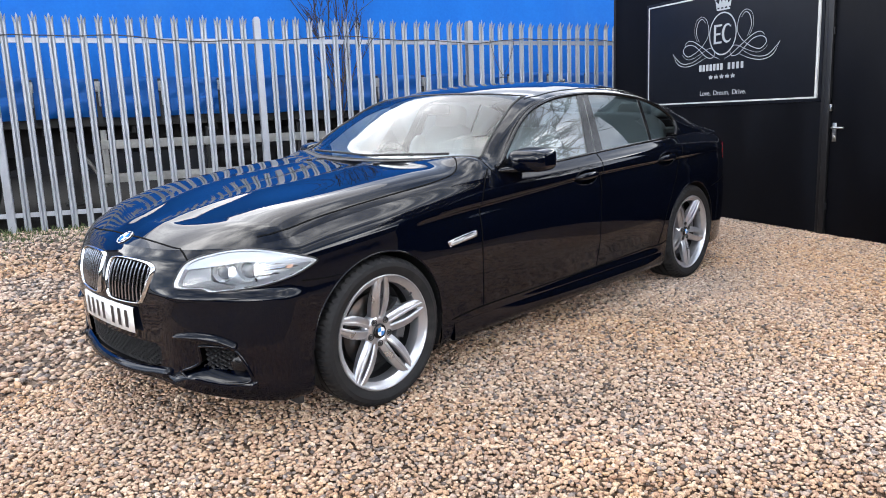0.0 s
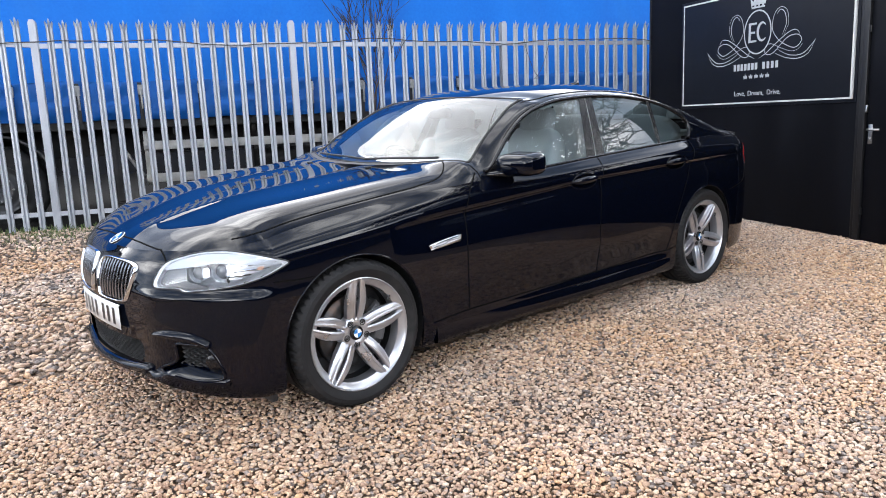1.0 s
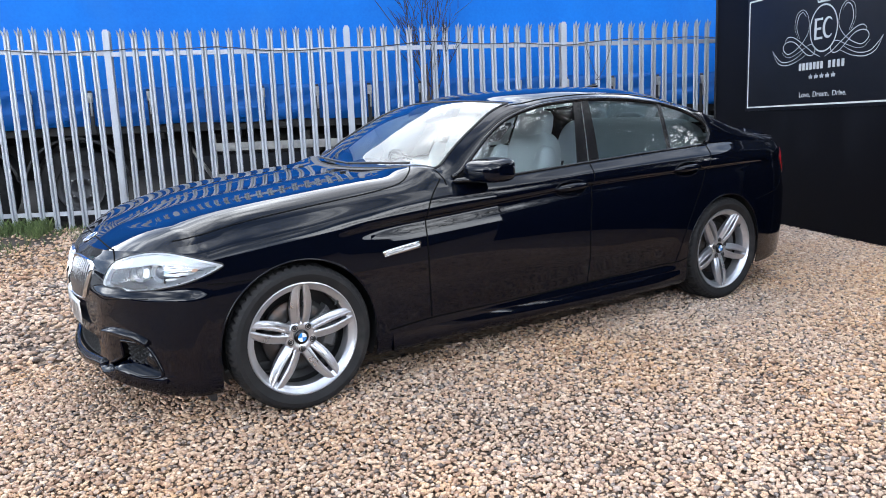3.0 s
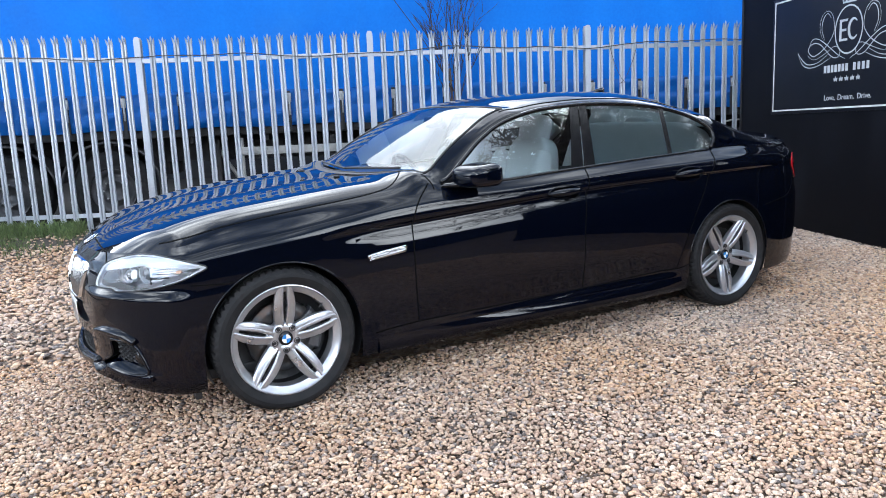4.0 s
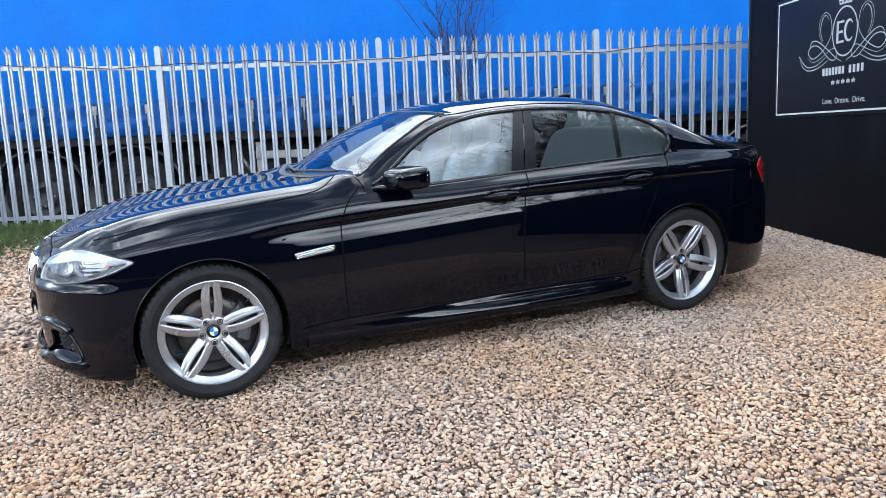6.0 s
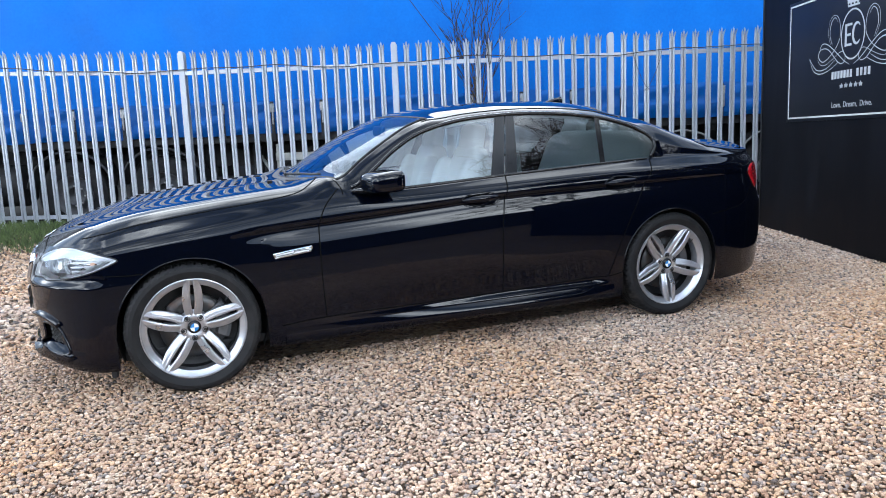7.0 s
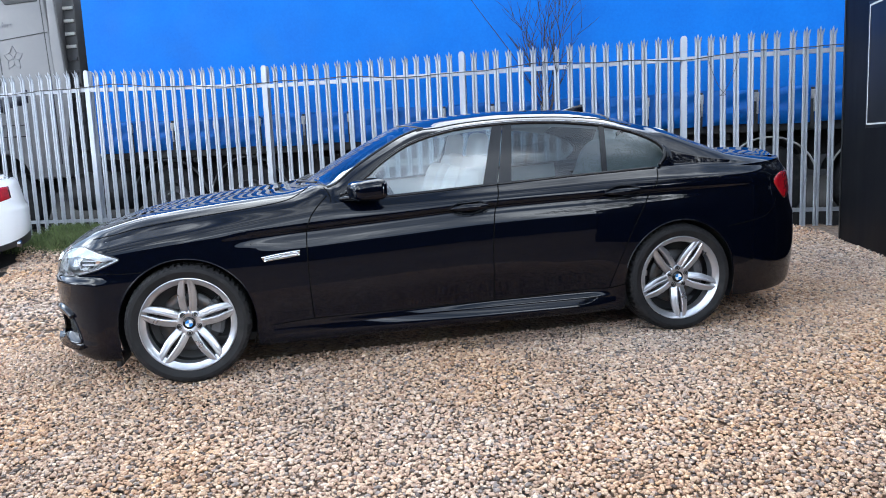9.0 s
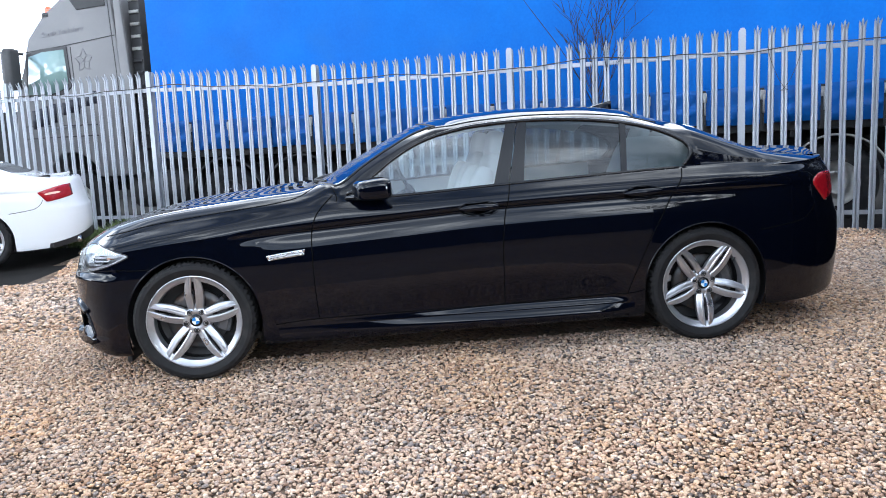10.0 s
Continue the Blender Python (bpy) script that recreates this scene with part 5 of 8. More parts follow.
def tail(theta, z):
    c, s = max(math.cos(theta), 0), max(math.sin(theta), 0)
    wc, xr = flank(X_REAR, z), tail_x(z)
    x = X_REAR + (xr - X_REAR) * c ** (2 / 2.55)
    lean = (flank(X_REAR + 0.01, z) - flank(X_REAR - 0.01, z)) / 0.02
    return x, wc * s ** (2 / 2.8) + lean * (x - X_REAR) * s ** 3


nose_top = curve((0.0, 0.768), (0.35, 0.772), (0.7, 0.785), (0.95, 0.795), (1.2, 0.806), (math.pi / 2, 0.822))
tail_top = curve((0.0, 1.045), (0.5, 1.040), (0.9, 1.030), (1.2, 1.020), (math.pi / 2, 1.010))
nose_bottom = curve((0.0, 0.234), (0.45, 0.228), (0.7, 0.202), (1.0, 0.172), (1.3, 0.157), (math.pi / 2, 0.150))
tail_bottom = curve((0.0, 0.245), (0.6, 0.23), (1.1, 0.195), (math.pi / 2, 0.185))


def arch_bottom(x):
    """Lower edge of the flank: the sill, or the wheel arch."""
    sill = 0.172 if 0.2 < x < 2.7 else 0.152 if x < 0.2 else 0.19
    for xc in (0.0, AXLE):
        d = abs(x - xc)
        if d < ARCH_R - 1e-6:
            return max(sill, HUB_Z + math.sqrt(ARCH_R ** 2 - d * d) - 0.004)
    return sill


HANDLES = ((1.634, 0.864), (2.584, 0.893))


def flank_columns():
    """Stations along the flank, dense round the arches."""
    xs = []
    for xc in (0.0, AXLE):
        for a in np.linspace(0, math.pi, 41):
            xs.append(xc - ARCH_R * math.cos(a) * 0.99999)
    xs += list(np.arange(ARCH_R + 0.03, AXLE - ARCH_R - 0.01, 0.03))
    for hx, _ in HANDLES:
        xs += list(np.arange(hx - 0.13, hx + 0.131, 0.008))
    xs += [X_FRONT, X_REAR]
    xs += list(np.linspace(-ARCH_R, X_FRONT, 2)) + list(np.linspace(AXLE + ARCH_R, X_REAR, 3))
    xs = sorted(set(round(x, 5) for x in xs if X_FRONT - 1e-6 <= x <= X_REAR + 1e-6))
    return xs


NOSE_COLUMNS = 100
ROWS_LOW, ROWS_MID, ROWS_UP = 44, 8, 12


def column_heights(bottom, crease, top):
    z = [bottom + (crease - 0.055 - bottom) * i / ROWS_LOW for i in range(ROWS_LOW)]
    z += [crease - 0.055 + 0.055 * i / ROWS_MID for i in range(ROWS_MID)]
    z += [crease + (top - crease) * i / ROWS_UP for i in range(ROWS_UP + 1)]
    return z


def lower_shell():
    """Waterline grid of the left half: (columns, rows, xyz), with a tag for each column."""
    cols, tags = [], []
    n = NOSE_COLUMNS
    for i in range(n):
        th = math.pi / 2 * i / n
        b, t = nose_bottom(th), nose_top(th)
        cz = t - 0.06
        cols.append([(*nose(th, z), z) for z in column_heights(b, cz, t)])
        tags.append(("nose", th))
    xs = flank_columns()
    eps = 1e-5
    for x in xs:
        jump = [arch_bottom(x)]
        for xc, sgn in ((0.0, -1), (0.0, 1), (AXLE, -1), (AXLE, 1)):
            if abs(x - (xc + sgn * ARCH_R * 0.99999)) < 2e-5:
                jump = [arch_bottom(xc + sgn * (ARCH_R + 0.01)), HUB_Z]
                if sgn > 0:
                    jump = jump[::-1]
        for b in jump:
            t = shoulder_z(x)
            cz = min(crease_z(x), t - 0.055)
            cols.append([(x, flank(x, z), z) for z in column_heights(b, cz, t)])
            tags.append(("flank", x))
    n = 44
    for i in range(n - 1, -1, -1):
        th = math.pi / 2 * i / n
        b, t = tail_bottom(th), tail_top(th)
        cz = min(crease_z(3.4), t - 0.055)
        cols.append([(*tail(th, z), z) for z in column_heights(b, cz, t)])
        tags.append(("tail", th))
    return np.array(cols), tags


# upper body: rows from the shoulder to the middle line, at stations along the side
UC2Z = curve((0.84, 0.965), (0.90, 0.985), (1.03, 1.074), (1.185, 1.184), (1.32, 1.255), (1.457, 1.298), (1.66, 1.333), (1.85, 1.345), (2.0, 1.349), (2.2, 1.342), (2.517, 1.308), (2.713, 1.260), (2.852, 1.200), (2.94, 1.150),
             (3.05, 1.112), (3.2, 1.075), (3.34, 1.052))
UC4Z = curve((0.84, 0.990), (0.98, 1.115), (1.19, 1.242), (1.33, 1.312), (1.45, 1.348), (1.66, 1.371), (1.96, 1.387), (2.3, 1.382), (2.55, 1.356), (2.71, 1.326), (2.96, 1.262), (3.2, 1.165), (3.34, 1.110))
UC4W = curve((0.84, 0.755), (0.98, 0.715), (1.19, 0.655), (1.33, 0.615), (1.45, 0.595), (1.66, 0.585), (2.3, 0.580), (2.6, 0.572), (2.96, 0.575), (3.2, 0.600), (3.34, 0.62))
MIDZ = curve((-0.76, 0.765), (-0.70, 0.800), (-0.60, 0.842), (-0.42, 0.898), (-0.24, 0.938), (0.11, 0.980), (0.45, 1.012), (0.60, 1.022), (0.69, 1.045), (0.84, 1.125), (1.02, 1.220), (1.20, 1.308), (1.34, 1.368), (1.50, 1.402), (1.70, 1.424), (1.97, 1.438),
             (2.35, 1.432), (2.60, 1.405), (2.80, 1.352), (3.0, 1.278), (3.2, 1.192), (3.36, 1.118), (3.46, 1.088), (3.7, 1.075), (3.95, 1.045))
BOW = curve((-0.38, -0.20), (0.2, -0.19), (0.84, -0.21), (1.15, -0.16), (1.45, -0.10), (2.0, 0.0), (2.5, 0.06), (2.8, 0.08), (3.34, 0.09))
U_ROWS = [2, 6, 2, 3, 60]


BONNET_CREASE = curve((-0.76, 0.09), (-0.65, 0.115), (-0.45, 0.17), (-0.20, 0.235), (0.05, 0.275), (0.35, 0.275), (0.62, 0.25))


def ridge(x, w):
    """Raised crease lines running along the bonnet."""
    k = smooth01(-0.78, -0.62, x) * (1 - smooth01(0.35, 0.66, x))
    d = math.sqrt((w - BONNET_CREASE(x)) ** 2 + 0.006 ** 2)
    return k * (0.0110 * math.exp(-d / 0.085) - 0.002)


def upper_section(u):
    c0w, c0z = shoulder_w(u), shoulder_z(u)
    c1w, c1z = c0w - 0.022, c0z + 0.016
    c2z, c4z, c4w = UC2Z(u), UC4Z(u), UC4W(u)
    c2w = c1w - max(c2z - c1z, 0) * (0.44 + 0.06 * smooth01(2.80, 3.06, u))
    rise = min(0.036, 0.55 * max(c4z - c2z, 0.0))
    flat = smooth01(0.95, 1.2, u) * (1 - smooth01(2.80, 2.95, u))
    late = smooth01(2.70, 3.0, u)
    c3w = c2w + (c4w - c2w) * (0.46 - 0.12 * late) + 0.004
    c3z = c2z + (c4z - c2z) * (0.62 + 0.08 * late)
    c3w, c3z = c3w + (c2w - rise * 0.44 - c3w) * flat, c3z + (c2z + rise - c3z) * flat
    bow = BOW(u)
    xm = u + bow
    zm = MIDZ(xm)
    cab = smooth01(0.75, 0.96, u)
    # the roof is one rounded sweep from the window frame to the middle
    sweep = smooth01(1.42, 1.62, u) * (1 - smooth01(2.55, 2.92, u))
    c3w, c3z = c3w + (c2w - 0.006 - c3w) * sweep, c3z + (c2z + 0.012 - c3z) * sweep

    def roof_z(w, z):
        return z + (zm - (zm - c2z - 0.012) * (w / (c2w - 0.006)) ** 3.3 - z) * sweep
    c4z = roof_z(c4w, c4z)
    key = [(c0w, c0z), (c1w, c1z), (c2w, c2z), (c3w, c3z), (c4w, c4z)]
    hood = [(c0w, c0z), (c0w * 0.975, 0), (c0w * 0.95, 0), (c0w * 0.92, 0), (c0w * 0.89, 0)]
    pts = []
    for (wa, za), (wb, _) in zip(key, hood):
        w = wb + (wa - wb) * cab
        pts.append([w, za])
    out = []
    for seg in range(4):
        a, b = pts[seg], pts[seg + 1]
        for j in range(U_ROWS[seg]):
            t = j / U_ROWS[seg]
            bulge = 0.004 * math.sin(math.pi * t) * cab * (1 - smooth01(2.84, 3.02, u)) if seg == 1 and 0.9 < u < 3.02 else 0
            w, z = a[0] + (b[0] - a[0]) * t + bulge, a[1] + (b[1] - a[1]) * t
            out.append((w, roof_z(w, z) if seg == 3 else z))
    a = pts[4]
    for j in range(U_ROWS[4] + 1):
        t = j / U_ROWS[4]
        w = a[0] * (1 - t)
        out.append((w, roof_z(w, zm + (a[1] - zm) * (w / a[0]) ** 2.2)))
    res = []
    for w, z in out:
        x = u + bow * max(0.0, 1 - (w / pts[3][0]) ** 2) if w < pts[3][0] else u
        zh = MIDZ(x) - (MIDZ(x) - c0z) * (w / c0w) ** (6.0 + 5.0 * smooth01(-0.60, -0.10, x)) + ridge(x, w)
        res.append((x, w, zh + (z - zh) * cab))
    return res


U_STATIONS = sorted(set([round(v, 4) for v in list(np.arange(X_FRONT, 0.80, 0.035)) + [0.80, 0.84] + list(np.arange(0.86, 3.34, 0.03)) + [2.93, 2.95, 3.28, X_REAR]]))


def upper_shell():
    rows = [upper_section(u) for u in U_STATIONS]
    us = list(U_STATIONS)
    n = len(rows[0])
    f = [i / (n - 1) for i in range(n)]
    # front crescent: from the first section to the nose's top edge
    front = []
    first = rows[0]
    for k in range(9, 0, -1):
        s = k / 9
        sec = []
        for (x, w, z) in first:
            th = math.asin(min(1, w / first[0][1])) if w < first[0][1] else math.pi / 2
            ex, ew = nose(th, nose_top(th))
            ez = nose_top(th)
            ew = min(ew, w + (ew - w))
            sec.append((x + (ex - x) * s, w + (ew - w) * s, z + (ez - z) * s ** 1.35))
        front.append(sec)
    rear = []
    last = rows[-1]
    for k in range(1, 10):
        s = k / 9
        sec = []
        for (x, w, z) in last:
            th = math.asin(min(1, w / last[0][1])) if w < last[0][1] else math.pi / 2
            ex, ew = tail(th, tail_top(th))
            ez = tail_top(th)
            sec.append((x + (ex - x) * s, w + (ew - w) * s, z + (ez - z) * s ** 0.8))
        rear.append(sec)
    tags = [("nose", k) for k in range(len(front))] + us + [("tail", k) for k in range(len(rear))]
    return np.array(front + rows + rear), tags


def grid_normals(g):
    """Smooth normals of a grid of points, summed from its quads by area."""
    n = np.zeros_like(g)
    d1 = g[1:, 1:] - g[:-1, :-1]
    d2 = g[:-1, 1:] - g[1:, :-1]
    f = np.cross(d1, d2)
    for a in (slice(None, -1), slice(1, None)):
        for b in (slice(None, -1), slice(1, None)):
            n[a, b] += f
    ln = np.linalg.norm(n, axis=2, keepdims=True)
    return n / np.maximum(ln, 1e-12)


class Shell:
    """Collects the quads of the body grids panel by panel, with the normals of the unbroken surface."""

    def __init__(self):
        self.panels = {}
        self.all_v, self.all_f = [], []

    def add(self, g, classify, column_tags=None):
        left = g.copy()
        left[..., 1] *= -1
        nl = grid_normals(left)
        mid = left[left.shape[0] // 2, left.shape[1] // 2]
        if nl[left.shape[0] // 2, left.shape[1] // 2] @ (mid - np.array((1.6, 0, 0.5))) < 0:
            nl = -nl
        for i, tag in enumerate(column_tags or []):
            if tag[0] == "flank":
                for j in range(left.shape[1]):
                    x, z = left[i, j, 0], left[i, j, 2]
                    z = min(z, shoulder_z(x) - 0.004)
                    dx = (flank(x + 0.012, z) - flank(x - 0.012, z)) / 0.024
                    dz = (flank(x, z + 0.003) - flank(x, z - 0.003)) / 0.006
                    q = np.array((-dx, -1.0, -dz))
                    nl[i, j] = q / np.linalg.norm(q)
        base = len(self.all_v)
        nr = left.shape[1]
        self.all_v += [tuple(p) for p in left.reshape(-1, 3)]
        for i in range(left.shape[0] - 1):
            for j in range(nr - 1):
                idx = [(i, j), (i + 1, j), (i + 1, j + 1), (i, j + 1)]
                c = sum(left[k] for k in idx) / 4
                name = classify(i, j, c)
                if name is None:
                    continue
                if name == "recess":
                    self.all_f.append([base + a * nr + b for a, b in idx])
                    continue
                fn = np.cross(left[idx[2]] - left[idx[0]], left[idx[3]] - left[idx[1]])
                if np.linalg.norm(fn) < 2e-8:
                    continue
                if fn @ nl[idx[0]] < 0:
                    idx = idx[::-1]
                self.all_f.append([base + a * nr + b for a, b in idx])
                for side in (-1, 1):
                    key = (name, side if name not in MIDDLE_PANELS else 0)
                    v, n, f, seen = self.panels.setdefault(key, ([], [], [], {}))
                    face = []
                    for a, b in (idx if side < 0 else idx[::-1]):
                        tag = (base, a, b, side)
                        if side > 0 and abs(left[a, b][1]) < 1e-6:
                            tag = (base, a, b, -1)
                        if tag not in seen:
                            p, q = left[a, b], nl[a, b]
                            if abs(p[1]) < 1e-6:
                                q = np.array((q[0], 0, q[2]))
                            m = 1 if tag[3] < 0 else -1
                            seen[tag] = len(v)
                            v.append((p[0], p[1] * m, p[2]))
                            n.append((q[0], q[1] * m, q[2]))
                        face.append(seen[tag])
                    if len(set(face)) >= 3:
                        f.append(face)

    def tree(self):
        from_v = [Vector(v) for v in self.all_v]
        return from_v, self.all_f


MIDDLE_PANELS = {"bonnet", "roof_panel", "boot_lid", "front_bumper", "rear_bumper", "windscreen", "rear_window", "scuttle", "nose_panel"}


def inside(poly, x, y):
    hit = False
    n = len(poly)
    for i in range(n):
        x1, y1 = poly[i]
        x2, y2 = poly[(i + 1) % n]
        if (y1 > y) != (y2 > y) and x < (x2 - x1) * (y - y1) / (y2 - y1) + x1:
            hit = not hit
    return hit


def at_z(points):
    """x as a function of z along a shut line."""
    return curve(*sorted([(z, x) for x, z in points]))


DOOR_FRONT = [(0.812, 0.990), (0.745, 0.925), (0.706, 0.866), (0.683, 0.773), (0.680, 0.515), (0.690, 0.301)]
DOOR_MIDDLE = [(1.822, 0.990), (1.800, 0.90), (1.776, 0.795), (1.759, 0.600), (1.760, 0.301)]
DOOR_REAR = [(2.840, 1.022), (2.815, 0.97), (2.726, 0.830), (2.622, 0.639), (2.517, 0.412), (2.481, 0.318)]
SILL_LINE = [(0.445, 0.286), (0.690, 0.301), (1.200, 0.302), (1.760, 0.303), (2.320, 0.316), (2.481, 0.318), (2.58, 0.335)]
door_front_x, door_middle_x, door_rear_x = at_z(DOOR_FRONT), at_z(DOOR_MIDDLE), at_z(DOOR_REAR)
sill_line_z = curve(*SILL_LINE)
# outlines on the nose, as (half-width, z) seen from the front
KIDNEY = [(0.036, 0.700), (0.060, 0.722), (0.150, 0.728), (0.290, 0.724), (0.352, 0.712), (0.366, 0.690), (0.345, 0.620), (0.318, 0.572), (0.285, 0.552), (0.180, 0.546), (0.080, 0.548), (0.048, 0.562), (0.038, 0.610)]
LOWER_INTAKE = [(0.0, 0.390), (0.20, 0.390), (0.362, 0.388), (0.390, 0.372), (0.374, 0.292), (0.350, 0.278), (0.20, 0.270), (0.0, 0.268)]
SIDE_INTAKE = [(0.600, 0.406), (0.66, 0.409), (0.715, 0.404), (0.745, 0.375), (0.768, 0.305), (0.770, 0.258), (0.70, 0.248), (0.60, 0.250), (0.53, 0.262), (0.500, 0.284), (0.555, 0.310), (0.592, 0.336), (0.597, 0.372)]
# headlamp, seen from the corner: (along the corner, z), along = (x + w) * 0.7071
LAMP = [(-0.170, 0.640), (-0.158, 0.690), (-0.120, 0.735), (-0.050, 0.762), (0.060, 0.784), (0.180, 0.786), (0.290, 0.768), (0.360, 0.745), (0.388, 0.728), (0.370, 0.712), (0.300, 0.680), (0.200, 0.655), (0.100, 0.640), (0.030, 0.634), (-0.02, 0.630), (-0.060, 0.640)]


BONNET_FRONT = [(-0.706, 0.0), (-0.705, 0.15), (-0.699, 0.30), (-0.692, 0.40), (-0.684, 0.445)]


def shrink(poly, k):
    cx, cy = sum(p[0] for p in poly) / len(poly), sum(p[1] for p in poly) / len(poly)
    return [(cx + (x - cx) * k, cy + (y - cy) * k) for x, y in poly]


KIDNEY_HOLE = shrink(spline(KIDNEY, 4, True), 0.97)
SIDE_INTAKE_HOLE = shrink(spline(SIDE_INTAKE, 4, True), 0.96)
LAMP_HOLE = shrink(spline(LAMP, 4, True), 0.985)


def build_shell():
    shell = Shell()
    low, tags = lower_shell()

    def low_class(i, j, c):
        kind, q = tags[i]
        x, w, z = c[0], -c[1], c[2]
        if x < 0.0:
            if x < -0.55 and inside(KIDNEY_HOLE, w, z):
                return None
            if x < -0.55 and w < 0.385 and inside(LOWER_INTAKE + [(-0.4, 0.268), (-0.4, 0.390)], w, z) and w < 0.386:
                return None
            if x < -0.5 and inside(SIDE_INTAKE_HOLE, w, z):
                return None
            if inside(LAMP_HOLE, (x + w) * 0.7071, z):
                return None
        if kind == "nose" or (x < -0.2 and z < 0.66):
            return "front_bumper"
        if kind == "tail" or x > 3.2:
            if z < 0.64 + max(0, x - 3.2) * 0.13:
                return "rear_bumper"
            return "rear_wing" if kind != "tail" or w > 0.55 else "boot_lid"
        for hx, hz in HANDLES:
            if ((x - hx) / 0.113) ** 2 + ((z - hz - 0.003) / 0.0395) ** 2 < 1:
                return "recess"
        if z < sill_line_z(x) and ARCH_R < x < AXLE - ARCH_R:
            return "side_skirt"
        if x < door_front_x(z):
            return "front_wing"
        if x < door_middle_x(z):
            return "front_door"
        if x < door_rear_x(z):
            return "rear_door"
        return "rear_wing"

    shell.add(low, low_class, tags)
    up, utags = upper_shell()
    edges = np.cumsum([0] + U_ROWS)

    def up_class(i, j, c):
        t = utags[i]
        x, w, z = c[0], -c[1], c[2]
        if isinstance(t, tuple):
            if t[0] == "nose":
                if inside(LAMP_HOLE, (x + w) * 0.7071, z) and x > -0.9 and w > 0.5 and z < 0.79:
                    return None
                return "bonnet" if w < 0.74 else "front_wing"
            return "boot_lid" if w < 0.62 else "rear_wing"
        u = t
        if j >= edges[4]:
            if u < 0.80:
                return "bonnet"
            if u < 0.84:
                return "scuttle"
            if u < 1.45:
                return "windscreen"
            if u < 2.62:
                return "roof_panel"
            if u < 3.28:
                return "rear_window"
            return "boot_lid"
        if edges[1] <= j < edges[2] and 0.9 <= u < 2.93:
            return "side_glass"
        if u < 0.80:
            return "bonnet" if j >= edges[2] else "front_wing"
        if edges[2] <= j < edges[3] and 0.86 <= u < 2.95:
            return "window_frame"
        return "roof_side"

    shell.add(up, up_class)
    return shell


CAR_SHELL = build_shell()
from mathutils.bvhtree import BVHTree
CAR_BVH = BVHTree.FromPolygons(*CAR_SHELL.tree())


def on_body(p, d):
    """Where a ray from p (car frame, visible side) along d first meets the body: place and outward normal."""
    hit, nrm, _, _ = CAR_BVH.ray_cast(Vector(p), Vector(d).normalized())
    if hit is None:
        near, nrm, _, _ = CAR_BVH.find_nearest(Vector(p) + Vector(d).normalized() * 1.0)
        hit = near
    if nrm.dot(Vector(d)) > 0:
        nrm = -nrm
    return hit, nrm


SIDE_D, TOP_D, FRONT_D, CORNER_D, REAR_D = (0, 1, 0), (0, 0, -1), (1, 0, 0), (0.7071, 0.7071, 0), (-0.7071, 0.7071, 0)


def from_side(x, z):
    return (x, -2.0, z), SIDE_D


def from_top(x, w):
    return (x, -w, 3.0), TOP_D


def from_corner(s, z):
    # s = (x + w) * 0.7071; stand well outside the front corner
    x, w = s * 0.7071 - 1.4, s * 0.7071 + 1.4
    return (x, -w, z), CORNER_D


def from_rear_corner(s, z):
    # s = (x - w) * 0.7071
    x, w = s * 0.7071 + 3.5, 3.5 - s * 0.7071
    return (x, -w, z), REAR_D


def ribbon_bm(points, view, width, lift=0.0015, per=6, closed=False):
    """A strip laid on the body along a line of 2D points seen from one view."""
    pts = spline(points, per, closed)
    hits = [on_body(*view(*p)) for p in pts]
    bm = bmesh.new()
    n = len(hits)
    rows = []
    for i in range(n):
        a, b = hits[(i + 1) % n if closed else min(i + 1, n - 1)][0], hits[i - 1 if closed or i else 0][0]
        d = (a - b).normalized()
        nn = hits[i][1]
        s = d.cross(nn).normalized() * width / 2
        c = hits[i][0] + nn * lift
        rows.append((bm.verts.new(c + s), bm.verts.new(c - s)))
    for i in range(n if closed else n - 1):
        (a, b), (c, d) = rows[i], rows[(i + 1) % n]
        bm.faces.new((a, b, d, c))
    bmesh.ops.recalc_face_normals(bm, faces=bm.faces[:])
    return bm


def patch_bm(outline, view, lift, bulge=0.0, rings=6, per=5, sink=0.0, closed_spline=True, rim=0.0):
    """A cap laid on the body inside an outline; lift at the edge, more in the middle."""
    pts = spline(outline, per, True) if closed_spline else [np.array(p) for p in outline]
    c = sum(pts) / len(pts)
    bm = bmesh.new()
    loops = []
    for r in range(rings):
        k = 1 - r / rings
        loop = []
        for p in pts:
            h, nn = on_body(*view(*(c + (p - c) * k)))
            loop.append(bm.verts.new(h + nn * (lift + bulge * (1 - k * k) - sink * (1 - k ** 6))))
        loops.append(loop)
    h, nn = on_body(*view(*c))
    mid = bm.verts.new(h + nn * (lift + bulge - sink))
    n = len(pts)
    for a, b in zip(loops, loops[1:]):
        for i in range(n):
            bm.faces.new((a[i], a[(i + 1) % n], b[(i + 1) % n], b[i]))
    for i in range(n):
        bm.faces.new((loops[-1][i], loops[-1][(i + 1) % n], mid))
    if rim:
        low = []
        for p in pts:
            h, nn = on_body(*view(*p))
            low.append(bm.verts.new(h - nn * rim))
        for i in range(n):
            bm.faces.new((low[i], low[(i + 1) % n], loops[0][(i + 1) % n], loops[0][i]))
    bmesh.ops.recalc_face_normals(bm, faces=bm.faces[:])
    return bm


def ring_bm(outline, view, radius, lift=0.0, per=6, n=8, flatten=1.0):
    """A rounded bead along a closed outline on the body."""
    pts = []
    for p in spline(outline, per, True):
        h, nn = on_body(*view(*p))
        pts.append(h + nn * lift)
    return tube_bm(pts, radius, n, closed=True)


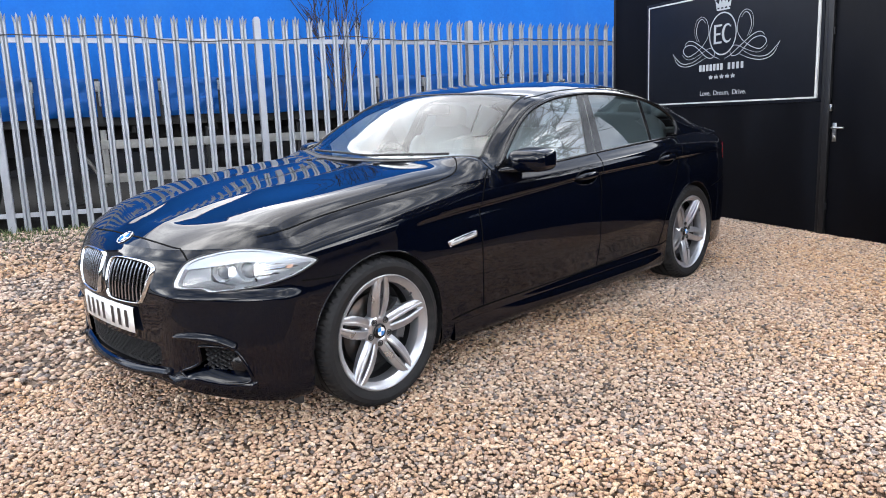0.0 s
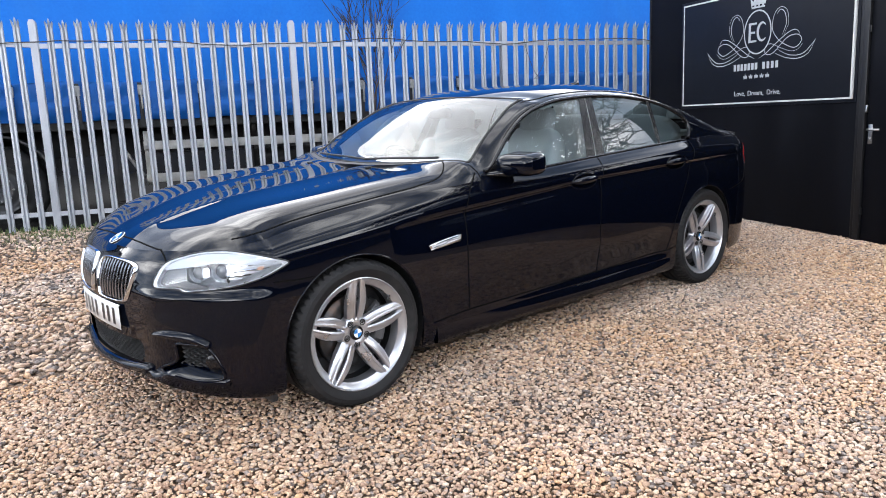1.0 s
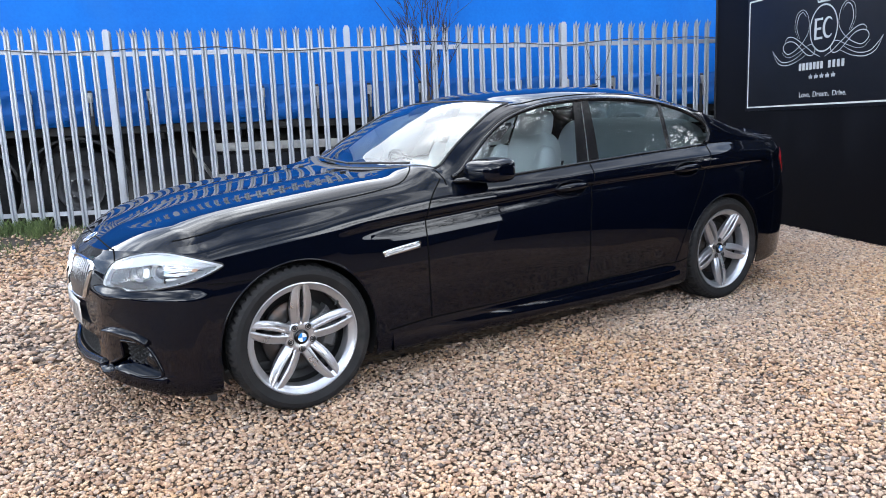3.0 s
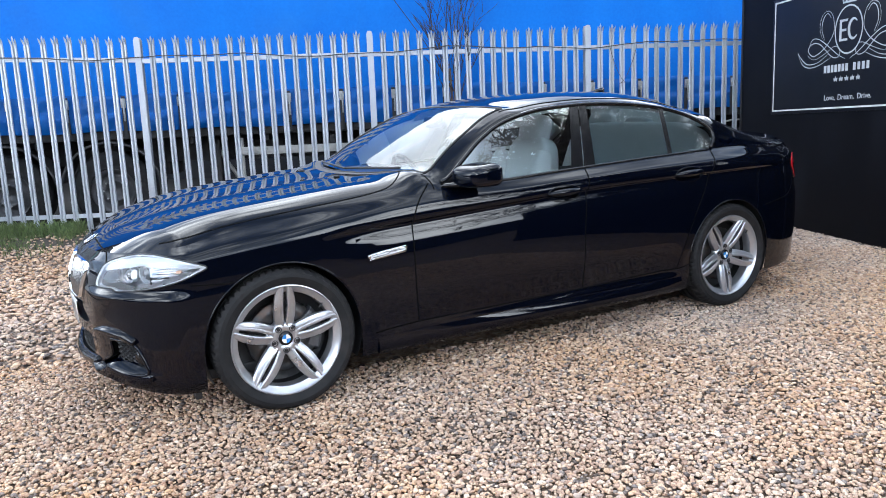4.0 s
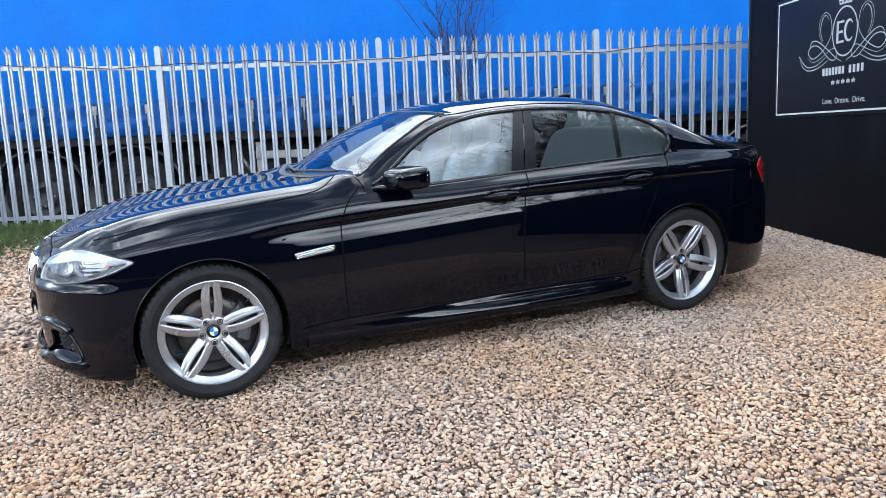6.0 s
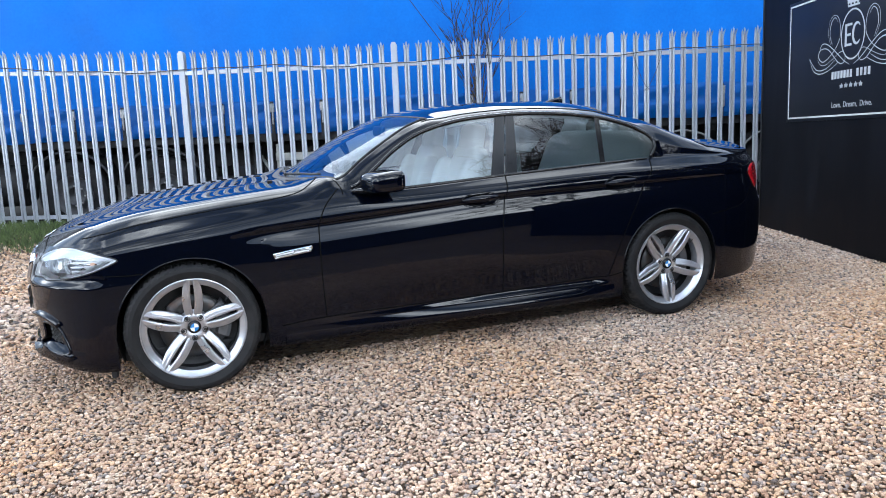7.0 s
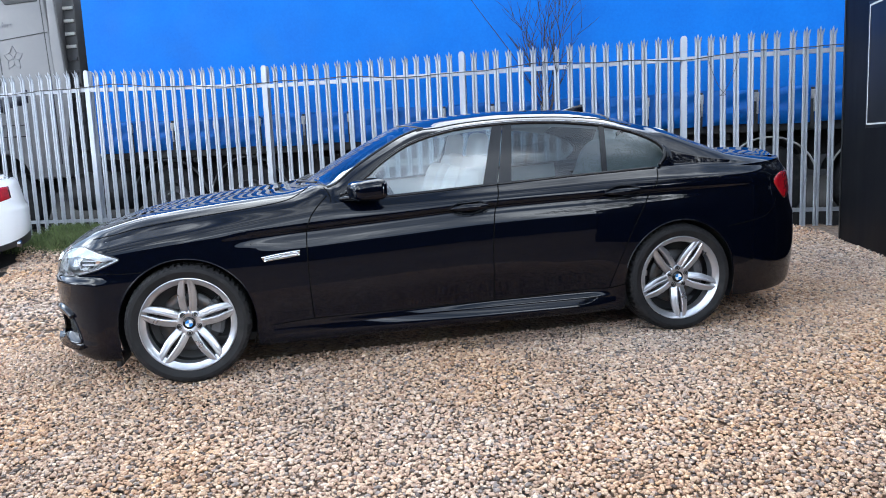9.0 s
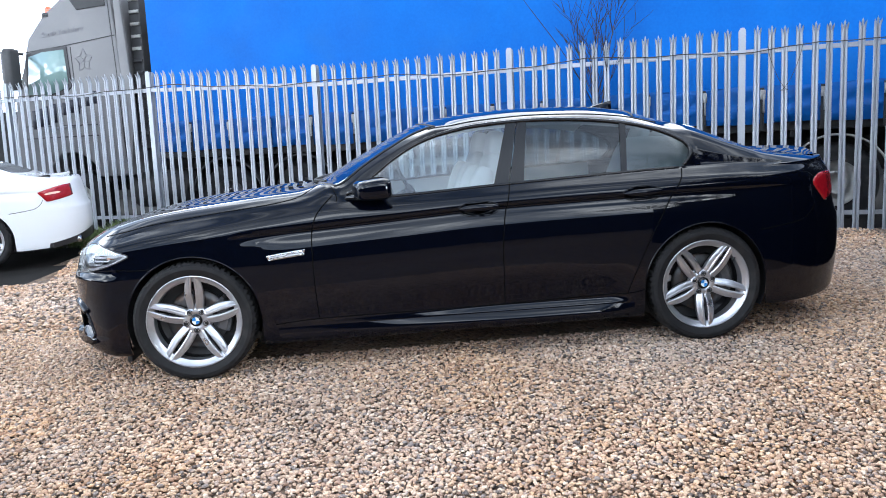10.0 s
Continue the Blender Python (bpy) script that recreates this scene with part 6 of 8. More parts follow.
def mirrored(bm):
    """The same for the far side."""
    out = bm.copy()
    for v in out.verts:
        v.co.y *= -1
    bmesh.ops.reverse_faces(out, faces=out.faces[:])
    return out


def both(name, bm, material, parent, label="", smooth=True):
    far = mirrored(bm)
    a = part(name, bm, material, parent, label, smooth)
    b = part(name, far, material, parent, label, smooth)
    return a, b


def panel_object(name, data, material, parent, label=""):
    v, n, f, _ = data
    me = bpy.data.meshes.new(name)
    me.from_pydata(v, [], f)
    me.materials.append(material)
    me.shade_smooth()
    me.normals_split_custom_set_from_vertices([Vector(q).normalized() for q in n])
    ob = new(name, me)
    ob.parent = parent
    if label:
        ob["label"] = label
    return ob


def build_wheel(parent, x, y, spoke0, side=-1):
    """A low-profile tyre on a five double-spoke alloy wheel; built facing -y, turned for the far side."""
    R, RIM = 0.340, 0.262
    tyre_prof = [(RIM - 0.012, -0.085), (RIM - 0.002, -0.104), (RIM + 0.010, -0.112), (0.300, -0.122), (0.318, -0.119), (0.331, -0.108), (0.338, -0.092), (R, -0.070), (R, -0.052), (R - 0.008, -0.050), (R - 0.008, -0.043), (R, -0.041),
                 (R, -0.006), (R - 0.008, -0.004), (R - 0.008, 0.004), (R, 0.006), (R, 0.041), (R - 0.008, 0.043), (R - 0.008, 0.050), (R, 0.052), (0.338, 0.092), (0.318, 0.119), (0.300, 0.122), (RIM, 0.104), (RIM - 0.012, 0.085)]
    tyre = lathe_bm(tyre_prof, 240)
    # cut slots into the tread shoulders
    for v in tyre.verts:
        r = math.hypot(v.co.x, v.co.z)
        k = int(round(math.degrees(math.atan2(v.co.z, v.co.x)) / 1.5 + (1 if abs(v.co.y) > 0.1 else 0))) % 4
        if k == 0 and 0.322 < r and abs(v.co.y) > 0.055:
            v.co.x *= 1 - 0.009 / r
            v.co.z *= 1 - 0.009 / r
    wheel = part("wheel", tyre, M_RUBBER, parent, "low-profile black tyre on silver alloy")
    wheel.data.set_sharp_from_angle(angle=radians(28))
    part("rim_barrel", lathe_bm([(RIM - 0.0365, -0.030), (RIM - 0.037, 0.02), (RIM - 0.020, 0.09), (RIM, 0.105)], 96), M_BARREL, wheel)
    rim = lathe_bm([(RIM + 0.002, -0.104), (RIM + 0.001, -0.111), (RIM - 0.003, -0.112), (RIM - 0.006, -0.106), (RIM - 0.010, -0.101), (RIM - 0.026, -0.090), (RIM - 0.034, -0.086), (RIM - 0.037, -0.076), (RIM - 0.036, -0.030)], 96)
    part("rim", rim, M_ALLOY, wheel).data.set_sharp_from_angle(angle=radians(30))
    # spokes: five pairs of petal-shaped blades with a slot between them
    stations = ((0.046, 0.020, 0.0195, -0.066, -0.030), (0.070, 0.0225, 0.0200, -0.074, -0.034), (0.098, 0.0265, 0.0205, -0.083, -0.042), (0.130, 0.0300, 0.0205, -0.090, -0.050),
                (0.165, 0.0308, 0.0205, -0.096, -0.060), (0.200, 0.0280, 0.0190, -0.100, -0.070), (0.230, 0.0240, 0.0165, -0.102, -0.080), (0.254, 0.0205, 0.0145, -0.104, -0.090))
    for i in range(5):
        ang = radians(spoke0 + 72 * i)
        bm = bmesh.new()
        for q in (-1, 1):
            rows = []
            for r, off, half, y0, y1 in stations:
                w = 2 * half
                inner = off - half
                sec = [(inner, y1), (inner, y0 + 0.004), (inner + 0.14 * w, y0), (inner + 0.30 * w, y0 + 0.0005), (inner + 0.40 * w, y0 + 0.0042), (inner + 0.78 * w, y0 + 0.0058), (inner + w, y0 + 0.013), (inner + w, y1)]
                rows.append([bm.verts.new((q * a, yy, r)) for a, yy in sec])
            for a, b in zip(rows, rows[1:]):
                for k in range(len(a)):
                    bm.faces.new((a[k], a[(k + 1) % len(a)], b[(k + 1) % len(a)], b[k]))
        # web that joins the two blades near the hub, set back
        rows = [[bm.verts.new((-o, yy, r)), bm.verts.new((o, yy, r))] for r, o, yy in ((0.040, 0.024, -0.058), (0.068, 0.022, -0.060), (0.088, 0.022, -0.046))]
        for a, b in zip(rows, rows[1:]):
            bm.faces.new((a[0], a[1], b[1], b[0]))
        bmesh.ops.recalc_face_normals(bm, faces=bm.faces[:])
        # local z is radial: turn so that it points at the wanted angle in the x-z plane
        bm.transform(Matrix.Rotation(math.pi / 2 - ang, 4, "Y"))
        part("spoke", bm, M_ALLOY, wheel).data.set_sharp_from_angle(angle=radians(34))
    part("hub", lathe_bm([(0.001, -0.066), (0.034, -0.066), (0.040, -0.072), (0.070, -0.070), (0.080, -0.060), (0.086, -0.030)], 48), M_ALLOY, wheel)
    for i in range(5):
        a = radians(spoke0 + 36 + 72 * i)
        bm = lathe_bm([(0.001, -0.0735), (0.007, -0.0735), (0.0085, -0.0705), (0.0115, -0.0705), (0.0125, -0.0755), (0.0150, -0.0750), (0.0155, -0.060)], 16)
        bm.transform(Matrix.Translation((0.056 * math.cos(a), 0, 0.056 * math.sin(a))))
        part("wheel_bolt", bm, M_BLACK, wheel)
    cap = part("centre_cap", lathe_bm([(0.001, -0.079), (0.030, -0.0785), (0.0335, -0.074), (0.034, -0.066)], 32), M_BLACK_GLOSS, wheel)
    round_badge(cap, 0.021, lambda p, q: Vector((p, -0.0800, q)))
    disc = part("brake_disc", lathe_bm([(0.085, -0.022), (0.090, -0.026), (0.168, -0.026), (0.170, -0.020), (0.170, 0.0)], 64), M_BRAKE, wheel)
    bm = bmesh.new()
    outer = []
    for a in np.linspace(radians(-26), radians(40), 12):
        outer.append([bm.verts.new((r * math.cos(a), yy, r * math.sin(a))) for r, yy in ((0.115, -0.030), (0.125, -0.050), (0.170, -0.052), (0.188, -0.036), (0.190, 0.02))])
    for a, b in zip(outer, outer[1:]):
        for k in range(4):
            bm.faces.new((a[k], b[k], b[k + 1], a[k + 1]))
    for end in (outer[0], outer[-1]):
        bm.faces.new(end)
    bmesh.ops.recalc_face_normals(bm, faces=bm.faces[:])
    part("brake_caliper", bm, M_CALIPER, wheel, smooth=False)
    part("inner_drum", lathe_bm([(0.001, 0.03), (0.20, 0.03), (RIM - 0.036, 0.02)], 32), M_BLACK, wheel)
    part("valve", tube_bm([((RIM - 0.03) * math.cos(radians(38)), -0.092, (RIM - 0.03) * math.sin(radians(38))), ((RIM - 0.055) * math.cos(radians(38)), -0.098, (RIM - 0.055) * math.sin(radians(38)))], 0.004, 6), M_BLACK, wheel)
    wheel.location = (x, y, HUB_Z)
    if side > 0:
        wheel.rotation_euler = (0, 0, math.pi)
    return wheel


def round_badge(parent, r, place):
    """A round emblem: four plain quarters in blue and white."""
    for k in range(4):
        bm = bmesh.new()
        c = bm.verts.new(place(0, 0))
        arc = [bm.verts.new(place(r * math.cos(a), r * math.sin(a))) for a in np.linspace(k * math.pi / 2, (k + 1) * math.pi / 2, 8)]
        for a, b in zip(arc, arc[1:]):
            bm.faces.new((c, a, b))
        part("badge_quarter", bm, M_BADGE_BLUE if k % 2 else M_BADGE_WHITE, parent, smooth=False)


def super_bm(sx, sy, sz, e=0.45, n=28, m=16, shape=None):
    """A rounded block (superellipsoid); shape may move each point."""
    bm = bmesh.new()
    rows = []

    def sp(v):
        return math.copysign(abs(v) ** e, v)
    for j in range(m + 1):
        b = -math.pi / 2 + math.pi * j / m
        row = []
        for i in range(n):
            a = 2 * math.pi * i / n
            p = Vector((sx * sp(math.cos(b)) * sp(math.cos(a)), sy * sp(math.cos(b)) * sp(math.sin(a)), sz * sp(math.sin(b))))
            row.append(bm.verts.new(shape(p) if shape else p))
        rows.append(row)
    for a, b in zip(rows, rows[1:]):
        for i in range(n):
            bm.faces.new((a[i], a[(i + 1) % n], b[(i + 1) % n], b[i]))
    bmesh.ops.remove_doubles(bm, verts=bm.verts[:], dist=1e-5)
    bmesh.ops.recalc_face_normals(bm, faces=bm.faces[:])
    return bm


def side_pane(f0, f1, x_lo, x_hi, lift, inset=0.0, n=18):
    """A piece of the cabin side between two leaning edges, each (x at the belt, x at the top)."""
    bm = bmesh.new()
    rows = []
    for j in range(9):
        f = f0 + (f1 - f0) * j / 8
        row = []
        for i in range(n + 1):
            t = i / n
            a = x_lo[0] + (x_lo[1] - x_lo[0]) * f
            b = x_hi[0] + (x_hi[1] - x_hi[0]) * f
            x = a + (b - a) * t
            sec = upper_section(x)
            k = U_ROWS[0] + f * U_ROWS[1]
            i0 = int(k)
            q = k - i0
            p0, p1 = Vector(sec[i0]), Vector(sec[min(i0 + 1, len(sec) - 1)])
            p = p0.lerp(p1, q)
            nn = Vector((0, 0.914, 0.405))
            row.append(bm.verts.new(Vector((p.x, -p.y, p.z)) + Vector((0, -nn.y, nn.z)) * lift))
        rows.append(row)
    for a, b in zip(rows, rows[1:]):
        for i in range(n):
            bm.faces.new((a[i], a[i + 1], b[i + 1], b[i]))
    bmesh.ops.recalc_face_normals(bm, faces=bm.faces[:])
    return bm


def build_car():
    car = thing("saloon_car", "dark blue-black four-door saloon car parked on the gravel", "car", CAR_MATRIX)
    labels = {"windscreen": "windscreen glass reflecting pale sky", "rear_window": "rear window glass"}
    mats = {"windscreen": M_SCREEN, "rear_window": M_GLASS_REAR, "scuttle": M_BLACK, "window_frame": M_BLACK_GLOSS}
    parts = {}
    for (name, side), data in CAR_SHELL.panels.items():
        if name == "side_glass":
            continue
        if name == "roof_side":
            pass
        ob = panel_object(name, data, mats.get(name, M_PAINT), car, labels.get(name, ""))
        if name in ("windscreen", "rear_window"):
            ob.visible_shadow = False
        parts[(name, side)] = ob

    # wheel-arch liners and lips
    for xc in (0.0, AXLE):
        bm = bmesh.new()
        rows = []
        for a in np.linspace(-0.42, math.pi + 0.42, 40):
            x, z = xc - ARCH_R * math.cos(a), HUB_Z + ARCH_R * math.sin(a)
            w = flank(min(max(x, X_FRONT), X_REAR), max(z, 0.2))
            rows.append([bm.verts.new((x, -w, z)), bm.verts.new((x, -(w - 0.004), z - 0.0)), bm.verts.new((xc + (x - xc) * 1.02, -(w - 0.05), HUB_Z + (z - HUB_Z) * 1.02)), bm.verts.new((xc + (x - xc) * 1.04, -0.50, HUB_Z + (z - HUB_Z) * 1.04))])
        for a, b in zip(rows, rows[1:]):
            for k in range(3):
                bm.faces.new((a[k], b[k], b[k + 1], a[k + 1]))
        bmesh.ops.recalc_face_normals(bm, faces=bm.faces[:])
        both("arch_liner", bm, M_BLACK, car, "black wheel-arch liner")
        both("inner_panel", box_bm(0.9, 0.02, 0.75, (xc, -0.50, 0.50)), M_BLACK, car)
    # floor pan
    part("floor_pan", box_bm(3.70, 1.56, 0.05, (1.50, 0, 0.205), 0.01), M_BLACK, car)
    part("engine_bay", box_bm(0.55, 1.0, 0.30, (-0.34, 0, 0.42), 0.02), M_GAP, car)

    # shut lines
    for pts in (DOOR_FRONT, DOOR_MIDDLE, DOOR_REAR, SILL_LINE):
        both("shut_line", ribbon_bm(pts, from_side, 0.0062), M_GAP, car)
    both("shut_line", ribbon_bm([(3.28, 0.640), (3.40, 0.655), (3.559, 0.680), (3.640, 0.735), (3.665, 0.785)], from_side, 0.005), M_GAP, car)
    both("shut_line", ribbon_bm([(-0.40, 0.655), (-0.33, 0.650), (-0.27, 0.648), (-0.215, 0.650)], from_side, 0.005), M_GAP, car)
    # bonnet edge: along the nose and up the wings to the scuttle
    both("shut_line", ribbon_bm(BONNET_FRONT, from_top, 0.0065), M_GAP, car)
    both("shut_line", ribbon_bm([(-0.172, 0.783), (-0.150, 0.768), (-0.122, 0.742)], from_corner, 0.0065), M_GAP, car)
    both("shut_line", ribbon_bm([(-0.487, 0.715), (-0.40, 0.758), (-0.20, 0.782), (0.0, 0.793), (0.30, 0.806), (0.50, 0.804), (0.62, 0.780), (0.70, 0.715), (0.735, 0.655)], from_top, 0.0065), M_GAP, car)
    # filler between wing, door and A-pillar
    both("shut_line", ribbon_bm([(0.80, 0.77), (0.83, 0.82), (0.835, 0.848)], from_top, 0.005), M_GAP, car)

    build_glasshouse(car)
    build_front(car)
    build_sides(car)
    build_tail(car)
    build_interior(car)
    # wheels: the visible pair carries its own spoke positions
    build_wheel(car, 0.0, -TRACK, 88)
    build_wheel(car, AXLE, -TRACK, -88)
    build_wheel(car, 0.0, TRACK, 60, 1)
    build_wheel(car, AXLE, TRACK, 20, 1)
    return car


def build_glasshouse(car):
    # door glass and fixed quarter light
    for name, lo, hi, m in (("front_door_glass", (0.98, 0.94), (1.740, 1.850), M_GLASS_SIDE), ("rear_door_glass", (1.905, 1.962), (2.490, 2.520), M_GLASS_REAR), ("quarter_glass", (2.515, 2.548), (2.905, 2.928), M_GLASS_REAR)):
        a, b = both(name, side_pane(0.0, 1.0, lo, hi, 0.0), m, car, "glossy window glass")
        a.visible_shadow = b.visible_shadow = False
    # black pillars
    both("pillar_trim", side_pane(0.0, 1.0, (1.735, 1.845), (1.822, 1.906), 0.004, n=4), M_BLACK_GLOSS, car, "black pillar trim")
    both("pillar_trim", side_pane(0.0, 1.0, (1.828, 1.912), (1.910, 1.966), 0.004, n=4), M_BLACK_GLOSS, car, "black pillar trim")
    both("window_divider", side_pane(0.0, 1.0, (2.482, 2.516), (2.518, 2.552), 0.006, n=2), M_BLACK_GLOSS, car)
    both("mirror_sail", side_pane(0.0, 1.0, (0.90, 0.90), (1.00, 0.99), 0.004, n=4), M_BLACK_GLOSS, car)
    # frame round the windows
    lower, upper = [], []
    for x in np.linspace(0.89, 2.93, 60):
        sec = upper_section(x)
        lower.append(Vector((x, -sec[U_ROWS[0]][1], sec[U_ROWS[0]][2])))
        upper.append(Vector((x, -sec[U_ROWS[0] + U_ROWS[1]][1], sec[U_ROWS[0] + U_ROWS[1]][2])))
    # the rear end of the window leans forward at its foot; body colour fills the rest
    end_x = curve((0.0, 2.858), (0.25, 2.893), (0.5, 2.914), (0.75, 2.918), (0.9, 2.902), (1.0, 2.872))

    def cabin_side(x, f, lift):
        sec = upper_section(x)
        k = U_ROWS[0] + f * U_ROWS[1]
        i0 = int(k)
        p = Vector(sec[i0]).lerp(Vector(sec[min(i0 + 1, len(sec) - 1)]), k - i0)
        return Vector((p.x, -p.y - 0.914 * lift, p.z + 0.405 * lift))
    bm = bmesh.new()
    rows = []
    for f in np.linspace(0, 1, 13):
        rows.append([bm.verts.new(cabin_side(end_x(f) + (2.965 - end_x(f)) * t, f, 0.005 * (1 - t) + 0.0005)) for t in np.linspace(0, 1, 7)])
    for u, v in zip(rows, rows[1:]):
        for i in range(6):
            bm.faces.new((u[i], u[i + 1], v[i + 1], v[i]))
    bmesh.ops.recalc_face_normals(bm, faces=bm.faces[:])
    both("rear_pillar", bm, M_PAINT, car)
    end = [cabin_side(end_x(f), f, 0.004) for f in np.linspace(0.97, 0.03, 14)]
    both("window_seal", tube_bm([p for p in upper if p.x < 2.86] + end, 0.0125, 8), M_BLACK_GLOSS, car, "gloss black window surround")
    lower = [p for p in lower if p.x < 2.858]
    both("belt_trim", tube_bm([p + Vector((0, -0.006, -0.006)) for p in lower], 0.0095, 8), M_BLACK_GLOSS, car, "black belt moulding")
    # windscreen edge seals, header line
    edge = []
    for u in np.linspace(0.84, 1.45, 24):
        sec = upper_section(u)
        k = sum(U_ROWS[:4])
        edge.append(Vector((sec[k][0], -sec[k][1], sec[k][2] + 0.001)))
    both("screen_seal", tube_bm(edge, 0.006, 6), M_BLACK, car)
    for u in (0.842, 1.45, 2.62, 3.28):
        line = []
        sec = upper_section(u)
        k = sum(U_ROWS[:4])
        for x, w, z in sec[k:]:
            line.append(Vector((x, -w, z + 0.0005)))
        line += [Vector((p.x, -p.y, p.z)) for p in line[::-1][1:]]
        part("screen_edge", tube_bm(line, 0.005, 6), M_BLACK, car)
    # roof moulding strip
    strip = []
    for u in np.linspace(1.40, 2.75, 40):
        sec = upper_section(u)
        k = sum(U_ROWS[:3]) + 2
        strip.append(Vector((sec[k][0], -sec[k][1], sec[k][2])))
    both("roof_moulding", tube_bm(strip, 0.0045, 6), M_BLACK_GLOSS, car)
    # shark-fin aerial
    fin = bmesh.new()
    rows = []
    for t in np.linspace(0, 1, 9):
        x = 2.50 + 0.19 * t
        hgt = 0.088 * (t ** 1.1) * (1 - 0.1 * t)
        hw = 0.020 * (1 - 0.3 * t)
        z = MIDZ(x) - 0.004
        rows.append([fin.verts.new((x, -hw, z)), fin.verts.new((x, -hw * 0.35, z + hgt * 0.75)), fin.verts.new((x, 0, z + hgt)), fin.verts.new((x, hw * 0.35, z + hgt * 0.75)), fin.verts.new((x, hw, z))])
    for a, b in zip(rows, rows[1:]):
        for k in range(4):
            fin.faces.new((a[k], a[k + 1], b[k + 1], b[k]))
    fin.faces.new(rows[-1])
    bmesh.ops.recalc_face_normals(fin, faces=fin.faces[:])
    part("aerial_fin", fin, M_PAINT, car)
    # wipers resting at the foot of the screen
    for y0, y1 in ((0.52, -0.12), (-0.08, -0.60)):
        pts = []
        for t in np.linspace(0, 1, 14):
            y = y0 + (y1 - y0) * t
            u = 0.855 + 0.02 * math.sin(math.pi * t)
            sec = upper_section(u)
            k = min(range(sum(U_ROWS[:4]), len(sec)), key=lambda q: abs(sec[q][1] - abs(y)))
            pts.append(Vector((sec[k][0] + 0.0, y, sec[k][2] + 0.016)))
        part("wiper", tube_bm(pts, 0.007, 6), M_BLACK, car, "black wiper blade")
    # bonnet washer jets
    for y in (-0.30, 0.30):
        h, nn = on_body(*from_top(0.52, abs(y)))
        part("washer_jet", box_bm(0.03, 0.022, 0.010, (h.x, y, h.z + 0.004), 0.004), M_BLACK, car)


def build_front(car):
    # kidney grilles
    for sgn in (-1, 1):
        def flip(bm):
            return bm if sgn < 0 else mirrored(bm)
        grille = part("kidney_grille", flip(patch_bm(shrink(KIDNEY, 1.01), from_front_solid, -0.045, rings=3)), M_GAP, car, "black grille backing")
        fr = bmesh.new()
        outer, inner = spline(KIDNEY, 5, True), spline(shrink(KIDNEY, 0.91), 5, True)
        rings = []
        for pts, lift in ((shrink(KIDNEY, 1.03), -0.004), (KIDNEY, 0.012), (shrink(KIDNEY, 0.970), 0.012), (shrink(KIDNEY, 0.945), 0.002), (shrink(KIDNEY, 0.925), -0.03)):
            ring = []
            for p in spline(pts, 5, True):
                h = nose_point(p[0], p[1])
                ring.append(fr.verts.new(h + Vector((-lift, 0, lift * 0.25))))
            rings.append(ring)
        n = len(rings[0])
        for a, b in zip(rings, rings[1:]):
            for i in range(n):
                fr.faces.new((a[i], a[(i + 1) % n], b[(i + 1) % n], b[i]))
        bmesh.ops.recalc_face_normals(fr, faces=fr.faces[:])
        part("grille_frame", flip(fr), M_CHROME, grille, "chrome grille surround")
        poly = [tuple(q) for q in spline(shrink(KIDNEY, 0.92), 5, True)]
        for i in range(11):
            w = 0.058 + i * 0.0275
            zs = [z for z in np.linspace(0.54, 0.73, 60) if inside(poly, w, z)]
            if len(zs) < 5:
                continue
            bm = bmesh.new()
            rows = []
            for z in np.linspace(zs[0], zs[-1], 8):
                p = nose_point(w, z)
                rows.append([bm.verts.new(p + Vector((0.000, 0.0022, 0))), bm.verts.new(p + Vector((-0.005, 0.0, 0))), bm.verts.new(p + Vector((0.0, -0.0022, 0))), bm.verts.new(p + Vector((0.030, 0.0, 0)))])
            for a, b in zip(rows, rows[1:]):
                for k in range(4):
                    bm.faces.new((a[k], a[(k + 1) % 4], b[(k + 1) % 4], b[k]))
            bmesh.ops.recalc_face_normals(bm, faces=bm.faces[:])
            part("grille_slat", flip(bm), M_DARK_CHROME, grille, smooth=False)
    # emblem on the nose
    h, nn = on_body(*from_top(-0.722, 0.0))
    em = part("emblem", badge_disc(h, nn, 0.039, 0.004), M_BLACK_GLOSS, car, "round emblem")
    a1 = nn.cross(Vector((0, 1, 0))).normalized()
    a2 = nn.cross(a1)
    round_badge(em, 0.027, lambda p, q: h + nn * 0.0052 + a1 * p + a2 * q)
    part("emblem_rim", tube_bm([h + nn * 0.003 + a1 * 0.039 * math.cos(t) + a2 * 0.039 * math.sin(t) for t in np.linspace(0, 2 * math.pi, 36, endpoint=False)], 0.0025, 6, closed=True), M_CHROME, em)
    # number plate with plain bars
    bm = bmesh.new()
    rows = []
    for w in np.linspace(-0.262, 0.262, 15):
        x = nose_x(0.45) - 0.012 + 0.20 * w * w
        rows.append([bm.verts.new((x + 0.006, w, 0.418)), bm.verts.new((x, w, 0.420)), bm.verts.new((x, w, 0.530)), bm.verts.new((x + 0.006, w, 0.532))])
    for a, b in zip(rows, rows[1:]):
        for k in range(3):
            bm.faces.new((a[k], b[k], b[k + 1], a[k + 1]))
    bmesh.ops.recalc_face_normals(bm, faces=bm.faces[:])
    plate = part("number_plate", bm, M_PLATE, car, "white number plate")
    for i in range(7):
        c = -0.205 + 0.062 * i + (0.036 if i > 3 else 0)
        bm = bmesh.new()
        rows = [[bm.verts.new((nose_x(0.45) - 0.0145 + 0.20 * w * w, -w, z)) for z in (0.437, 0.514)] for w in np.linspace(c - 0.0135, c + 0.0135, 4)]
        for a, b in zip(rows, rows[1:]):
            bm.faces.new((a[0], b[0], b[1], a[1]))
        part("plate_bar", bm, M_PLATE_BAR, plate, smooth=False)
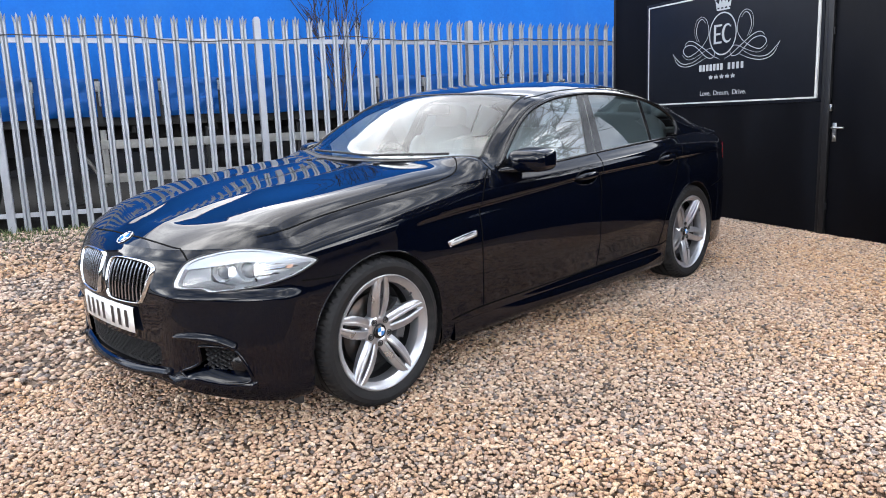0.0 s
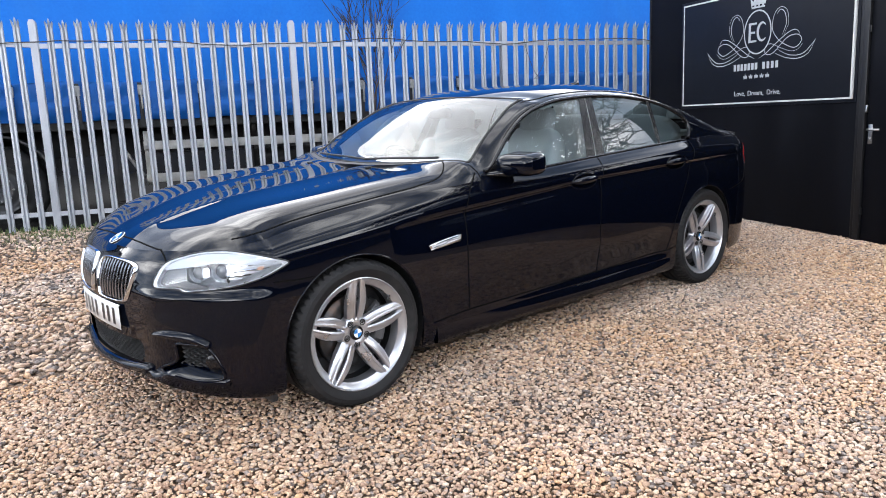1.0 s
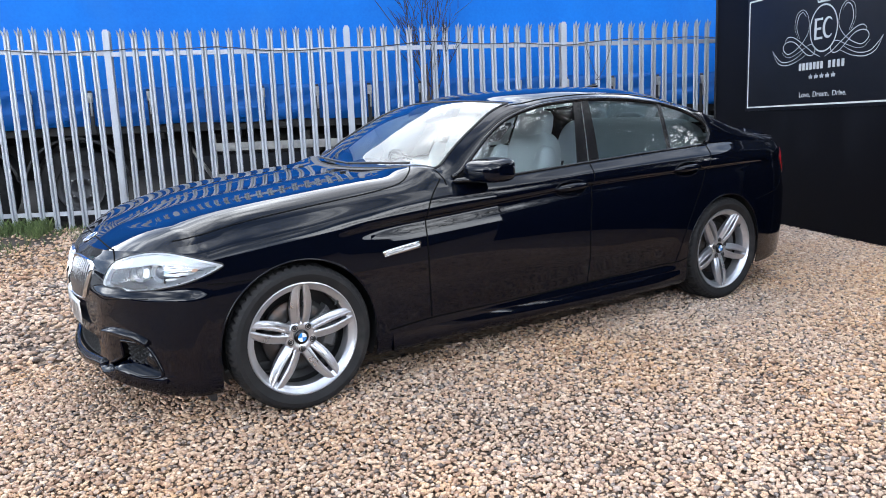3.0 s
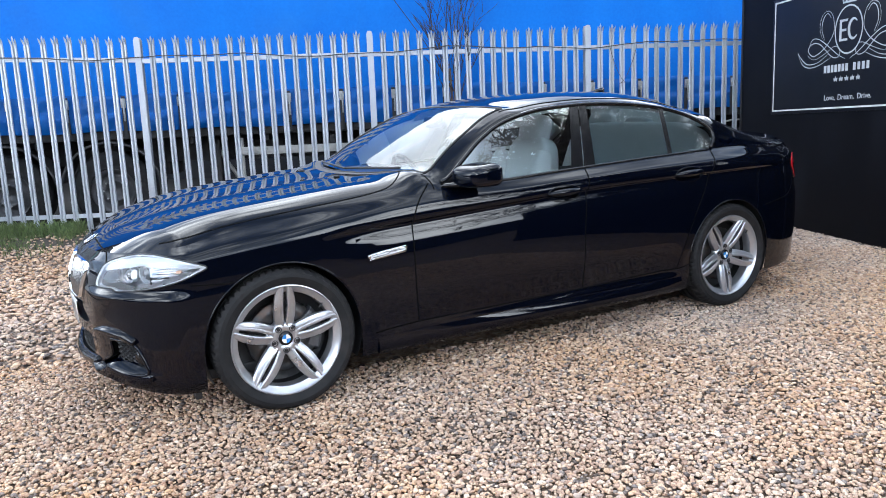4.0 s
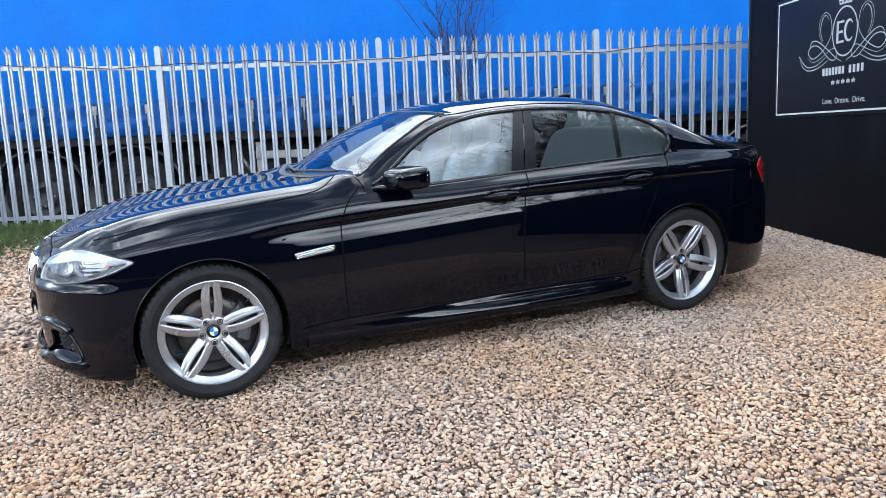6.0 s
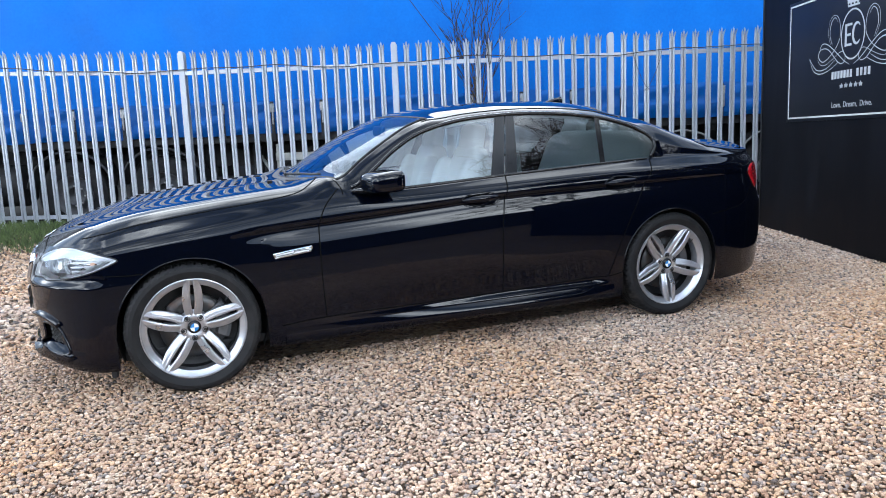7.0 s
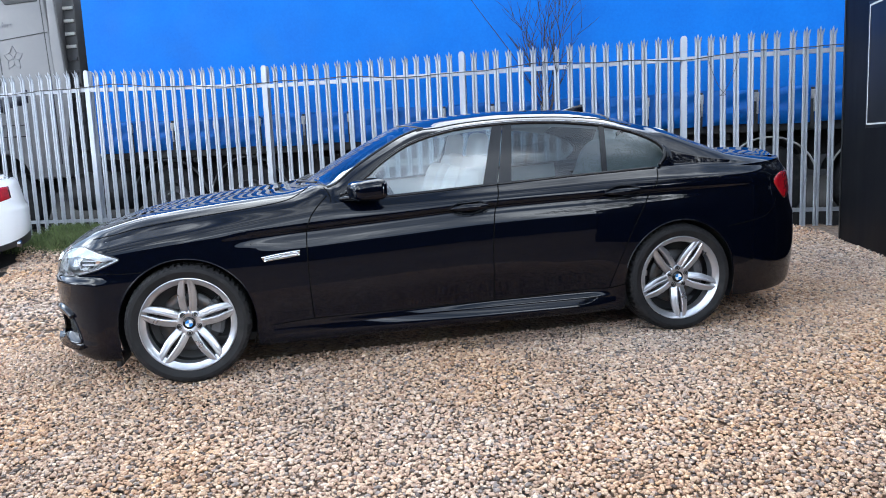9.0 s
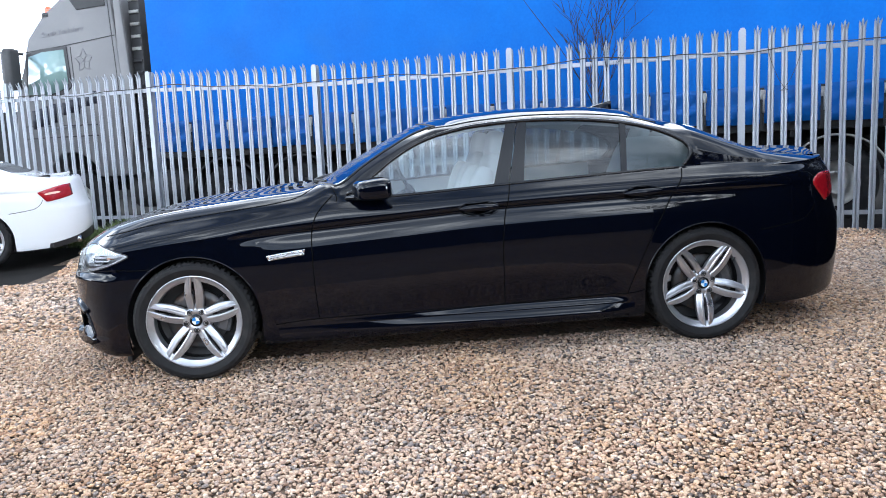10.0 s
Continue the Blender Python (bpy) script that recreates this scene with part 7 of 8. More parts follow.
    # intakes: backing, honeycomb and lips
    part("lower_intake", intake_backing(0.388, 0.262, 0.394, 0.07), M_GAP, car, "black lower intake")
    part("intake_mesh", honeycomb(-0.37, 0.37, 0.284, 0.384, LOWER_INTAKE + [(-w, z) for w, z in LOWER_INTAKE[::-1]], 0.020), M_BLACK, car, "black honeycomb mesh")
    for sgn in (-1, 1):
        def flip2(bm):
            return bm if sgn < 0 else mirrored(bm)
        si = part("side_intake", flip2(patch_bm(shrink(SIDE_INTAKE, 1.03), from_front_solid, -0.001, rings=7, sink=0.07)), M_GAP, car, "black side intake")
        poly = [tuple(q) for q in spline(SIDE_INTAKE, 4, True)]
        part("intake_mesh", flip2(honeycomb(0.60, 0.76, 0.312, 0.402, [q for q in poly], 0.020, depth=0.026, mirror=True)), M_BLACK, si)
        lips = [nose_point(*q) + Vector((-0.001, 0, 0)) for q in spline(shrink(SIDE_INTAKE, 0.975), 5, True)]
        part("intake_lip", flip2(tube_bm(lips, 0.0075, 8, closed=True)), M_PAINT, si)
        # fog-lamp pod
        pod = lathe_bm([(0.001, -0.010), (0.030, -0.008), (0.040, 0.0), (0.044, 0.012), (0.044, 0.05)], 28, axis="x")
        p = nose_point(0.715, 0.325)
        pod.transform(Matrix.Translation(p + Vector((0.030, 0, 0))) @ Matrix.Rotation(radians(38), 4, "Z"))
        part("fog_lamp", flip2(pod), M_BLACK_GLOSS, si, "round fog lamp")
        # brow over the side intake and the blade under it
        bm = strip_on_nose([(0.497, 0.440), (0.58, 0.434), (0.68, 0.422), (0.735, 0.398)], [(0.490, 0.447), (0.576, 0.464), (0.675, 0.456), (0.738, 0.426)], 0.022)
        part("intake_brow", flip2(bm), M_PAINT, si)
        bm = strip_on_nose([(0.452, 0.262), (0.50, 0.243), (0.55, 0.234), (0.66, 0.228), (0.785, 0.230)], [(0.456, 0.276), (0.53, 0.302), (0.600, 0.328), (0.69, 0.308), (0.785, 0.294)], 0.030, -0.038)
        part("bumper_blade", flip2(bm), M_PAINT, si)
    # lip under the middle
    lip = strip_on_nose([(-0.43, 0.248), (-0.2, 0.236), (0.0, 0.232), (0.2, 0.236), (0.43, 0.248)], [(-0.43, 0.290), (-0.2, 0.268), (0.0, 0.264), (0.2, 0.268), (0.43, 0.290)], 0.018)
    part("front_lip", lip, M_PAINT, car)
    # fold under the lamps: a thin dark line drawn on for its shade
    both("fold_shade_line", ribbon_bm([(-0.235, 0.600), (-0.15, 0.585), (-0.02, 0.600), (0.10, 0.605)], from_corner, 0.003), M_GAP, car)

    # headlamps
    lamp_bm = patch_bm(shrink(LAMP, 1.03), from_corner_solid, 0.003, rings=7, bulge=0.004)
    bowl_bm = patch_bm(shrink(LAMP, 1.00), from_corner_solid, 0.0, rings=6, sink=0.085)
    for sgn in (-1, 1):
        def flip3(bm):
            return bm if sgn < 0 else mirrored(bm)
        bowl = part("headlamp", flip3(bowl_bm.copy()), M_LAMP_BOWL, car, "clear headlamp with two round projectors")
        rim_bm = bmesh.new()
        o, q = spline(shrink(LAMP, 1.035), 5, True), spline(shrink(LAMP, 0.955), 5, True)
        ra, rb = [], []
        for a, b in zip(o, q):
            h, nn = nose_corner(*a)
            ra.append(rim_bm.verts.new(h + nn * 0.0010))
            h, nn = nose_corner(*b)
            rb.append(rim_bm.verts.new(h + nn * 0.0010))
        for i in range(len(ra)):
            k = (i + 1) % len(ra)
            rim_bm.faces.new((ra[i], ra[k], rb[k], rb[i]))
        bmesh.ops.recalc_face_normals(rim_bm, faces=rim_bm.faces[:])
        part("lamp_rim", flip3(rim_bm), M_LAMP_BOWL, bowl)
        lens = part("lamp_lens", flip3(lamp_bm.copy()), M_LENS, bowl, "clear lens")
        lens.visible_shadow = False
        for s, z, r in ((0.012, 0.698, 0.040), (0.118, 0.704, 0.043)):
            h, nn = nose_corner(s, z)
            d = Vector((-0.86, -0.50, 0)).normalized()
            c = h - d * 0.040
            rot = d.to_track_quat("Y", "Z").to_matrix().to_4x4()
            q = lathe_bm([(0.001, 0.014), (r * 0.5, 0.009), (r * 0.80, -0.008), (r * 0.88, -0.05)], 32)
            q.transform(Matrix.Translation(c) @ rot)
            pr = part("projector", flip3(q), M_LAMP_GLASS, bowl, "round dark projector lens")
            q = lathe_bm([(r * 0.93, 0.010), (r * 0.965, 0.014), (r * 1.0, 0.010), (r * 1.0, -0.02), (r * 0.94, -0.02)], 40)
            q.transform(Matrix.Translation(c) @ rot)
            part("projector_ring", flip3(q), M_LAMP_BROW, pr, "pale light ring")
        # smoky bezel by the grille and along the foot
        part("lamp_bezel", flip3(patch_bm([(-0.152, 0.648), (-0.144, 0.688), (-0.112, 0.722), (-0.060, 0.734), (-0.026, 0.728), (-0.022, 0.680), (0.010, 0.655), (0.075, 0.652), (0.060, 0.640), (-0.02, 0.636), (-0.06, 0.645)], from_corner_solid, -0.014, rings=3, per=3)), M_LAMP_SMOKE, bowl, "smoky grey bezel")
        part("lamp_brow", flip3(patch_bm([(-0.135, 0.724), (-0.050, 0.758), (0.060, 0.780), (0.180, 0.783), (0.290, 0.765), (0.372, 0.733), (0.350, 0.728), (0.280, 0.738), (0.180, 0.748), (0.060, 0.748), (-0.040, 0.733), (-0.118, 0.712)], from_corner_solid, -0.005, rings=3)), M_LAMP_BROW, bowl, "pale light strip")
        # bright plates: between the projectors, and ribbed towards the wing
        part("lamp_plate", flip3(patch_bm([(0.050, 0.690), (0.052, 0.725), (0.078, 0.728), (0.082, 0.692)], from_corner_solid, -0.018, rings=2, per=2)), M_LAMP_BOWL, bowl, "bright reflector plate")
        for i in range(6):
            z = 0.681 + 0.0105 * i
            x1 = (0.215, 0.250, 0.285, 0.315, 0.325, 0.315)[i]
            part("reflector_rib", flip3(patch_bm([(0.172, z - 0.004), (0.172, z + 0.004), (x1, z + 0.006), (x1 + 0.006, z + 0.001)], from_corner_solid, -0.012 - 0.003 * (i % 2), rings=2, per=2)), M_CHROME if i % 2 else M_LAMP_BOWL, bowl)
        part("amber_marker", flip3(patch_bm([(0.285, 0.714), (0.293, 0.725), (0.312, 0.724), (0.304, 0.712)], from_corner_solid, -0.006, rings=2)), M_AMBER, bowl)
        part("lamp_divider", flip3(patch_bm([(0.160, 0.672), (0.164, 0.742), (0.174, 0.742), (0.172, 0.674)], from_corner_solid, -0.014, rings=2)), M_CHROME, bowl)
    ring = []
    for p in spline(shrink(LAMP, 1.035), 5, True):
        h, nn = nose_corner(p[0], p[1])
        ring.append(h + nn * 0.001)
    both("lamp_seal", tube_bm(ring, 0.0035, 6, closed=True), M_BLACK, car)


# the unbroken nose surface, for parts that sit in its openings
def solid_nose():
    low, tags = lower_shell()
    up, _ = upper_shell()
    verts, faces = [], []
    for g, c in ((low, NOSE_COLUMNS + 20), (up, 14)):
        g = g[:c]
        base = len(verts)
        n = g.shape[1]
        verts += [Vector((p[0], -p[1], p[2])) for p in g.reshape(-1, 3)]
        for i in range(g.shape[0] - 1):
            for j in range(n - 1):
                faces.append([base + i * n + j, base + (i + 1) * n + j, base + (i + 1) * n + j + 1, base + i * n + j + 1])
    # mirror
    k = len(verts)
    verts += [Vector((v.x, -v.y, v.z)) for v in verts]
    faces += [[q + k for q in f[::-1]] for f in faces]
    return BVHTree.FromPolygons(verts, faces)


NOSE_BVH = solid_nose()


def nose_hit(p, d):
    hit, nn, _, _ = NOSE_BVH.ray_cast(Vector(p), Vector(d).normalized())
    if hit is None:
        hit, nn, _, _ = NOSE_BVH.find_nearest(Vector(p) + Vector(d).normalized() * 1.5)
    if nn.dot(Vector(d)) > 0:
        nn = -nn
    return hit, nn


def nose_point(w, z):
    return nose_hit((-3, -w, z), FRONT_D)[0]


def nose_corner(s, z):
    return nose_hit(*from_corner(s, z))


_on_body = on_body


def on_body(p, d):
    """Body surface; asked with a solid view, the nose without its openings."""
    if len(d) == 4:
        return nose_hit(p, d[:3])
    return _on_body(p, d)


def from_front_solid(w, z):
    return (-3, -w, z), (1, 0, 0, 1)


def from_corner_solid(s, z):
    p, d = from_corner(s, z)
    return p, (*d, 1)


def badge_disc(h, nn, r, t):
    bm = bmesh.new()
    a1 = nn.orthogonal().normalized()
    a2 = nn.cross(a1)
    rows = []
    for rr, l in ((r, -0.002), (r, t * 0.7), (r * 0.93, t), (r * 0.4, t * 1.05)):
        rows.append([bm.verts.new(h + nn * l + (a1 * math.cos(a) + a2 * math.sin(a)) * rr) for a in np.linspace(0, 2 * math.pi, 36, endpoint=False)])
    for a, b in zip(rows, rows[1:]):
        for i in range(36):
            bm.faces.new((a[i], a[(i + 1) % 36], b[(i + 1) % 36], b[i]))
    bm.faces.new(rows[-1])
    bmesh.ops.recalc_face_normals(bm, faces=bm.faces[:])
    return bm


def intake_backing(w, z0, z1, depth):
    bm = bmesh.new()
    rows = []
    for q in np.linspace(-w, w, 17):
        p0, p1 = nose_point(q, z0), nose_point(q, z1)
        rows.append([bm.verts.new(p0), bm.verts.new(p0 + Vector((depth, 0, 0.01))), bm.verts.new(p1 + Vector((depth, 0, -0.01))), bm.verts.new(p1)])
    for a, b in zip(rows, rows[1:]):
        for k in range(3):
            bm.faces.new((a[k], b[k], b[k + 1], a[k + 1]))
    return bm


def honeycomb(w0, w1, z0, z1, poly, cell, depth=0.018, mirror=False):
    """Hexagonal bars across an opening, following the nose."""
    bm = bmesh.new()
    r = cell / math.sqrt(3)
    j = 0
    z = z0
    while z < z1:
        w = w0 + (cell * 0.8 if j % 2 else 0)
        while w < w1:
            pts = [(w + cell * 0.80 * math.cos(a), z + r * 0.80 * math.sin(a)) for a in [math.pi / 3 * k for k in range(6)]]
            if all(inside(poly, *p) for p in pts):
                big = [(w + cell * 0.96 * math.cos(math.pi / 3 * k), z + r * 0.96 * math.sin(math.pi / 3 * k)) for k in range(6)]
                a = [bm.verts.new(nose_point(*p) + Vector((depth, 0, 0))) for p in pts]
                b = [bm.verts.new(nose_point(*p) + Vector((depth - 0.004, 0, 0))) for p in big]
                c = [bm.verts.new(nose_point(*p) + Vector((depth + 0.012, 0, 0))) for p in pts]
                for k in range(6):
                    bm.faces.new((b[k], b[(k + 1) % 6], a[(k + 1) % 6], a[k]))
                    bm.faces.new((a[k], a[(k + 1) % 6], c[(k + 1) % 6], c[k]))
            w += cell * 1.6
        z += r * 0.92
        j += 1
    return bm


def strip_on_nose(low, high, proud, back=0.003):
    """A shaped lip between two lines on the nose, standing proud at its lower line."""
    bm = bmesh.new()
    a, b = spline(low, 6), spline(high, 6)
    rows = []
    for p, q in zip(a, b):
        lo, hi = nose_point(*p), nose_point(*q)
        m = (lo + hi) / 2
        _, nn = nose_hit((-3, -p[0], p[1]), FRONT_D)
        rows.append([bm.verts.new(lo - nn * 0.004 + Vector((0, 0, -0.002))), bm.verts.new(lo + nn * proud), bm.verts.new(m + nn * (proud * 0.85 if back > 0 else (proud + back) * 0.5)), bm.verts.new(hi + nn * back), bm.verts.new(hi + nn * (back - 0.009))])
    for u, v in zip(rows, rows[1:]):
        for k in range(4):
            bm.faces.new((u[k], v[k], v[k + 1], u[k + 1]))
    bm.faces.new(rows[0])
    bm.faces.new(rows[-1][::-1])
    bmesh.ops.recalc_face_normals(bm, faces=bm.faces[:])
    return bm


def build_sides(car):
    # door handles: a scooped oval with a slim bar across it
    for x, z in HANDLES:
        oval = [(x + 0.119 * math.cos(a), z + 0.003 + 0.045 * math.sin(a)) for a in np.linspace(0, 2 * math.pi, 18, endpoint=False)]
        a, b = both("handle_recess", patch_bm(oval, from_side, 0.0008, rings=7, sink=0.036), M_PAINT, car)
        both("recess_edge", ring_bm(oval, from_side, 0.0026, 0.0006), M_PAINT, car)
        bar = []
        for t in np.linspace(-1, 1, 15):
            h, nn = on_body(*from_side(x + 0.117 * t, z + 0.010 + 0.004 * t))
            bar.append(Vector((h.x, -flank(h.x, z + 0.05), h.z)) + Vector((0, -1, 0)) * (0.001 + 0.024 * (1 - t * t) ** 0.6))
        bm = bmesh.new()
        rows = []
        for i, p in enumerate(bar):
            t = -1 + 2 * i / 14
            hz = 0.003 + 0.018 * (1 - t * t) ** 0.5
            rows.append([bm.verts.new(p + Vector((0, 0.010, -hz))), bm.verts.new(p + Vector((0, -0.002, -hz * 0.8))), bm.verts.new(p + Vector((0, -0.006, 0.002))), bm.verts.new(p + Vector((0, 0.0, hz * 0.8))), bm.verts.new(p + Vector((0, 0.012, hz)))])
        for u, v in zip(rows, rows[1:]):
            for k in range(4):
                bm.faces.new((u[k], v[k], v[k + 1], u[k + 1]))
        bmesh.ops.recalc_face_normals(bm, faces=bm.faces[:])
        both("door_handle", bm, M_PAINT, car, "body-coloured door handle")
    # side marker lamp on the wing
    mk = [(0.428, 0.672), (0.446, 0.684), (0.620, 0.703), (0.640, 0.699), (0.634, 0.682), (0.622, 0.672), (0.452, 0.655), (0.438, 0.658)]
    mk2 = [(0.442, 0.670), (0.452, 0.676), (0.612, 0.694), (0.626, 0.692), (0.618, 0.680), (0.456, 0.662)]
    a, b = both("side_marker", patch_bm(mk, from_side, 0.004, rings=3, per=3, rim=0.003), M_CHROME, car, "clear chrome-backed side marker")
    for m, ob, sgn in ((M_LAMP_BOWL, a, -1), (M_LAMP_BOWL, b, 1)):
        for bm, mm in ((patch_bm(mk2, from_side, 0.0055, rings=2, per=3), m), (ribbon_bm([(0.448, 0.666), (0.53, 0.675), (0.545, 0.684), (0.622, 0.688)], from_side, 0.0035, 0.0075), M_LAMP_SMOKE)):
            part("marker_lens", bm if sgn < 0 else mirrored(bm), mm, ob)
    # rolled lips round the wheel arches
    for xc in (0.0, AXLE):
        lip = []
        for t in np.linspace(0.02, math.pi - 0.02, 48):
            x, z = xc - ARCH_R * math.cos(t), HUB_Z + ARCH_R * math.sin(t) - 0.004
            lip.append(Vector((x, -flank(min(max(x, X_FRONT), X_REAR), z) + 0.002, z)))
        both("arch_lip", tube_bm(lip, 0.0045, 6), M_PAINT, car)
    # mirrors
    def shape(p):
        # front is -x; flatter and taller at the back, tapering to the tip
        k = max((p.x + 0.098) / 0.196, 0.0)
        tip = (-p.y + 0.105) / 0.21
        return Vector((p.x + 0.035 * tip, p.y, p.z * (0.78 + 0.22 * k ** 0.6) * (1 - 0.08 * tip) - 0.008 * (1 - k)))
    mbm = super_bm(0.096, 0.104, 0.068, 0.50, 36, 22, shape)
    mbm.transform(Matrix.Translation((1.020, -0.945, 1.022)) @ pose(0, 0, 0, 0, 0, 6))
    housing, _ = both("wing_mirror", mbm, M_PAINT, car, "body-coloured door mirror")
    gl = super_bm(0.006, 0.088, 0.054, 0.6, 24, 10)
    gl.transform(Matrix.Translation((1.111, -0.950, 1.020)) @ pose(0, 0, 0, 0, 0, 6))
    both("mirror_glass", gl, M_CHROME, car)
    base = bmesh.new()
    rows = []
    for t in np.linspace(0, 1, 7):
        c = Vector((0.935, -0.845, 0.972)).lerp(Vector((0.995, -0.925, 0.978)), t)
        hx, hz = 0.055 - 0.010 * t, 0.016 + 0.006 * t
        rows.append([base.verts.new(c + Vector((hx * math.cos(a), 0, hz * math.sin(a)))) for a in np.linspace(0, 2 * math.pi, 12, endpoint=False)])
    for u, v in zip(rows, rows[1:]):
        for k in range(12):
            base.faces.new((u[k], u[(k + 1) % 12], v[(k + 1) % 12], v[k]))
    bmesh.ops.recalc_face_normals(base, faces=base.faces[:])
    both("mirror_foot", base, M_BLACK_GLOSS, car)
    # flared lower edge of the side skirt
    bm = bmesh.new()
    rows = []
    for x in np.linspace(0.46, 2.52, 50):
        k = smooth01(0.6, 1.9, x) * (1 - smooth01(2.25, 2.52, x))
        w0 = flank(x, 0.262)
        rows.append([bm.verts.new((x, -w0 - 0.001, 0.262)), bm.verts.new((x, -w0 - 0.004 - 0.016 * k, 0.236)), bm.verts.new((x, -w0 - 0.006 - 0.022 * k, 0.206)), bm.verts.new((x, -w0 - 0.002 - 0.012 * k, 0.176)), bm.verts.new((x, -w0 + 0.05, 0.168))])
    for u, v in zip(rows, rows[1:]):
        for i in range(4):
            bm.faces.new((u[i], v[i], v[i + 1], u[i + 1]))
    bmesh.ops.recalc_face_normals(bm, faces=bm.faces[:])
    both("skirt_flare", bm, M_PAINT, car)
    # rubber flap ahead of the front wheel
    both("air_flap", box_bm(0.03, 0.24, 0.06, (-0.405, -0.70, 0.142), 0.008), M_BLACK, car)


def build_tail(car):
    # tail lamps on the rear corners: along = (x - w) * 0.7071
    tl = [(2.005, 0.895), (2.06, 0.935), (2.16, 0.945), (2.30, 0.940), (2.34, 0.90), (2.30, 0.82), (2.20, 0.80), (2.115, 0.775), (2.06, 0.815)]
    a, b = both("tail_lamp", patch_bm(tl, from_rear_corner, 0.005, bulge=0.006, rings=5, rim=0.003), M_RED_LENS, car, "red tail lamp")
    both("lamp_seal", ring_bm(tl, from_rear_corner, 0.003, 0.0), M_GAP, car)
    both("lamp_bar", ribbon_bm([(2.05, 0.872), (2.14, 0.880), (2.24, 0.882)], from_rear_corner, 0.012, 0.0135), M_RED_LENS, car)
    # boot-lid edge and spoiler
    both("shut_line", ribbon_bm([(3.34, 0.63), (3.50, 0.645), (3.66, 0.63), (3.76, 0.60)], from_top, 0.005), M_GAP, car)
    bm = bmesh.new()
    rows = []
    for y in np.linspace(-0.60, 0.60, 25):
        k = 1 - (abs(y) / 0.60) ** 3
        th = abs(y) / 0.9
        x = 3.905 - 0.12 * (y / 0.6) ** 2
        h, _ = on_body(*from_top(x - 0.17, abs(y)))
        e, _ = on_body(*from_top(x - 0.03, abs(y)))
        rows.append([bm.verts.new((x - 0.17, y, h.z + 0.001)), bm.verts.new((x - 0.07, y, e.z + 0.020 * k + 0.004)), bm.verts.new((x, y, e.z + 0.034 * k + 0.004)), bm.verts.new((x + 0.004, y, e.z + 0.026 * k)), bm.verts.new((x - 0.03, y, e.z - 0.012))])
    for u, v in zip(rows, rows[1:]):
        for i in range(4):
            bm.faces.new((u[i], v[i], v[i + 1], u[i + 1]))
    bmesh.ops.recalc_face_normals(bm, faces=bm.faces[:])
    part("boot_spoiler", bm, M_PAINT, car)
    part("rear_plate", box_bm(0.012, 0.52, 0.11, (4.068, 0, 0.60), 0.003), M_PLATE, car)


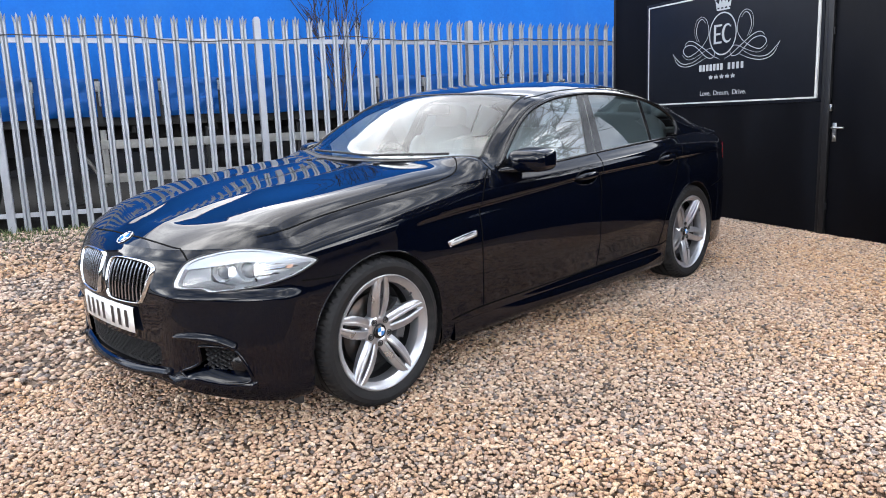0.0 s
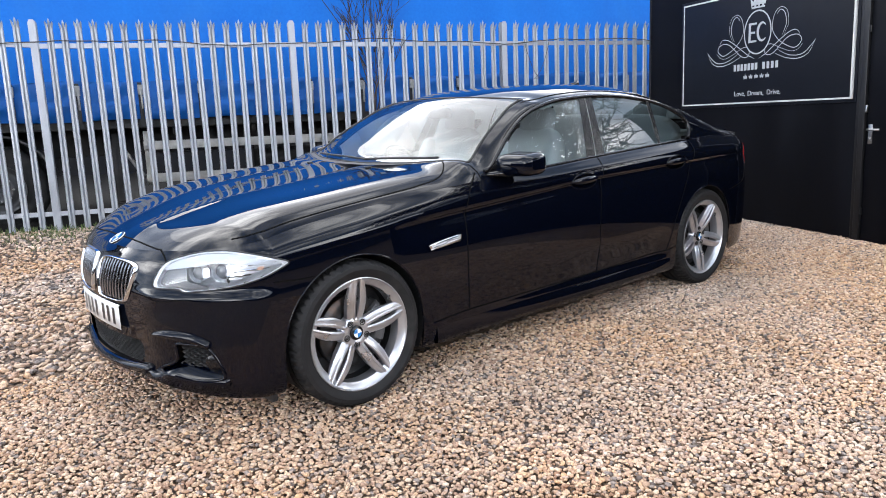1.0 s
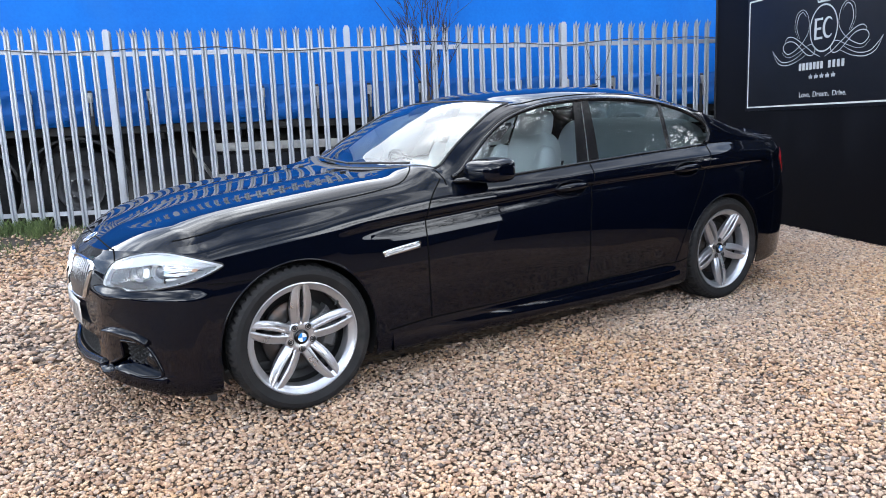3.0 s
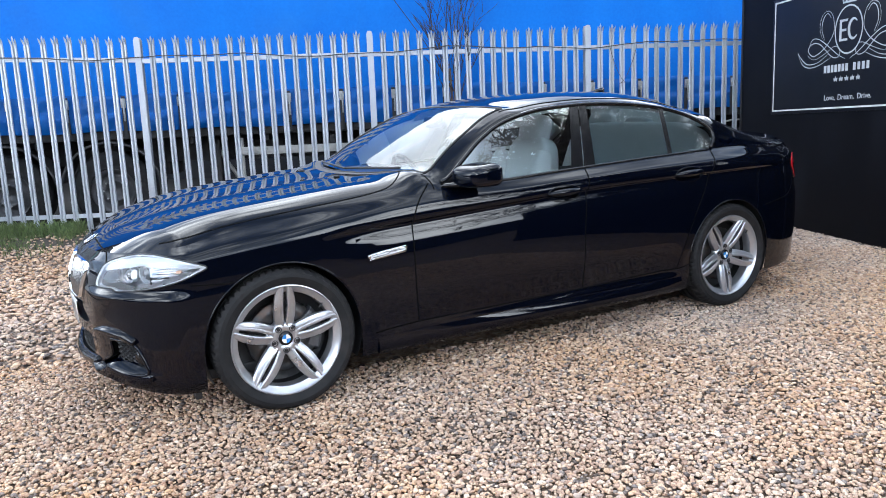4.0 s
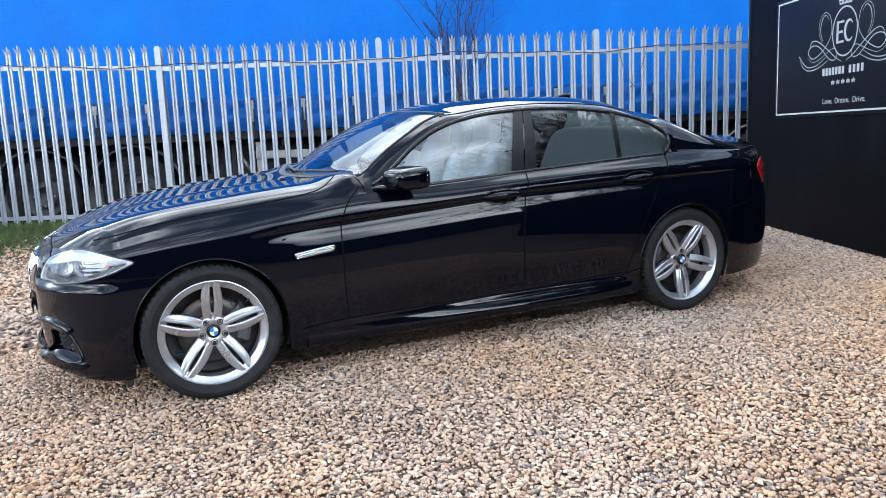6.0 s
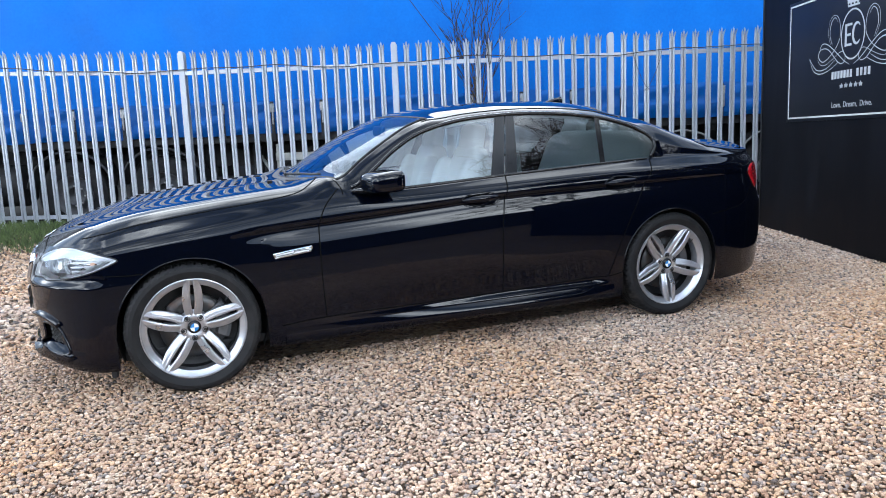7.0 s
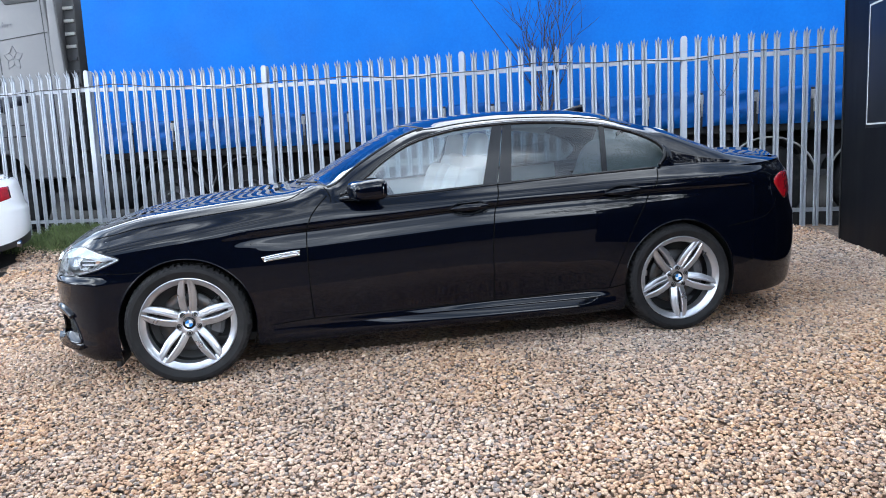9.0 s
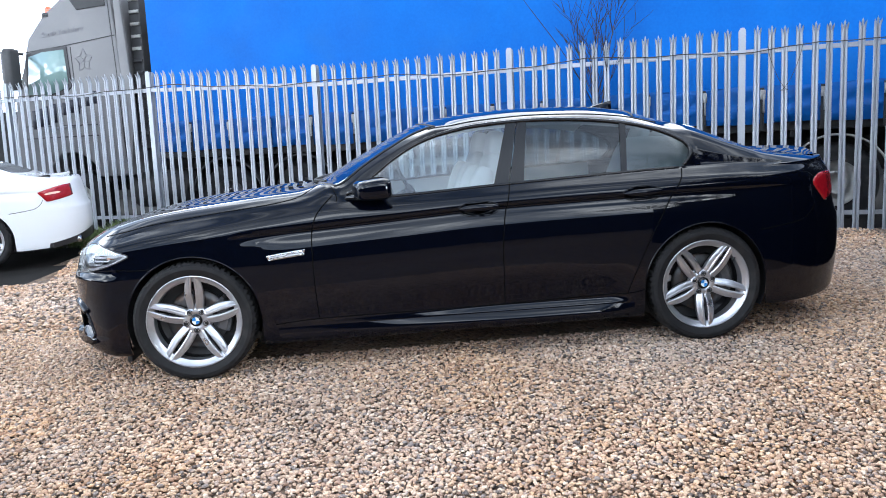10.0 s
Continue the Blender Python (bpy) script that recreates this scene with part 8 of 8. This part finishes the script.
def build_interior(car):
    part("cabin_floor", box_bm(2.1, 1.56, 0.04, (1.75, 0, 0.36), 0.01), M_LINER, car)
    dash = bmesh.new()
    rows = []
    for y in np.linspace(-0.74, 0.74, 17):
        k = 1 - (abs(y) / 0.8) ** 4
        hood = 0.03 * math.exp(-((y - 0.36) / 0.16) ** 2)
        rows.append([dash.verts.new((0.66 + 0.12 * (y / 0.74) ** 2, y, 0.965)), dash.verts.new((1.0, y, 0.985 + 0.02 * k + hood)), dash.verts.new((1.14, y, 0.965 + 0.015 * k + hood)), dash.verts.new((1.18, y, 0.88)), dash.verts.new((1.10, y, 0.62)), dash.verts.new((1.05, y, 0.40))])
    for a, b in zip(rows, rows[1:]):
        for k in range(5):
            dash.faces.new((a[k], b[k], b[k + 1], a[k + 1]))
    bmesh.ops.recalc_face_normals(dash, faces=dash.faces[:])
    part("dashboard", dash, M_DASH, car, "dark dashboard")
    part("centre_console", box_bm(1.0, 0.24, 0.30, (1.55, 0, 0.52), 0.03), M_LEATHER, car)
    # steering wheel on the far side
    wheel_pts = []
    rot = pose(1.30, 0.36, 0.90, 0, -28, 0)
    for a in np.linspace(0, 2 * math.pi, 36, endpoint=False):
        wheel_pts.append(rot @ Vector((0, 0.185 * math.cos(a), 0.185 * math.sin(a))))
    sw = part("steering_wheel", tube_bm(wheel_pts, 0.015, 10, closed=True), M_BLACK, car)
    hubp = super_bm(0.03, 0.07, 0.06, 0.7)
    hubp.transform(rot)
    part("steering_hub", hubp, M_BLACK, sw)
    for a in (0.1, math.pi - 0.1, -math.pi / 2):
        part("wheel_spoke", tube_bm([rot @ Vector((0, 0.05 * math.cos(a), 0.05 * math.sin(a))), rot @ Vector((0, 0.18 * math.cos(a), 0.18 * math.sin(a)))], 0.014, 8), M_BLACK, sw)
    part("steering_column", tube_bm([(1.28, 0.36, 0.89), (1.08, 0.36, 0.80)], 0.04, 12), M_BLACK, sw)
    # front seats
    def seat(y):
        base = super_bm(0.27, 0.26, 0.085, 0.5)
        base.transform(pose(1.44, y, 0.58, 0, -8, 0))
        s = part("front_seat", base, M_LEATHER, car, "oyster leather front seat")

        def back_shape(p):
            k = (p.z + 0.33) / 0.66
            return Vector((p.x + 0.02 * math.sin(k * 3.1), p.y * (1 - 0.22 * k ** 2), p.z))
        bk = super_bm(0.075, 0.255, 0.33, 0.45, 28, 16, back_shape)
        bk.transform(pose(1.72, y, 0.85, 0, 17, 0))
        part("backrest", bk, M_LEATHER, s)
        for q in (-1, 1):
            bolster = super_bm(0.075, 0.05, 0.27, 0.6)
            bolster.transform(pose(1.645, y + q * 0.215, 0.83, 0, 17, 0))
            part("bolster", bolster, M_LEATHER, s)
        hr = super_bm(0.055, 0.125, 0.095, 0.55)
        hr.transform(pose(1.815, y, 1.205, 0, 12, 0))
        part("headrest", hr, M_LEATHER, s)
        for q in (-0.05, 0.05):
            part("headrest_post", tube_bm([(1.79, y + q, 1.08), (1.81, y + q, 1.17)], 0.007, 6), M_CHROME, s)
    seat(-0.37)
    seat(0.37)
    bench = super_bm(0.27, 0.66, 0.09, 0.35)
    bench.transform(pose(2.58, 0, 0.62, 0, -6, 0))
    rs = part("rear_seat", bench, M_LEATHER, car, "oyster leather rear bench")
    bk = super_bm(0.09, 0.68, 0.33, 0.35)
    bk.transform(pose(2.90, 0, 0.88, 0, 22, 0))
    part("rear_backrest", bk, M_LEATHER, rs)
    for y in (-0.40, 0.0, 0.40):
        hr = super_bm(0.055, 0.13, 0.075, 0.55)
        hr.transform(pose(3.02, y, 1.195 if y else 1.16, 0, 16, 0))
        part("rear_headrest", hr, M_LEATHER, rs)
    part("parcel_shelf", box_bm(0.40, 1.36, 0.03, (3.16, 0, 1.055), 0.01), M_LINER, car)
    # headliner under the roof, door cards
    bm = bmesh.new()
    rows = []
    for u in np.linspace(1.50, 2.62, 16):
        sec = upper_section(u)
        k = sum(U_ROWS[:2])
        half = [(x, w, z) for x, w, z in sec[k:]][::2]
        rows.append([bm.verts.new((x, -w * 0.985, z - 0.028)) for x, w, z in half] + [bm.verts.new((x, w * 0.985, z - 0.028)) for x, w, z in half[::-1][1:]])
    for a, b in zip(rows, rows[1:]):
        for i in range(len(a) - 1):
            bm.faces.new((a[i], a[i + 1], b[i + 1], b[i]))
    part("headliner", bm, M_LINER, car, "pale headliner")
    for x0, x1 in ((0.95, 1.80), (1.86, 2.75)):
        bm = bmesh.new()
        rows = []
        for x in np.linspace(x0, x1, 10):
            z1 = shoulder_z(x) + 0.004
            rows.append([bm.verts.new((x, -0.80, 0.40)), bm.verts.new((x, -0.76, 0.66)), bm.verts.new((x, -0.775, 0.76)), bm.verts.new((x, -0.815, z1 - 0.03)), bm.verts.new((x, -0.835, z1))])
        for a, b in zip(rows, rows[1:]):
            for k in range(4):
                bm.faces.new((a[k], b[k], b[k + 1], a[k + 1]))
        both("door_card", bm, M_LEATHER, car, "oyster door card")
    # rear-view mirror
    rv = super_bm(0.02, 0.11, 0.035, 0.5)
    rv.transform(Matrix.Translation((1.30, 0.0, 1.28)))
    part("rear_view_mirror", rv, M_BLACK, car)


saloon = build_car()


# ---- white car beyond the bonnet ----
def build_white_car():
    turn = pose(0, 0, 0, 0, 0, 13)
    k = Matrix.Diagonal((0.99, 1.0, 0.99, 1))
    wheel_at = Vector((-3.665, 4.00, 0))
    off = turn @ k @ Vector((AXLE, -0.86, 0))
    at = wheel_at - off
    at.z = ground_z(wheel_at.x, wheel_at.y)
    car = thing("white_car", "white parked car with red tail lamps beside the fence", "car", Matrix.Translation(at) @ turn @ pose(0, 0, 0, 1.2, -0.9, 0) @ k)
    mats = {"windscreen": M_BLACK_GLOSS, "rear_window": M_BLACK_GLOSS, "scuttle": M_BLACK, "side_glass": M_BLACK_GLOSS, "window_frame": M_BLACK_GLOSS}
    for (name, side), data in CAR_SHELL.panels.items():
        panel_object(name, data, mats.get(name, M_WHITE_PAINT), car)
    for xc in (0.0, AXLE):
        both("inner_panel", box_bm(0.95, 0.02, 0.75, (xc, -0.52, 0.50)), M_BLACK, car)
        bm = bmesh.new()
        rows = []
        for a in np.linspace(-0.42, math.pi + 0.42, 30):
            x, z = xc - ARCH_R * math.cos(a), HUB_Z + ARCH_R * math.sin(a)
            w = flank(min(max(x, X_FRONT), X_REAR), max(z, 0.2))
            rows.append([bm.verts.new((x, -w + 0.002, z)), bm.verts.new((xc + (x - xc) * 1.04, -0.50, HUB_Z + (z - HUB_Z) * 1.04))])
        for a, b in zip(rows, rows[1:]):
            bm.faces.new((a[0], b[0], b[1], a[1]))
        both("arch_liner", bm, M_BLACK, car)
    part("floor_pan", box_bm(4.2, 1.60, 0.05, (1.62, 0, 0.21), 0.01), M_BLACK, car)
    part("nose_cover", box_bm(0.10, 1.1, 0.50, (-0.62, 0, 0.48), 0.03), M_BLACK, car)
    tl = [(1.975, 0.868), (1.985, 0.880), (2.10, 0.915), (2.25, 0.945), (2.42, 0.955), (2.44, 0.94), (2.44, 0.83), (2.43, 0.815), (2.28, 0.790), (2.12, 0.766), (2.06, 0.760), (2.045, 0.768)]
    both("tail_lamp", patch_bm(tl, from_rear_corner, 0.006, bulge=0.006, rings=5, rim=0.003), M_RED_LENS, car, "red tail lamp")
    both("reversing_lamp", patch_bm([(2.05, 0.84), (2.06, 0.862), (2.20, 0.875), (2.22, 0.855)], from_rear_corner, 0.016, rings=2), M_AMBER, car)
    for pts in ([(2.840, 1.022), (2.726, 0.830), (2.517, 0.412), (2.481, 0.318)], [(3.30, 0.645), (3.559, 0.680), (3.640, 0.735), (3.665, 0.785)]):
        both("shut_line", ribbon_bm(pts, from_side, 0.006), M_GAP, car)
    both("diffuser", strip_rear(), M_BLACK, car, "dark lower bumper insert")
    for y in (-0.52, 0.52):
        q = lathe_bm([(0.034, 0.0), (0.040, 0.004), (0.040, 0.14), (0.034, 0.14)], 20, axis="x")
        q.transform(Matrix.Translation((3.86, y, 0.25)))
        part("exhaust_tip", q, M_DARK_CHROME, car)
    bm = bmesh.new()
    rows = []
    for y in np.linspace(-0.62, 0.62, 19):
        e, _ = on_body(*from_top(3.80 - 0.10 * (y / 0.62) ** 2, abs(y)))
        rows.append([bm.verts.new((e.x - 0.16, y, e.z + 0.004)), bm.verts.new((e.x - 0.02, y, e.z + 0.030)), bm.verts.new((e.x + 0.05, y, e.z + 0.034)), bm.verts.new((e.x + 0.04, y, e.z - 0.01))])
    for u, v in zip(rows, rows[1:]):
        for i in range(3):
            bm.faces.new((u[i], v[i], v[i + 1], u[i + 1]))
    bmesh.ops.recalc_face_normals(bm, faces=bm.faces[:])
    part("boot_lip", bm, M_WHITE_PAINT, car)
    build_wheel(car, 0.0, -TRACK, 30)
    build_wheel(car, AXLE, -TRACK, 50)
    build_wheel(car, 0.0, TRACK, 60, 1)
    build_wheel(car, AXLE, TRACK, 20, 1)
    return car


def strip_rear():
    """Dark lower insert of the rear bumper, from the corner to the middle."""
    bm = bmesh.new()
    rows = []
    for th in np.linspace(0.0, 1.15, 20):
        z0, z1 = tail_bottom(th), 0.36 - 0.10 * th
        a, b = tail(th, z0), tail(th, z1)
        rows.append([bm.verts.new((a[0] + 0.003, -a[1] - 0.003, z0 - 0.01)), bm.verts.new((b[0] + 0.004, -b[1] - 0.004, z1))])
    for u, v in zip(rows, rows[1:]):
        bm.faces.new((u[0], v[0], v[1], u[1]))
    bmesh.ops.recalc_face_normals(bm, faces=bm.faces[:])
    return bm


white_car = build_white_car()
